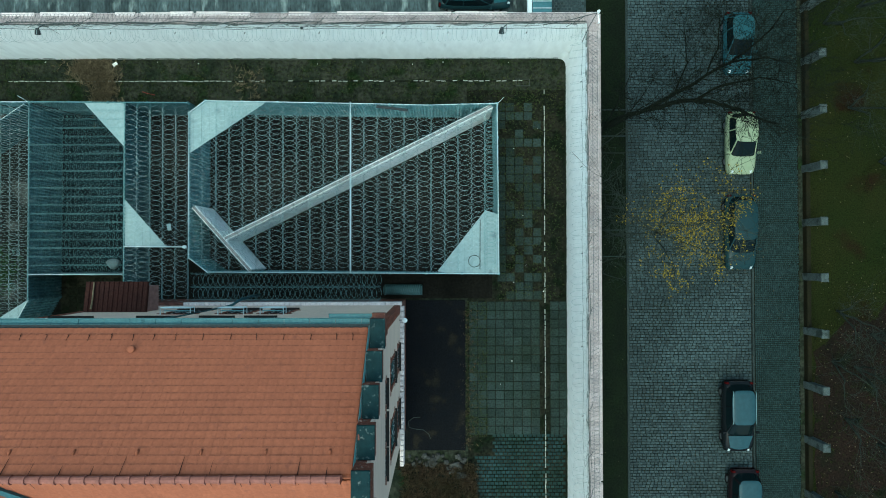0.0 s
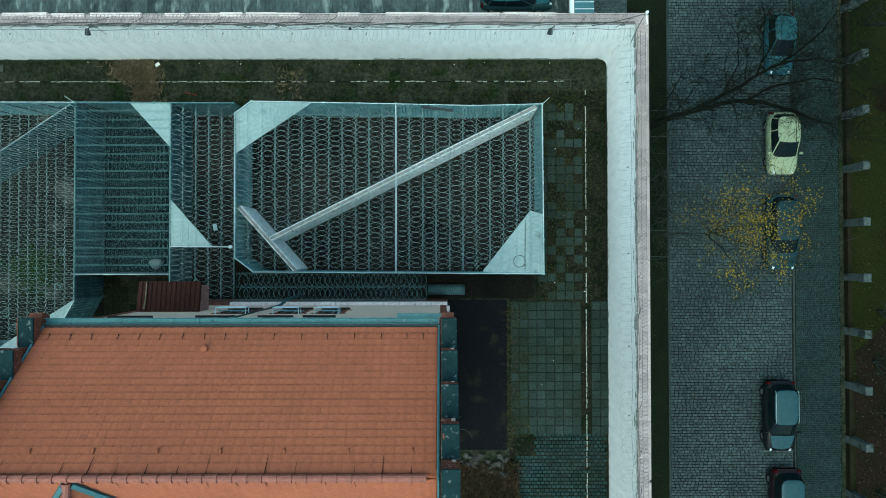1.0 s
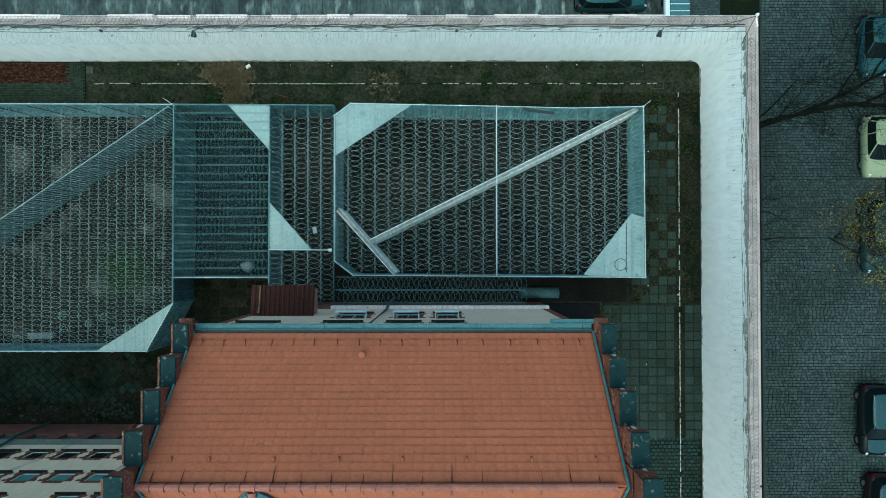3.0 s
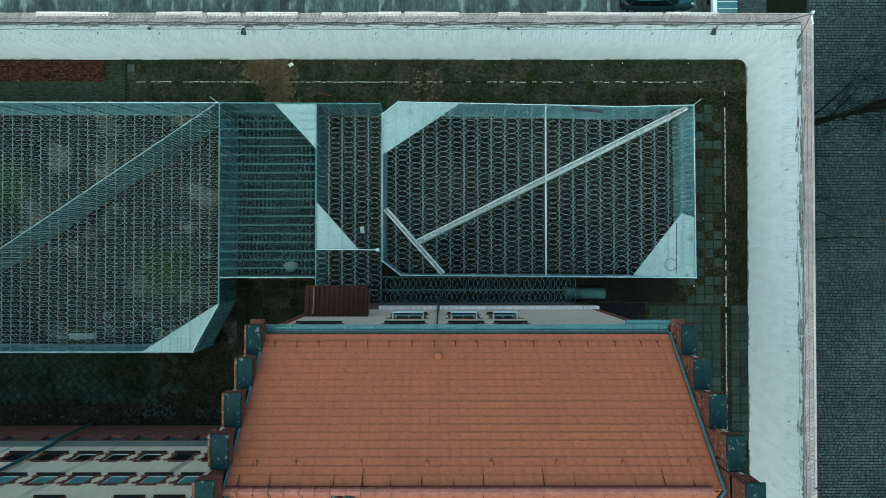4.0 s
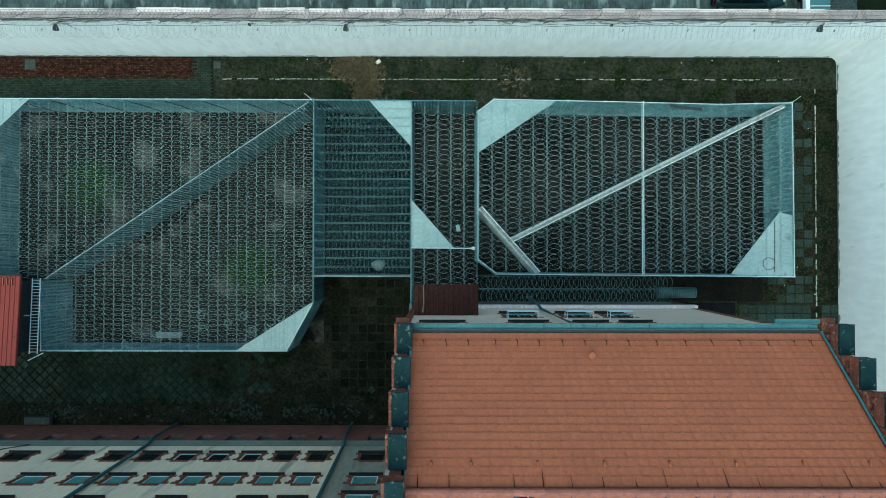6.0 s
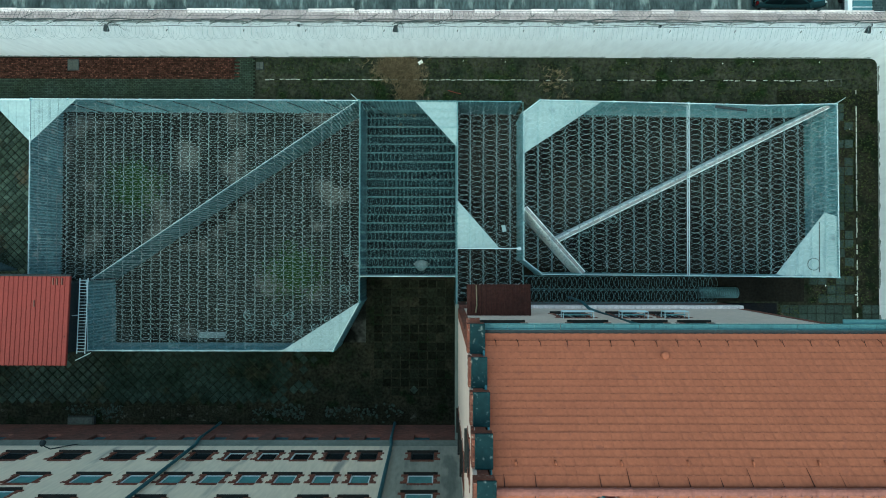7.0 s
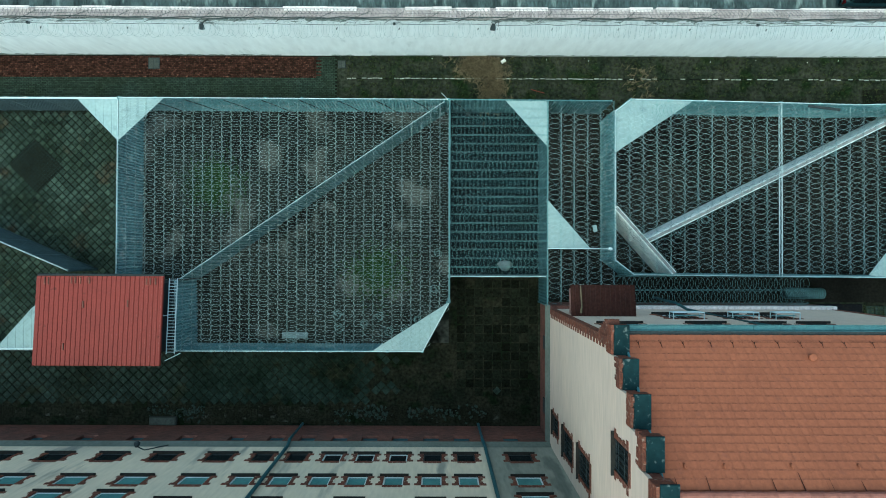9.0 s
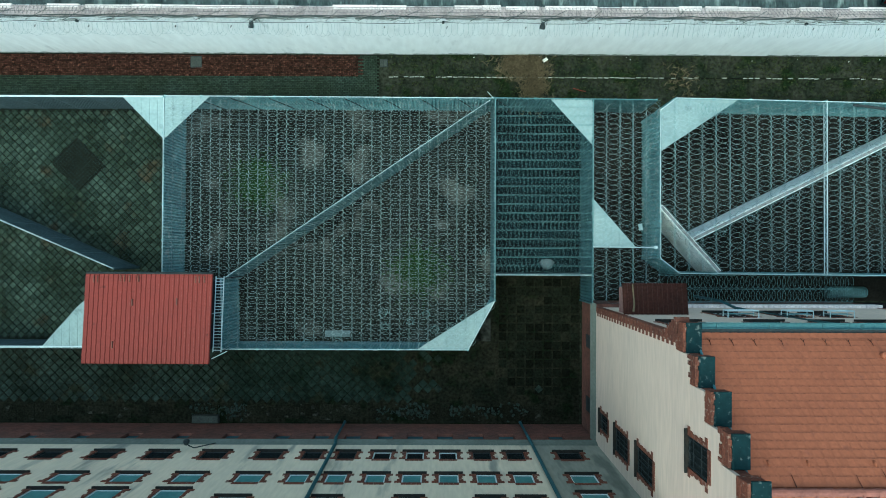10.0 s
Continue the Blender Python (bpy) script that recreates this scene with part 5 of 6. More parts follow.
# corner quoins in brick on both gables
for fx in (X0, XE):
    sgn = -1 if fx == X0 else 1
    z, k = 3.4, 0
    while z < 14.4:
        t = 0.42 if k % 2 else 0.26
        a, b = sorted((fx + sgn * 0.024, fx - sgn * 0.3))
        part("quoin", Geo().box(a, b, YF - t, YF + 0.02, z + 0.004, z + 0.216), "brick", block)
        z += 0.22
        k += 1
# kneeler corbels under the first step
for xa, xb in ((X0, X0 + 0.44), (X1 - 0.44, X1)):
    g = Geo()
    for k in range(5):
        g.box(xa - 0.01, xb + 0.01, YF - 0.3, YF + 0.12 * k + 0.1, 13.1 + 0.22 * k, 13.32 + 0.22 * k)
    part("corbel", g, "brick", block, "stepped brick corbel")
for u0, u1, z0, z1 in gwin:
    wall_window(block, "w", X0, u0, u1, z0, z1, "window_dark", bars=1, frame="dark_metal")
for u0, u1, z0, z1 in ewin:
    wall_window(block, "e", XE, u0, u1, z0, z1, "window_sheen" if z0 == 6.9 else "window_dark", bars=1)
for u0, u1, z0, z1 in nwin:
    wall_window(block, "y", YF, u0, u1, z0, z1, "window_dark", bars=1)
g = Geo()
g.box(X0 + 0.02, XE + 0.1, YB + 0.2, YF + 0.12, 0, 2.7)
part("plinth", g, "brick_dark", block, "dark red brick plinth")
g = Geo()
g.add([(X0 - 0.16, YF + 0.2, 2.7), (X0 - 0.16, YB, 2.7), (X0 + 0.02, YB, 3.3), (X0 + 0.02, YF + 0.2, 3.3), (X0 + 0.02, YF + 0.2, 2.7), (X0 + 0.02, YB, 2.7)],
      [(0, 1, 2, 3), (0, 4, 5, 1), (3, 4, 0), (1, 5, 2), (2, 5, 4, 3)])
part("ledge", g, "ledge_metal", block, "teal metal ledge over the plinth")
ledge_e = Geo()
y = YF - 0.05
while y > -11.0:
    ledge_e.box(XE - 0.02, XE + 0.2, y - 0.27, y - 0.015, 2.7, 3.3, 0.03)
    y -= 0.285
part("ledge", ledge_e, "cap_block", block, "pale stone ledge blocks")
ledge_n = Geo()
x = -13.9
while x < XE:
    ledge_n.box(x, x + 0.27, YF - 0.02, YF + 0.16, 2.7, 3.3, 0.03)
    x += 0.285
part("ledge", ledge_n, "cap_block", block, "pale stone ledge blocks")
# plinth windows on the west side
for u0, u1 in ((-4.9, -4.2), (-8.4, -7.6)):
    part("cellar_grille", Geo().box(X0 - 0.03, X0 + 0.03, u0, u1, 1.2, 2.2), "dark_metal", block)
g = Geo()
XI0, XI1 = X0 + 0.5, X1 - 0.5
sl = (RZ - EZ) / (-YR - 2.4)
g.add([(XI0, -2.4, EZ - 0.08), (XI1, -2.4, EZ - 0.08), (XI1, YR, RZ - 0.08), (XI0, YR, RZ - 0.08), (XI1, 2 * YR + 2.4, EZ - 0.08), (XI0, 2 * YR + 2.4, EZ - 0.08)],
      [(0, 1, 2, 3), (3, 2, 4, 5), (0, 5, 4, 1), (0, 3, 5), (1, 4, 2)])
roof = part("roof", g, "tile_joined", block, "orange clay-tiled pitched roof")
# gutter with its sections, inner trough and downpipe
x = XI0 + 0.02
while x < XI1 - 0.1:
    w = min(0.92, XI1 - 0.02 - x)
    g = Geo().extrude([(0.0, 0.0), (0.0, 0.16), (0.015, 0.16), (0.015, 0.03), (0.17, 0.03), (0.20, 0.14), (0.22, 0.14), (0.2, 0.0)], (x, -2.36, EZ - 0.14), (1, 0), w - 0.012)
    part("gutter_section", g, "teal_metal", block, "teal sheet-metal gutter")
    x += w
g = Geo().box(XI0, XI1, -2.52, -2.362, EZ - 0.2, EZ + 0.03)
part("gutter_back", g, "dark_metal", block)
part("downpipe", Geo().tube([(-10.75, -2.25, EZ - 0.1), (-10.75, -2.35, EZ - 0.6), (-10.75, -2.42, 5.0), (-10.75, -2.2, 3.4), (-10.75, -2.15, 0.1)], 0.075, 8), "pipe_metal", block, "teal downpipe")
# verge flashings beside the parapets
for fx in (XI0 + 0.04, XI1 - 0.02):
    for sgn in (1, -1):
        part("flashing", Geo().tube([(fx, YR + sgn * 3.95, EZ + 0.08), (fx, YR, RZ + 0.08)], 0.042, 5), "teal_metal", block, "teal metal flashing")
# windows with projecting white frames on the front
for u0, u1 in ((-12.75, -11.4), (-10.15, -9.0), (-8.25, -7.2)):
    bx = thing("window_screen", "white steel window screen box on the facade", "window screen", ((u0 + u1) / 2, YF, 8.0), "window screens")
    for z in (8.42, 7.95):
        part("bar", Geo().tube([(u0, YF, z), (u0, YF + 0.3, z), (u1, YF + 0.3, z), (u1, YF, z)], 0.028, 5), "white_metal", bx)
    for u in (u0, u1):
        part("bar", Geo().tube([(u, YF + 0.3, 8.42), (u, YF + 0.3, 7.95)], 0.025, 5), "white_metal", bx)
    part("panel", Geo().box(u0 + 0.03, u1 - 0.03, YF + 0.14, YF + 0.16, 7.95, 8.35), "panel", bx)
# cross wing to the south, meeting the ridge with metal valleys
CX = -13.4
g = Geo()
g.add([(CX, YR, RZ - 0.06), (CX - 3.9, YR - 3.9, EZ - 0.06), (CX + 3.9, YR - 3.9, EZ - 0.06), (CX, YR - 14, RZ - 0.06), (CX - 3.9, YR - 14, EZ - 0.06), (CX + 3.9, YR - 14, EZ - 0.06)],
      [(0, 1, 4, 3), (0, 3, 5, 2), (3, 4, 5)])
part("wing_roof", g, "tile_joined", block, "orange tiled roof of the rear wing")
part("wing_wall", Geo().box(CX - 3.7, CX + 3.7, YR - 13.9, YB - 0.02, 0, EZ - 0.2), "cream", block)
for sgn in (1, -1):
    part("valley", Geo().tube([(CX + sgn * 0.12, YR - 0.25, RZ - 0.1), (CX + sgn * 3.9, YR - 3.95, EZ + 0.05)], 0.11, 5), "teal_metal", block, "teal metal roof valley")
part("rear_wall", Geo().box(X0 + 0.5, X1 - 0.5, YB + 0.3, YB + 0.5, 0, EZ - 0.2), "cream", block)

# roof details: vent, tile hooks, snow-guard brackets
part("roof_vent", Geo().tube([(-10.68, -3.2, 14.8), (-10.68, -3.1, 15.1), (-10.68, -3.1, 15.12)], [0.1, 0.13, 0.10], 10), "tile_joined", roof, "small orange roof vent", smooth=True)


def on_roof(y):
    return EZ + (-2.4 - y) * sl


for x in (-16.28, -15.53, -14.78, -13.85, -13.1, -12.37, -11.58, -10.82, -10.09, -9.34, -8.38, -7.41, -6.52, -5.56, -4.61, -3.72, -3.15):
    z, k = on_roof(-2.76), rnd.uniform(-0.03, 0.03)
    g = Geo().tube([(x + k, -2.87, on_roof(-2.87) + 0.03), (x, -2.7, z + 0.02), (x, -2.66, z + 0.06)], [0.008, 0.013, 0.012], 4)
    g.tube([(x, -2.74, on_roof(-2.74) + 0.04), (x - 0.04, -2.64, on_roof(-2.64) + 0.04)], 0.008, 4)
    part("snow_hook", g, "brown_sheet", roof, "dark snow-guard bracket")
part("snow_wire", Geo().tube([(XI0 + 0.1, -2.68, on_roof(-2.68) + 0.10), (XI1 - 0.1, -2.68, on_roof(-2.68) + 0.10)], 0.005, 4), "brown_sheet", roof)
for x in (-15.97, -14.83, -12.92, -11.0, -9.11, -7.21, -5.28, -3.37):
    z = on_roof(-5.78)
    part("tile_hook", Geo().tube([(x, -5.72, z - 0.02), (x, -5.78, z + 0.07), (x, -5.86, z + 0.09)], [0.03, 0.045, 0.02], 6), "tile_joined", roof, "small ventilation tile", smooth=True)

# brown-roofed bay on the facade
porch = thing("bay", "pink plastered bay with a brown ribbed roof on the facade", "bay", (-15.4, -2.5, 5.6))
part("wall", Geo().box(-16.75, -14.1, -2.6, -1.35, 5.7, 6.9), "pink", porch)
g, up = Geo(), []
for i in range(13):
    for f, z in ((0.0, 0.0), (0.5, 0.0), (0.62, 0.05), (0.88, 0.05)):
        up.append((-16.95 + (i + f) * 0.228, z))
up.append((-16.95 + 13 * 0.228, 0.0))
k = len(up)
g.add([(x, -2.54, 7.2 + z) for x, z in up] + [(x, -1.12, 6.95 + z) for x, z in up] + [(x, -2.54, 7.1) for x, z in up] + [(x, -1.12, 6.85) for x, z in up],
      [q for i in range(k - 1) for q in ((i, i + 1, k + i + 1, k + i), (2 * k + i, 3 * k + i, 3 * k + i + 1, 2 * k + i + 1), (i, 2 * k + i, 2 * k + i + 1, i + 1), (k + i, k + i + 1, 3 * k + i + 1, 3 * k + i))])
part("roof", g, "brown_sheet", porch, "brown ribbed sheet roof")
part("flashing", Geo().tube([(-16.55, -2.4, 7.28), (-16.5, -2.05, 7.24), (-16.52, -1.15, 7.05)], [0.05, 0.035, 0.03], 5), "straw", porch, "rust-streaked strip")
gl = thing("wall_globe", "white globe lamp at the building corner", "lamp", (X1 + 0.15, YF - 0.15, 4.1))
g = Geo()
g.tube([(XE + 0.3, YF - 0.72, 4.0 + 0.02 * k) for k in range(0, 13, 3)], [0.05, 0.12, 0.14, 0.12, 0.05], 10)
part("globe", g, "lamp_glass", gl, smooth=True)
part("arm", Geo().tube([(XE, YF - 0.72, 4.0), (XE + 0.28, YF - 0.72, 3.98)], 0.02, 5), "dark_metal", gl)

# ---- cell block with rows of windows ----
YC = -9.62
cells = thing("cell_block", "long pale plastered cell block with rows of brick-trimmed windows", "building", (-38, -15, 0))
cw = [-19.05, -21.7, -23.33, -24.99, -26.6, -28.2, -29.92, -31.6, -33.7, -36.4, -39.05, -41.75, -44.4, -47.1, -49.8, -52.5, -55.2, -57.9]
holes = []
for i, c in enumerate(cw):
    h = 0.44 if 1 <= i <= 7 else 0.57
    top = 9.75 if i > 8 else (10.0 if i == 0 else 10.5)
    for z0, z1, kind in ((4.82, 5.92, 0), (7.9, 8.95, 1), (top, top + 1.15, 1)):
        if z0 > 10 and 1 < i < 8 and i % 2:
            continue
        holes.append((c - h, c + h, z0, z1, kind))
g = Geo()
holed_wall(g, -62, -20.62, 3.3, 13.6, [h[:4] for h in holes if h[1] < -20.62], lambda g, a, b, za, zb: g.box(a, b, YC - 0.4, YC, za, zb))
part("wall_front", g, "pale", cells, "pale grey plaster front")
# end bay by the gabled block, its corner shade painted in
g = Geo()
holed_wall(g, -20.62, X0, 3.3, 13.6, [h[:4] for h in holes if h[1] > -20.62], lambda g, a, b, za, zb: g.box(a, b, YC - 0.4, YC, za, zb))
part("wall_end_bay", g, "corner_shade", cells, "grey-green plaster end bay, colour darkened for corner shade and stains")
for u0, u1, z0, z1, kind in holes:
    wall_window(cells, "y", YC, u0, u1, z0, z1, "window_sheen" if kind else "window_dark", frame="frame_white" if kind or -29 < u0 < -24.5 else "dark_metal", mullion=False)
phole = []
for i, c in enumerate(cw):
    phole.append((c - 0.55, c + 0.3, 1.9, 2.85))
g = Geo()
holed_wall(g, -62, X0, -0.1, 3.25, phole, lambda g, a, b, za, zb: g.box(a, b, YC - 0.3, YC + 0.06, za, zb))
part("plinth", g, "brick_dark", cells, "dark red brick plinth")
for a, b, za, zb in phole:
    part("cellar_window", Geo().box(a + 0.02, b - 0.02, YC - 0.14, YC - 0.1, za + 0.02, zb - 0.02), "pipe_metal", cells, "dark cellar window")
g = Geo()
g.add([(-62, YC + 0.16, 3.26), (X0, YC + 0.16, 3.26), (X0, YC + 0.01, 3.74), (-62, YC + 0.01, 3.74), (-62, YC - 0.1, 3.26), (X0, YC - 0.1, 3.26)], [(0, 1, 2, 3), (0, 4, 5, 1), (0, 3, 4), (1, 5, 2)])
part("ledge", g, "ledge_metal", cells, "grey-teal metal ledge")
part("body", Geo().box(-61.9, X0 - 0.02, -20, YC - 0.45, 0, 13.5), "pale", cells)
g = Geo()
g.add([(-62.2, YC + 0.4, 13.6), (X0, YC + 0.4, 13.6), (X0, -14.8, 18.0), (-62.2, -14.8, 18.0), (X0, -20.2, 13.6), (-62.2, -20.2, 13.6)], [(0, 1, 2, 3), (3, 2, 4, 5), (0, 5, 4, 1), (0, 3, 5), (1, 4, 2)])
part("roof", g, "tile_joined", cells, "orange tiled roof")
for px in (-30.72, -20.68):
    part("downpipe", Geo().tube([(px - 0.12, YC + 0.2, 0.1), (px - 0.08, YC + 0.26, 3.3), (px, YC + 0.14, 3.95), (px + 0.1, YC + 0.13, 13.5)], 0.085, 8), "pipe_metal", cells, "teal downpipe")
lm = thing("wall_lamp", "grey lamp on a bent arm on the cell block", "lamp", (-38.2, YC, 5.0))
part("arm", Geo().tube([(-36.95, YC + 0.02, 3.5), (-37.0, YC + 0.1, 3.9), (-37.55, YC + 0.2, 4.9), (-37.75, YC + 0.34, 5.0), (-37.85, YC + 0.42, 5.0)], 0.03, 5), "dark_metal", lm)
part("head", Geo().tube([(-37.85, YC + 0.42, 5.1), (-37.88, YC + 0.5, 5.0), (-37.9, YC + 0.56, 4.93)], [0.08, 0.14, 0.15], 10), "dark_metal", lm)
lw = thing("light_well", "grey metal light-well cover beside the cell block", "cover", (-38.8, -9.0, 0))
part("frame", Geo().box(-39.55, -38.05, -9.5, -9.05, 0, 0.25, 0.02), "cover", lw)
part("lid", Geo().box(-39.5, -38.1, -9.45, -9.08, 0.25, 0.29, 0.01), "cover", lw)

# ---- cars ----
def car(label, paint, at, length=4.1, width=1.74, height=1.48, roof_col=None, turn=0.0, hatch=True, rails=False):
    """A parked car built along y with its bonnet to -y, then set in place."""
    M.setdefault(paint[0], surf(paint[0], paint[1], rough=0.16, grain=0.06, bump=0, fine=5, spec=0.1))
    col, rc = paint[0], paint[0]
    if roof_col:
        M.setdefault(roof_col[0], surf(roof_col[0], roof_col[1], rough=0.14, grain=0.12, bump=0, fine=4, spec=0.1))
        rc = roof_col[0]
    th = thing("car", label, "car", (0, 0, 0), "parked cars")
    L, W = length / 2, width / 2
    sec = [(-L, 0.72, 0.35, 0.60), (-L + 0.08, 0.88, 0.24, 0.74), (-L + 0.4, 0.97, 0.2, 0.84), (-L + 0.95, 1.0, 0.18, 0.93), (0, 1.0, 0.18, 0.97), (L - 0.9, 1.0, 0.18, 0.98), (L - 0.25, 0.95, 0.24, 0.98), (L - 0.06, 0.88, 0.3, 0.9), (L, 0.8, 0.36, 0.75)]
    g, n = Geo(), 14
    vs, fs = [], []
    for y, w, z0, z1 in sec:
        for k in range(n):
            a = 2 * math.pi * k / n
            c, s = math.cos(a), math.sin(a)
            vs.append((W * w * math.copysign(abs(c) ** 0.4, c), y, (z0 + z1) / 2 + (z1 - z0) / 2 * math.copysign(abs(s) ** 0.45, s)))
    for i in range(len(sec) - 1):
        for k in range(n):
            q = (k + 1) % n
            fs.append((n * i + k, n * i + q, n * i + n + q, n * i + n + k))
    fs += [tuple(range(n)), tuple(n * (len(sec) - 1) + k for k in range(n))[::-1]]
    g.add(vs, fs)
    body = part("body", g, col, th, smooth=True)
    yf, yr = -L + 0.92, (L - 0.12 if hatch else L - 0.7)
    tf, tr = -L + 1.72, (L - 0.42 if hatch else L - 1.2)
    bw, tw, zb, zt = W * 0.93, W * 0.76, 0.90, height - 0.06
    n = 28

    def outline(hw, ya, yb, e):
        out = []
        for k in range(n):
            a = 2 * math.pi * k / n
            c, sn = math.cos(a), math.sin(a)
            out.append((hw * math.copysign(abs(c) ** e, c), (ya + yb) / 2 + (yb - ya) / 2 * math.copysign(abs(sn) ** e, sn)))
        return out

    lo, hi = outline(bw, yf, yr, 0.42), outline(tw, tf, tr, 0.45)
    side = {"windscreen": Geo(), "rear_window": Geo(), "side_window": Geo(), "side_window_far": Geo()}
    pillar = Geo()
    for k in range(n):
        q = (k + 1) % n
        a = 2 * math.pi * (k + 0.5) / n
        c, sn = math.cos(a), math.sin(a)
        key = "windscreen" if sn < -0.55 else ("rear_window" if sn > 0.55 else ("side_window" if c > 0 else "side_window_far"))
        side[key].quad((*lo[k], zb), (*lo[q], zb), (*hi[q], zt), (*hi[k], zt))
    for key, gg in side.items():
        part(key.replace("_far", ""), gg, "car_glass", th)
    for a in (0.25, 0.75):
        for ex in (0, 1):
            k = [3, 11, 17, 25][int(a > 0.5) * 2 + ex]
            part("pillar", Geo().tube([(*lo[k], zb), (*hi[k], zt + 0.01)], 0.04, 5), col, th)
    for s in (-1, 1):
        my = (tf + tr) / 2
        part("pillar", Geo().tube([(s * bw, my, zb), (s * tw, my, zt + 0.01)], 0.035, 5), col, th)
    g = Geo()
    vs, fs = [], []
    m_y = (tf + tr) / 2
    for sc, up in ((1.03, -0.02), (0.98, 0.015), (0.8, 0.04), (0.45, 0.055)):
        vs += [(x * sc, m_y + (y - m_y) * sc, zt + up) for x, y in hi]
    for r in range(3):
        for k in range(n):
            q = (k + 1) % n
            fs.append((r * n + k, r * n + q, r * n + n + q, r * n + n + k))
    fs.append(tuple(3 * n + k for k in range(n)))
    g.add(vs, fs)
    part("roof", g, rc, th, smooth=True)
    if rails:
        for s in (-1, 1):
            part("roof_rail", Geo().tube([(s * (tw - 0.02), tf + 0.05, zt + 0.03), (s * (tw - 0.02), tf + 0.2, zt + 0.08), (s * (tw - 0.02), tr - 0.2, zt + 0.08), (s * (tw - 0.02), tr, zt + 0.03)], 0.016, 5), "wire_rusty", th)
    if roof_col:
        g = Geo()
        vs, fs = [], []
        for i in range(5):
            for j in range(4):
                u, v = i / 2 - 1, j / 3
                vs.append((u * W * (0.6 + 0.2 * v), -L + 0.16 + v * 0.82 + 0.1 * u * u * (1 - v), 0.78 + 0.165 * v - 0.03 * u * u + 0.055))
        for i in range(4):
            for j in range(3):
                fs.append((i * 4 + j, (i + 1) * 4 + j, (i + 1) * 4 + j + 1, i * 4 + j + 1))
        g.add(vs, fs)
        part("bonnet", g, rc, th, smooth=True)
    for s in (-1, 1):
        part("headlight", Geo().tube([(s * W * 0.62, -L + 0.2, 0.66), (s * W * 0.66, -L + 0.06, 0.62)], [0.13, 0.09], 8), "lens", th)
        part("tail_light", Geo().box(s * W * 0.8 - 0.09, s * W * 0.8 + 0.09, L - 0.14, L - 0.03, 0.68, 0.92, 0.02), "red_lens", th)
        part("mirror", Geo().box(s * (W + 0.09) - 0.09, s * (W + 0.09) + 0.09, yf + 0.2, yf + 0.32, 0.92, 1.06, 0.03), col, th)
        for yw in (-L + 0.78, L - 0.72):
            wl = part("wheel", Geo().tube([(s * (W - 0.24), yw, 0.31), (s * (W - 0.05), yw, 0.31)], 0.31, 16), "tyre", th)
            part("rim", Geo().tube([(s * (W - 0.06), yw, 0.31), (s * (W - 0.036), yw, 0.31)], [0.2, 0.17], 12), "rim", wl)
    th.matrix_basis = pose(at[0], at[1], at[2], 0, 0, turn)
    return th


car("teal hatchback parked along the kerb under branches", ("teal_paint", (0.02, 0.06, 0.072)), (17.15, 12.42, 0), 3.55, 1.58, 1.5, ("teal_roof_paint", (0.022, 0.066, 0.074)))
car("pale yellow-green hatchback parked along the kerb", ("lime_paint", (0.21, 0.255, 0.16)), (17.28, 6.62, 0), 3.6, 1.65, 1.5)
car("dark blue-green estate car parked under the yellow tree", ("dark_teal_paint", (0.011, 0.028, 0.031)), (17.22, 1.45, 0), 4.35, 1.74, 1.45)
# the black car's roof and bonnet colour includes the pale blue sky reflection
car("black estate car with blue-grey sky sheen painted on its roof, silver rails", ("black_paint", (0.006, 0.008, 0.009)), (16.98, -9.17, 0), 4.05, 1.74, 1.5, ("slate_sheen_paint", (0.022, 0.052, 0.062)), rails=True)
car("black and red hatchback with a slate roof", ("wine_black_paint", (0.010, 0.007, 0.008)), (17.3, -14.15, 0), 3.9, 1.7, 1.5, ("slate_sheen_paint", (0.022, 0.052, 0.062)))
car("dark teal saloon parked on the service road", ("dark_teal_paint", (0.011, 0.028, 0.031)), (1.85, 15.35, 0), 4.2, 1.75, 1.42, ("teal_roof_paint", (0.022, 0.066, 0.074)), turn=90)
vn = thing("trailer", "white-framed trailer with a blue-green slatted cover", "trailer", (5.6, 15.0, 0))
part("bed", Geo().box(4.95, 6.35, 13.9, 16.4, 0.45, 0.7, 0.02), "dark_metal", vn)
part("side_board", Geo().box(4.9, 5.16, 13.95, 16.4, 0.7, 1.0, 0.02), "frame_white", vn)
for i in range(6):
    part("cover_slat", Geo().box(5.2, 6.3, 14.0 + 0.4 * i, 14.36 + 0.4 * i, 0.7, 0.98, 0.015), "teal_metal", vn)
    part("trim", Geo().box(5.2, 6.3, 14.365 + 0.4 * i, 14.395 + 0.4 * i, 0.7, 1.0), "frame_white", vn)
for s in (4.98, 6.2):
    part("wheel", Geo().tube([(s, 15.2, 0.3), (s + 0.14, 15.2, 0.3)], 0.3, 14), "tyre", vn)

# ---- park fence ----
fb = thing("park_fence", "low brown fence base with pale pillars beside the park", "fence", (21.3, 0, 0))
part("base", Geo().box(21.26, 21.5, -16, 16, -0.1, 0.32, 0.02), "fence_base", fb)
for i in range(10):
    y = -13.84 + i * 3.17
    g = Geo().box(21.2, 21.55, y - 0.21, y + 0.21, -0.1, 1.75, 0.0)
    pl = part("pillar", g, "post", fb, "pale weathered pillar")
    part("cap", Geo().box(21.17, 21.58, y - 0.24, y + 0.24, 1.75, 1.86, 0.05), "post", pl)
for y in (8.7, 7.15, 1.6, 0.05):
    tk = thing("timber_edge", "thin pale timber edging across the verge", "edging", (10.1, y, 0))
    part("board", Geo().box(9.0, 10.8, y - 0.03, y + 0.03, -0.02, 0.09, 0.01), "kerb", tk)

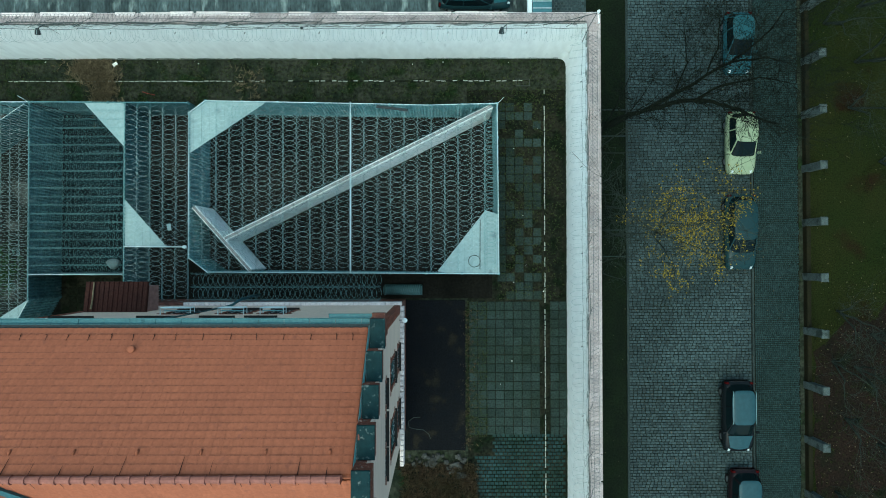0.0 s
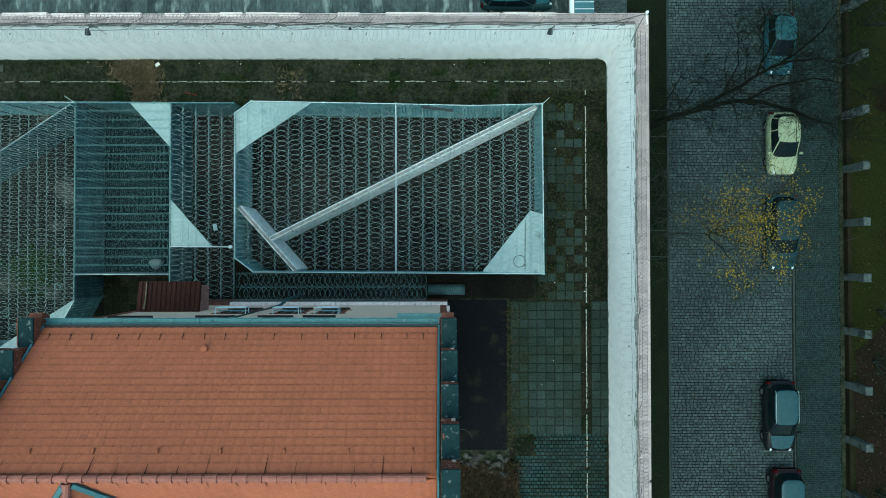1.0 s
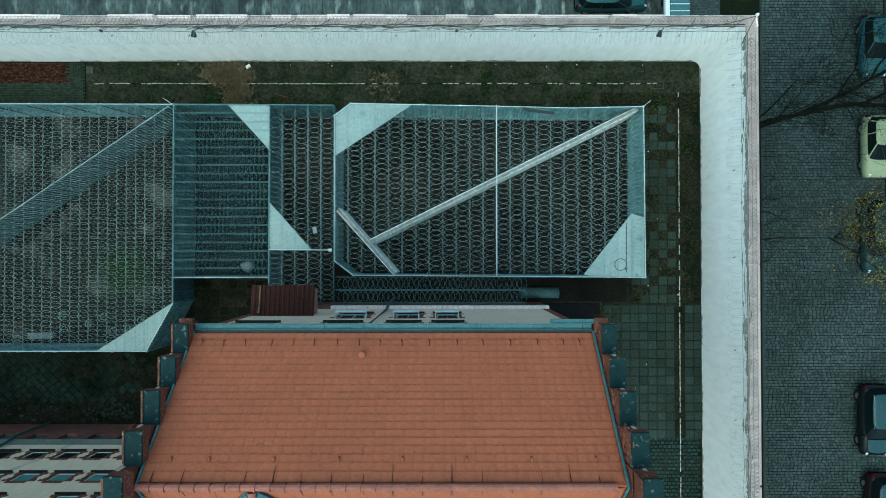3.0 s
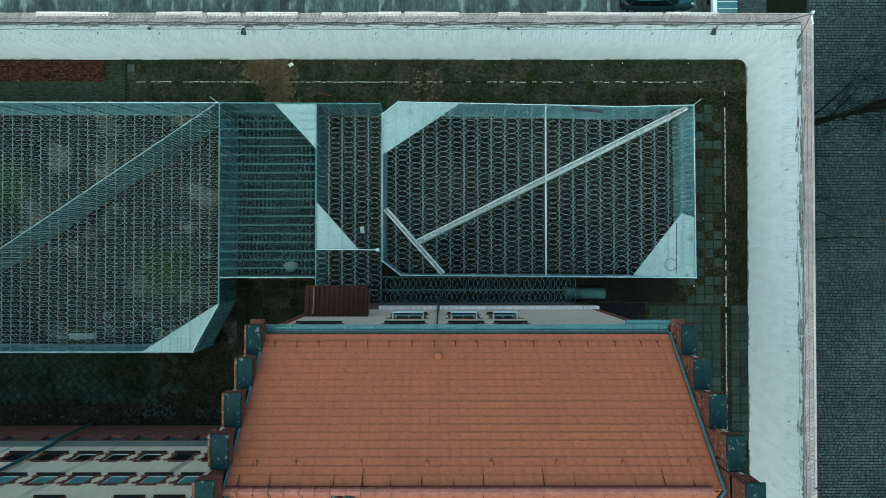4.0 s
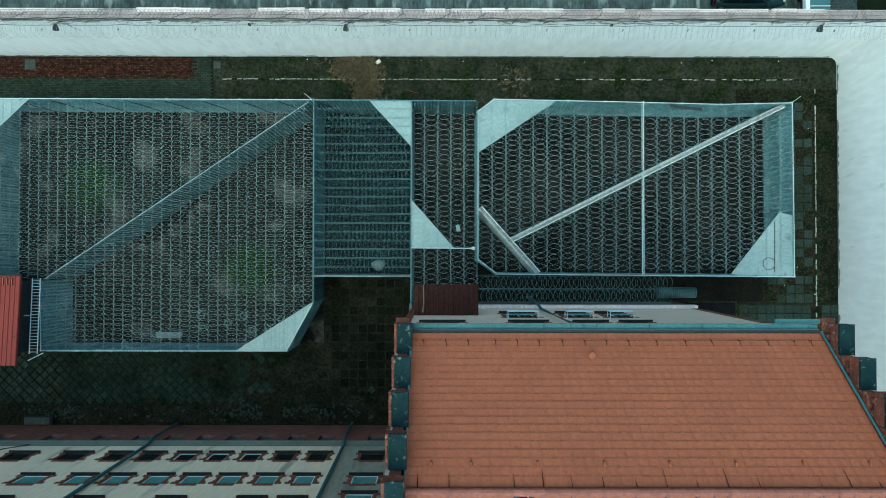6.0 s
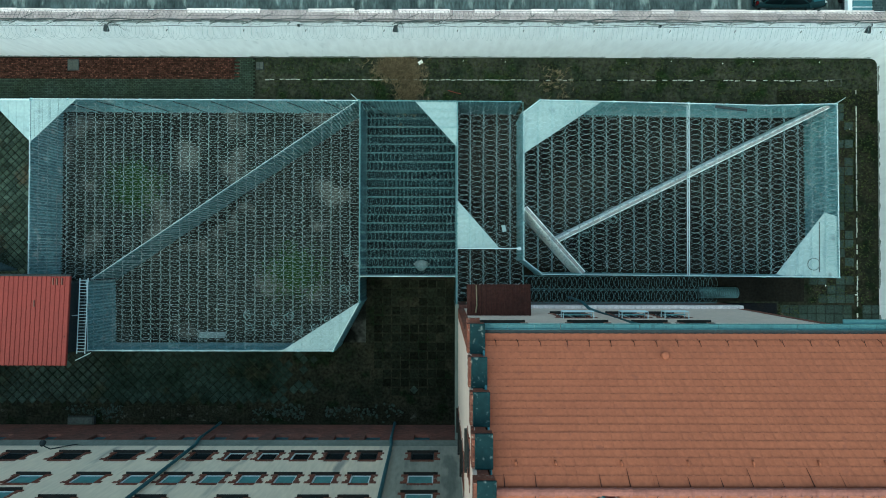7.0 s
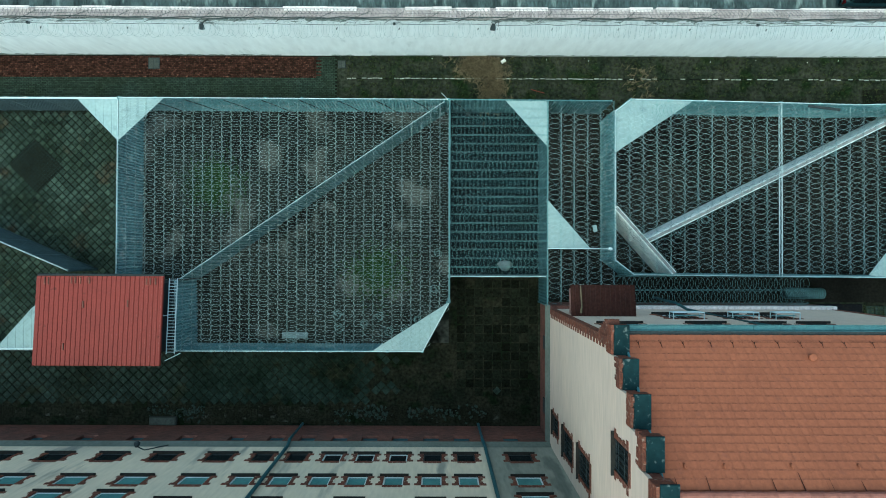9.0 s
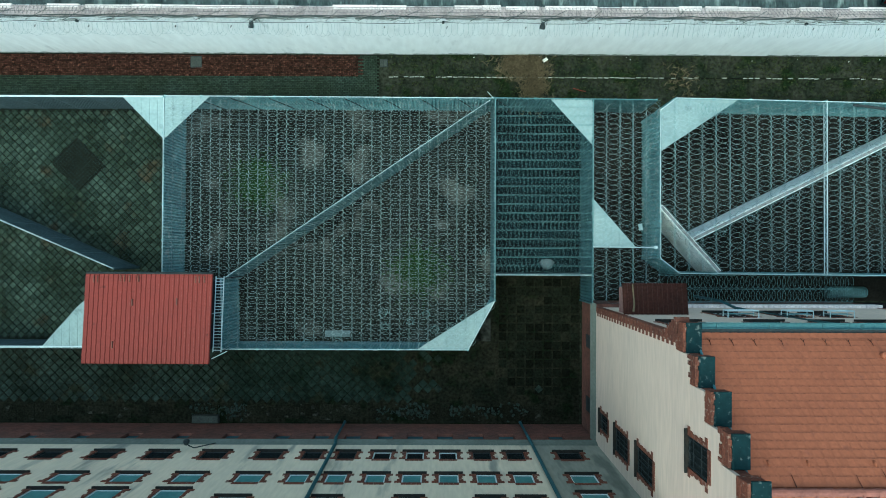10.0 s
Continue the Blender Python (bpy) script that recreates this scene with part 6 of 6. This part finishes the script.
# ---- rubble, hose, litter ----
for i in range(34):
    x, y = rnd.uniform(-2.0, 1.3), -11.55 - abs(rnd.gauss(0, 0.35))
    if i > 24:
        x, y = rnd.uniform(0.0, 1.2), -12.0 - rnd.uniform(0, 0.8)
    s = rnd.uniform(0.1, 0.24)
    g = Geo()
    bm = bmesh.new()
    bmesh.ops.create_icosphere(bm, subdivisions=1, radius=s)
    bm.verts.ensure_lookup_table()
    g.add([(x + v.co.x * rnd.uniform(0.75, 1.25), y + v.co.y * rnd.uniform(0.7, 1.1), 0.0 + max(v.co.z, -s * 0.6) * rnd.uniform(0.5, 0.8) + s * 0.3) for v in bm.verts], [[v.index for v in f.verts] for f in bm.faces])
    bm.free()
    solid("rubble_stone", g, "rock", "grey rubble stone heaped beside the bitumen pad", "stone", group="rubble heap", at=(x, y, 0))
g = Geo()
g.tube([(-1.35, -9.35, 0.075), (-1.75, -9.38, 0.075), (-2.05, -9.6, 0.075), (-2.0, -9.95, 0.075), (-1.6, -10.05, 0.075), (-1.15, -10.1, 0.075), (-0.85, -10.35, 0.075), (-0.75, -10.6, 0.075)], 0.018, 5)
solid("hose", g, "cover", "pale thin hose lying curled on the bitumen", "hose", at=(-1.4, -10, 0.07))
g = Geo().box(-19.52, -19.24, 11.38, 11.56, 0.0, 0.03, 0.0, 35)
solid("paper_scrap", g, "paper", "white scrap of paper on the moss", "litter", at=(-19.38, 11.47, 0))
for i in range(20):
    x, y = (rnd.uniform(-25, 6), rnd.uniform(11.45, 11.7)) if i % 2 else (rnd.uniform(1.3, 6.5), rnd.uniform(-11, 8))
    s = rnd.uniform(0.015, 0.032)
    solid("litter_scrap", Geo().box(x - s, x + s, y - s * 0.7, y + s * 0.7, 0.0, 0.02, 0.005, rnd.uniform(0, 90)), "paper", "tiny white scrap of litter on the ground", "litter", group="litter scraps", at=(x, y, 0))

st = solid("red_stick", Geo().tube([(-17.78, 9.84, 0.03), (-17.4, 9.72, 0.04), (-17.02, 9.63, 0.03)], 0.02, 5), "red_sheet", "thin red stick lying on the moss", "stick", at=(-17.4, 9.72, 0.03))
vf = thing("valve_frame", "small square frame of pale stones in the moss", "frame", (4.75, 10.36, 0))
for a, b, c, d in ((4.36, 5.12, 10.54, 10.57), (4.36, 5.12, 10.14, 10.17), (4.33, 4.37, 10.14, 10.57), (5.11, 5.15, 10.14, 10.57)):
    part("edge", Geo().box(a, b, c, d, -0.05, 0.03, 0.01), "cover", vf)
ct = thing("corner_tray", "teal sheet-metal tray at the gutter end", "flashing", (-3.4, -2.1, 14.2))
part("tray", Geo().box(-4.1, -2.5, -2.16, -2.02, 14.06, 14.1, 0.01), "teal_metal", ct)
part("lip", Geo().box(-4.1, -2.5, -2.02, -2.0, 14.06, 14.14), "teal_metal", ct)
part("bracket", Geo().box(-3.4, -3.36, -2.5, -2.1, 14.02, 14.06), "dark_metal", ct)

# ---- grass, straw and weeds ----
def tufts(g, n, place, h, w, spread):
    for _ in range(n):
        x, y = place()
        for k in range(5):
            a = rnd.uniform(0, 6.283)
            l = h * rnd.uniform(0.5, 1.2)
            dx, dy = math.cos(a) * l * spread, math.sin(a) * l * spread
            px, py = -math.sin(a) * w, math.cos(a) * w
            z = -0.03
            g.add([(x - px, y - py, z), (x + px, y + py, z), (x + dx * 0.6 + px * 0.7, y + dy * 0.6 + py * 0.7, z + l * 0.6), (x + dx, y + dy, z + l * 0.75)], [(0, 1, 2, 3)])


g = Geo()
tufts(g, 2600, lambda: (rnd.uniform(-28.5, 7.1), rnd.uniform(8.75, 11.7)), 0.12, 0.012, 0.9)
tufts(g, 1500, lambda: (rnd.uniform(3.2, 7.1), rnd.uniform(-2.5, 10.0)), 0.10, 0.012, 0.9)
tufts(g, 900, lambda: (rnd.uniform(1.35, 2.6), rnd.uniform(-10.5, -2.6)), 0.10, 0.012, 0.9)
solid("yard_grass", g, "grass", "short dull green grass and moss along the wall", "grass", "stuff")
g = Geo()
tufts(g, 800, lambda: (rnd.gauss(-20.7, 0.65), min(11.7, rnd.gauss(11.1, 0.33))), 0.22, 0.012, 1.2)
tufts(g, 450, lambda: (rnd.gauss(-20.0, 0.4), min(11.6, rnd.gauss(9.9, 0.6))), 0.22, 0.012, 1.2)
tufts(g, 50, lambda: (rnd.gauss(-11.5, 0.5), rnd.gauss(10.3, 0.5)), 0.22, 0.012, 1.2)
solid("straw_patch", g, "straw", "flattened dry straw-coloured grass beside the wall", "dry grass", "stuff")
for cx, cy in ((-36.0, 4.3), (-26.7, -0.7)):
    g = Geo()
    tufts(g, 1500, lambda: (cx + rnd.gauss(0, 0.75), cy + rnd.gauss(0, 0.75)), 0.11, 0.03, 1.0)
    solid("moss_patch", g, "moss", "bright green moss on the concrete yard floor", "moss", "stuff", at=(cx, cy, 0))
g = Geo()
tufts(g, 1500, lambda: (rnd.uniform(-2.4, 2.0), rnd.uniform(-16.5, -12.1)), 0.4, 0.014, 0.9)
tufts(g, 160, lambda: (rnd.gauss(1.5, 0.25), rnd.uniform(-11.5, -3.0)), 0.16, 0.012, 0.9)
solid("weed_patch", g, "weed", "brown withered weeds beside the rubble", "weeds", "stuff")
g = Geo()
tufts(g, 3500, lambda: (rnd.uniform(21.7, 33), rnd.uniform(-15.5, 15.5)), 0.16, 0.016, 0.9)
solid("park_grass", g, "park_blade", "rough dull grass in the park", "grass", "stuff")
g = Geo()
for _ in range(900):
    x, y, s, a = rnd.uniform(21.7, 33), rnd.uniform(-16, -1) if rnd.random() < 0.75 else rnd.uniform(-1, 16), rnd.uniform(0.03, 0.06), rnd.uniform(0, 6)
    c, sn = math.cos(a) * s, math.sin(a) * s
    z = rnd.uniform(0.03, 0.14)
    g.add([(x - c, y - sn, z), (x + sn * 0.6, y - c * 0.6, z + 0.02), (x + c, y + sn, z), (x - sn * 0.6, y + c * 0.6, z + 0.02)], [(0, 1, 2, 3)])
for _ in range(260):
    x, y, s, a = rnd.uniform(8.1, 20.8), rnd.uniform(-14, 15), rnd.uniform(0.025, 0.05), rnd.uniform(0, 6)
    c, sn = math.cos(a) * s, math.sin(a) * s
    g.add([(x - c, y - sn, 0.1), (x + sn * 0.6, y - c * 0.6, 0.11), (x + c, y + sn, 0.1), (x - sn * 0.6, y + c * 0.6, 0.11)], [(0, 1, 2, 3)])
solid("fallen_leaves", g, "fallen", "pale fallen leaves scattered on grass and street", "leaves", "stuff")


# ---- trees ----
def grow(g, tips, p, d, length, r, level, rr, droop=0.0):
    """One limb with its side limbs."""
    n = 5 if level > 1 else 4
    pts, rs = [p], [r]
    q = Vector(p)
    dd = Vector(d).normalized()
    for i in range(n):
        dd = (dd + Vector((rr.uniform(-1, 1), rr.uniform(-1, 1), rr.uniform(-0.7, 0.9 - droop))) * (0.24 if level > 1 else 0.34)).normalized()
        q = q + dd * (length / n)
        pts.append(q.copy())
        rs.append(max(0.006, r * (1 - 0.75 * (i + 1) / n)))
    g.tube(pts, rs, 7 if level > 2 else (5 if level > 1 else 3), ends=False)
    if level == 0:
        tips.extend(pts[1:])
        return
    for k in range(rr.randint(4, 6) if level > 1 else rr.randint(4, 7)):
        i = rr.randint(1, n)
        side = Vector((rr.uniform(-1, 1), rr.uniform(-1, 1), rr.uniform(-0.35, 0.7))).normalized()
        grow(g, tips, pts[i], (dd * 0.7 + side), length * rr.uniform(0.4, 0.68), max(0.007, rs[i] * 0.6), level - 1, rr, droop)


def limb_tree(label, base, limbs, seed, bark, leaves=0, leaf_mat="leaf", leaf_box=None, level=2, reach=(1.2, 2.4), thin=0.4, chance=1.0, low=3.0):
    """A tree from its main limbs: each a list of points with a start radius."""
    rr = random.Random(seed)
    th = thing("tree", label, "tree", base)
    trunk = Geo()
    crown, tips = Geo(), []
    for pts, r in limbs:
        pts = [Vector(p) for p in pts]
        fine = []
        for a, b in zip(pts, pts[1:]):
            for k in range(3):
                fine.append(a.lerp(b, k / 3) + Vector((rr.uniform(-1, 1), rr.uniform(-1, 1), rr.uniform(-1, 1))) * 0.05 * (1 if fine else 0))
        fine.append(pts[-1])
        rs = [max(0.02, r * (1 - 0.72 * i / (len(fine) - 1))) for i in range(len(fine))]
        trunk.tube(fine, rs, 9, ends=False)
        for i in range(2, len(fine)):
            if fine[i].z < low:
                continue
            for k in range(2 if i < len(fine) - 1 else 4):
                if rr.random() > chance:
                    continue
                d = (fine[i] - fine[i - 1]).normalized() * 0.6 + Vector((rr.uniform(-1, 1), rr.uniform(-1, 1), rr.uniform(-0.2, 0.7)))
                grow(crown, tips, fine[i], d, rr.uniform(*reach), max(0.012, rs[i] * thin), level - 1, rr)
    part("trunk", trunk, bark, th, smooth=True)
    part("crown", crown, bark, th, "tangle of bare thin twigs")
    if leaves:
        g = Geo()
        keep = [Vector((rr.uniform(6.9, 11.5), rr.uniform(-1.0, 3.4), rr.uniform(10.5, 14.0))) for _ in range(19)]
        tips = [t for t in tips if min((t - q).length for q in keep) < 0.85]
        ok = [t for t in tips if leaf_box is None or all(a <= t[i] <= b for i, (a, b) in enumerate(leaf_box))]
        for _ in range(leaves):
            t = rr.choice(ok)
            c = t + Vector((rr.gauss(0, 0.14), rr.gauss(0, 0.14), rr.gauss(0, 0.12)))
            s = rr.uniform(0.026, 0.048)
            a = Vector((rr.uniform(-1, 1), rr.uniform(-1, 1), rr.uniform(-0.5, 0.5))).normalized() * s
            b = Vector((-a.y, a.x, rr.uniform(-0.4, 0.4) * s)) * 0.8
            g.add([c - a, c - b * 0.8, c + a, c + b * 0.8], [(0, 1, 2, 3)])
        part("foliage", g, leaf_mat, th, "sparse yellow autumn leaves", kind="stuff")
    return th


limb_tree("dark bare street tree leaning over the street", (9.0, 7.3, 0),
          [([(9.0, 7.3, -0.1), (9.1, 7.35, 1.8), (9.8, 7.48, 3.5), (10.5, 7.6, 4.8)], 0.30),
           ([(10.4, 7.58, 4.7), (11.4, 8.05, 6.1), (12.1, 8.4, 6.3), (12.8, 8.85, 6.5), (13.65, 9.25, 7.0), (14.3, 9.7, 7.5), (15.1, 10.4, 8.0), (15.5, 11.2, 8.5)], 0.105),
           ([(10.3, 7.55, 4.5), (11.38, 7.58, 6.0), (12.1, 7.52, 7.0), (12.83, 7.1, 7.8), (13.4, 6.7, 8.4), (13.8, 6.2, 9.0), (14.6, 5.8, 9.5)], 0.125),
           ([(9.1, 7.3, 2.0), (9.0, 7.9, 4.5), (8.9, 8.6, 7.0)], 0.06), ([(12.1, 7.52, 7.0), (12.9, 7.9, 8.2), (13.9, 7.9, 9.2), (14.9, 7.5, 9.8)], 0.07),
           ([(12.8, 8.85, 6.5), (12.9, 9.8, 7.6), (12.6, 10.8, 8.4)], 0.05), ([(13.65, 9.25, 7.0), (14.9, 9.2, 8.0), (16.0, 8.7, 8.6)], 0.06), ([(11.4, 8.05, 6.1), (11.5, 9.2, 7.4), (11.0, 10.2, 8.4)], 0.045)],
          3, "bark", level=3, reach=(1.2, 2.7), thin=0.24, chance=0.9)
limb_tree("thin street tree with sparse yellow autumn leaves", (9.3, 1.15, 0),
          [([(9.3, 1.15, -0.1), (9.35, 1.2, 3.5), (9.3, 1.1, 7.0), (9.4, 1.05, 10.0)], 0.062),
           ([(9.4, 1.05, 9.8), (9.8, 1.2, 11.5), (10.4, 1.4, 13.2)], 0.04),
           ([(9.4, 1.05, 9.4), (8.9, 1.7, 11.5), (8.6, 2.1, 13.2)], 0.04),
           ([(9.35, 1.1, 8.6), (9.0, 0.3, 11.0), (8.9, -0.4, 12.6)], 0.04),
           ([(9.35, 1.1, 9.0), (10.2, 0.4, 11.2), (10.8, -0.2, 12.6)], 0.04),
           ([(9.35, 1.1, 9.0), (9.9, 1.9, 11.6), (10.2, 2.5, 13.2)], 0.04), ([(9.4, 1.05, 9.9), (10.4, 1.5, 11.0), (11.3, 1.7, 12.2)], 0.05), ([(9.35, 1.1, 9.2), (8.4, 1.2, 11.0), (7.5, 1.6, 12.4)], 0.05)], 11, "bark_grey", leaves=2100, leaf_box=((6.7, 12.0), (-1.4, 3.6), (10.0, 16)))
for bx, by, h in ((8.9, -0.6, 4.2), (9.4, 1.6, 5.0), (8.8, 3.9, 4.6), (9.1, 6.2, 5.2)):
    limb_tree("bare grey shrub on the verge by the wall", (bx, by, 0),
              [([(bx, by, -0.1), (bx + 0.1, by + 0.3, h * 0.4), (bx + 0.5, by + 0.6, h * 0.8)], 0.05),
               ([(bx + 0.1, by, -0.1), (bx + 0.3, by - 0.4, h * 0.4), (bx + 0.9, by - 0.7, h * 0.8)], 0.05)], int(by * 10) + 60, "bark_grey", reach=(0.8, 1.9), thin=0.3, chance=0.75, low=0.9)
limb_tree("grey bare sapling at the wall foot", (9.6, 3.0, 0), [([(9.6, 3.0, -0.1), (9.7, 2.6, 3.0), (9.8, 2.0, 5.0)], 0.06), ([(9.6, 3.0, 1.5), (9.3, 3.4, 3.5), (9.2, 3.2, 5.0)], 0.05)], 5, "bark_grey")
for i, (bx, by, h) in enumerate(((24.2, -6.5, 5.0), (25.5, -11.0, 6.0), (23.6, -9.5, 4.0), (24.4, 11.5, 7.0), (26.5, 13.5, 8.0), (22.6, 13.8, 5.0), (23.2, -3.2, 4.5), (27.0, -8.0, 5.5), (23.0, -13.8, 5.0), (25.2, -4.6, 4.5), (26.2, -13.2, 5.5), (24.0, 8.8, 5.0), (25.8, 5.6, 4.0), (28.2, 10.5, 7.0), (22.9, -6.2, 3.5), (28.0, -5.0, 5.0), (24.6, 14.8, 7.0))):
    limb_tree("bare grey park shrub with tangled branches", (bx, by, 0),
              [([(bx, by, -0.1), (bx - 0.3, by + 0.3, h * 0.35), (bx - 0.9, by + 0.5, h * 0.6)], 0.07),
               ([(bx + 0.1, by, -0.1), (bx + 0.4, by - 0.5, h * 0.4), (bx + 0.8, by - 1.0, h * 0.7)], 0.07),
               ([(bx, by + 0.1, -0.1), (bx - 0.2, by - 0.8, h * 0.4), (bx - 0.6, by - 1.6, h * 0.55)], 0.06)], 20 + i, "bark_grey", reach=(0.9, 2.2), thin=0.3, chance=0.8, low=0.9)

# ---- pieces of floors, walls and roofs ----
pieces("slab", slab_mesh, yard, yard_slabs)
pieces("paver", dia, court, court_pavers)
cop = shared(Geo().box(-0.115, 0.115, -0.335, 0.27, -0.02, 0.035, 0.012), "coping_tile", "coping")
ct = math.atan2(0.17, 0.6)
pieces("coping_tile", cop, wall_n, [(7.7 - 0.235 * i, 12.09 + rnd.uniform(-0.008, 0.008), WT - 0.05, rnd.uniform(-0.02, 0.02), -ct) for i in range(285)])
cop_e = shared(Geo().box(-0.335, 0.27, -0.115, 0.115, -0.02, 0.035, 0.012), "coping_tile", "coping")
for i in range(118):
    ob = new("coping_tile", cop_e)
    ob.parent = wall_e
    ob.location = (7.59, 11.7 - 0.235 * i, WT - 0.05)
    ob.rotation_euler = (0, ct, rnd.uniform(-0.02, 0.02))
x = 7.85
while x > -58:
    w = rnd.uniform(0.8, 2.6)
    if rnd.random() < 0.9:
        part("cap_block", Geo().box(x - w + 0.01, x - 0.01, 12.17, 12.40 + rnd.uniform(-0.03, 0.03), WT - 0.22, WT - 0.05 + rnd.uniform(-0.01, 0.01), 0.02), "cap_block", wall_n)
    x -= w + (rnd.uniform(0.1, 0.35) if rnd.random() < 0.6 else 0.0)
y = 12.3
while y > -18:
    w = rnd.uniform(0.9, 2.2)
    part("cap_block", Geo().box(7.8, 7.97, y - w + 0.01, y - 0.01, WT - 0.22, WT - 0.1, 0.015), "coping", wall_e)
    y -= w + (rnd.uniform(0.05, 0.2) if rnd.random() < 0.3 else 0.0)

# roof tiles
TW, N_ROW = 0.305, 20
run = (YR + 0.1) - (-2.50)
dy = run / N_ROW
slope = math.atan(sl)
L = -dy / math.cos(slope)
prof = [(-0.502, 0.0), (-0.28, 0.011), (-0.05, 0.014), (0.18, 0.006), (0.36, 0.002), (0.502, 0.0)]


def tile_geo(g, m):
    vs = []
    for v, lift in ((0.0, 0.026), (1.06, 0.0)):
        for u, h in prof:
            vs.append(m @ Vector((u * TW, v * L, h + lift)))
    for u, h in prof:
        vs.append(m @ Vector((u * TW, 0, h - 0.006)))
    k = len(prof)
    fs = [(i, i + 1, k + i + 1, k + i) for i in range(k - 1)] + [(2 * k + i, 2 * k + i + 1, i + 1, i) for i in range(k - 1)]
    g.add(vs, fs)


one = Geo()
tile_geo(one, Matrix.Identity(4))
tile_mesh = shared(one, "roof_tile", "tile")
many = Geo()
nx = int((XI1 - XI0 - 0.1) / TW)
count = 0
for r in range(N_ROW):
    y = -2.50 + dy * r
    z = EZ + (-2.4 - y) * sl
    for i in range(nx + 1):
        x = XI0 + 0.2 + i * TW
        if x > XI1 - 0.15:
            continue
        m = Matrix.Translation((x, y, z - 0.02 + rnd.uniform(-0.001, 0.001))) @ Matrix.Rotation(math.pi, 4, "Z") @ Matrix.Rotation(slope, 4, "X")
        if -12.6 < x < -5.8 and count < 300:
            ob = new("roof_tile", tile_mesh)
            ob.parent = roof
            ob.matrix_basis = Matrix.Translation(-Vector(ORIGIN[roof])) @ m
            count += 1
        else:
            tile_geo(many, m)
        tile_geo(many, Matrix.Translation((x, 2 * YR - y, z - 0.02)) @ Matrix.Rotation(slope, 4, "X"))
# a darker strip below each course: lap shade and moss put into colour
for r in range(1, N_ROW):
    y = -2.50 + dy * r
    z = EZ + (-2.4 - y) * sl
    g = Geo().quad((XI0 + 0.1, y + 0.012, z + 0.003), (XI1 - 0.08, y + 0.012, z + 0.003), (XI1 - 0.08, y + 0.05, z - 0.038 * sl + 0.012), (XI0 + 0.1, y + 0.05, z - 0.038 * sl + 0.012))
    part("lap_moss", g, "lap", roof, "darker line of painted shade and moss under the tile edges")
for _ in range(150):
    r = min(N_ROW - 1, int(abs(rnd.gauss(0, 6))))
    y = -2.50 + dy * (N_ROW - 1 - r)
    z = EZ + (-2.4 - y) * sl
    x = XI0 + 0.05 + TW * rnd.randint(1, nx - 1)
    ln = rnd.uniform(0.5, 1.0) * -dy
    part("joint_streak", Geo().quad((x - 0.005, y, z + 0.032), (x + 0.005, y, z + 0.032), (x + 0.005, y - ln, z + ln * sl + 0.016), (x - 0.005, y - ln, z + ln * sl + 0.016)), "lap", roof)
part("tiles", many, "tile_joined", roof, "rows of orange clay tiles", kind="stuff")
x = XI0 + 0.4
while x < XI1 - 0.3:
    for sgn in (1, -1):
        if rnd.random() < 0.8:
            ln, w = rnd.uniform(0.12, 0.4), rnd.uniform(0.008, 0.02)
            y0 = YR + sgn * 0.1
            z0, z1 = RZ - 0.1 * sl + 0.055, RZ - (0.1 + ln) * sl + 0.055
            part("ridge_stain", Geo().quad((x - w, y0, z0), (x + w, y0, z0), (x + w * 0.3, y0 + sgn * ln, z1), (x - w * 0.3, y0 + sgn * ln, z1)), "brown_sheet", roof, "dark rust streak below the ridge")
    x += rnd.uniform(0.8, 0.95)
g = Geo()
rid = Geo()
rid.tube([(-0.225, 0, 0), (0.19, 0, 0.0), (0.2, 0, 0.012), (0.222, 0, 0.012)], [0.105, 0.12, 0.138, 0.138], 10)
rid_mesh = shared(rid, "ridge_tile", "ridge")
pieces("ridge_tile", rid_mesh, roof, [(XI0 + 0.25 + 0.43 * i, YR, RZ + 0.06, rnd.uniform(-0.02, 0.02), 0) for i in range(int((XI1 - XI0 - 0.2) / 0.43))])
pieces("ridge_tile", rid_mesh, roof, [(CX, YR - 0.4 - 0.43 * i, RZ - 0.04, math.pi / 2, 0) for i in range(30)])
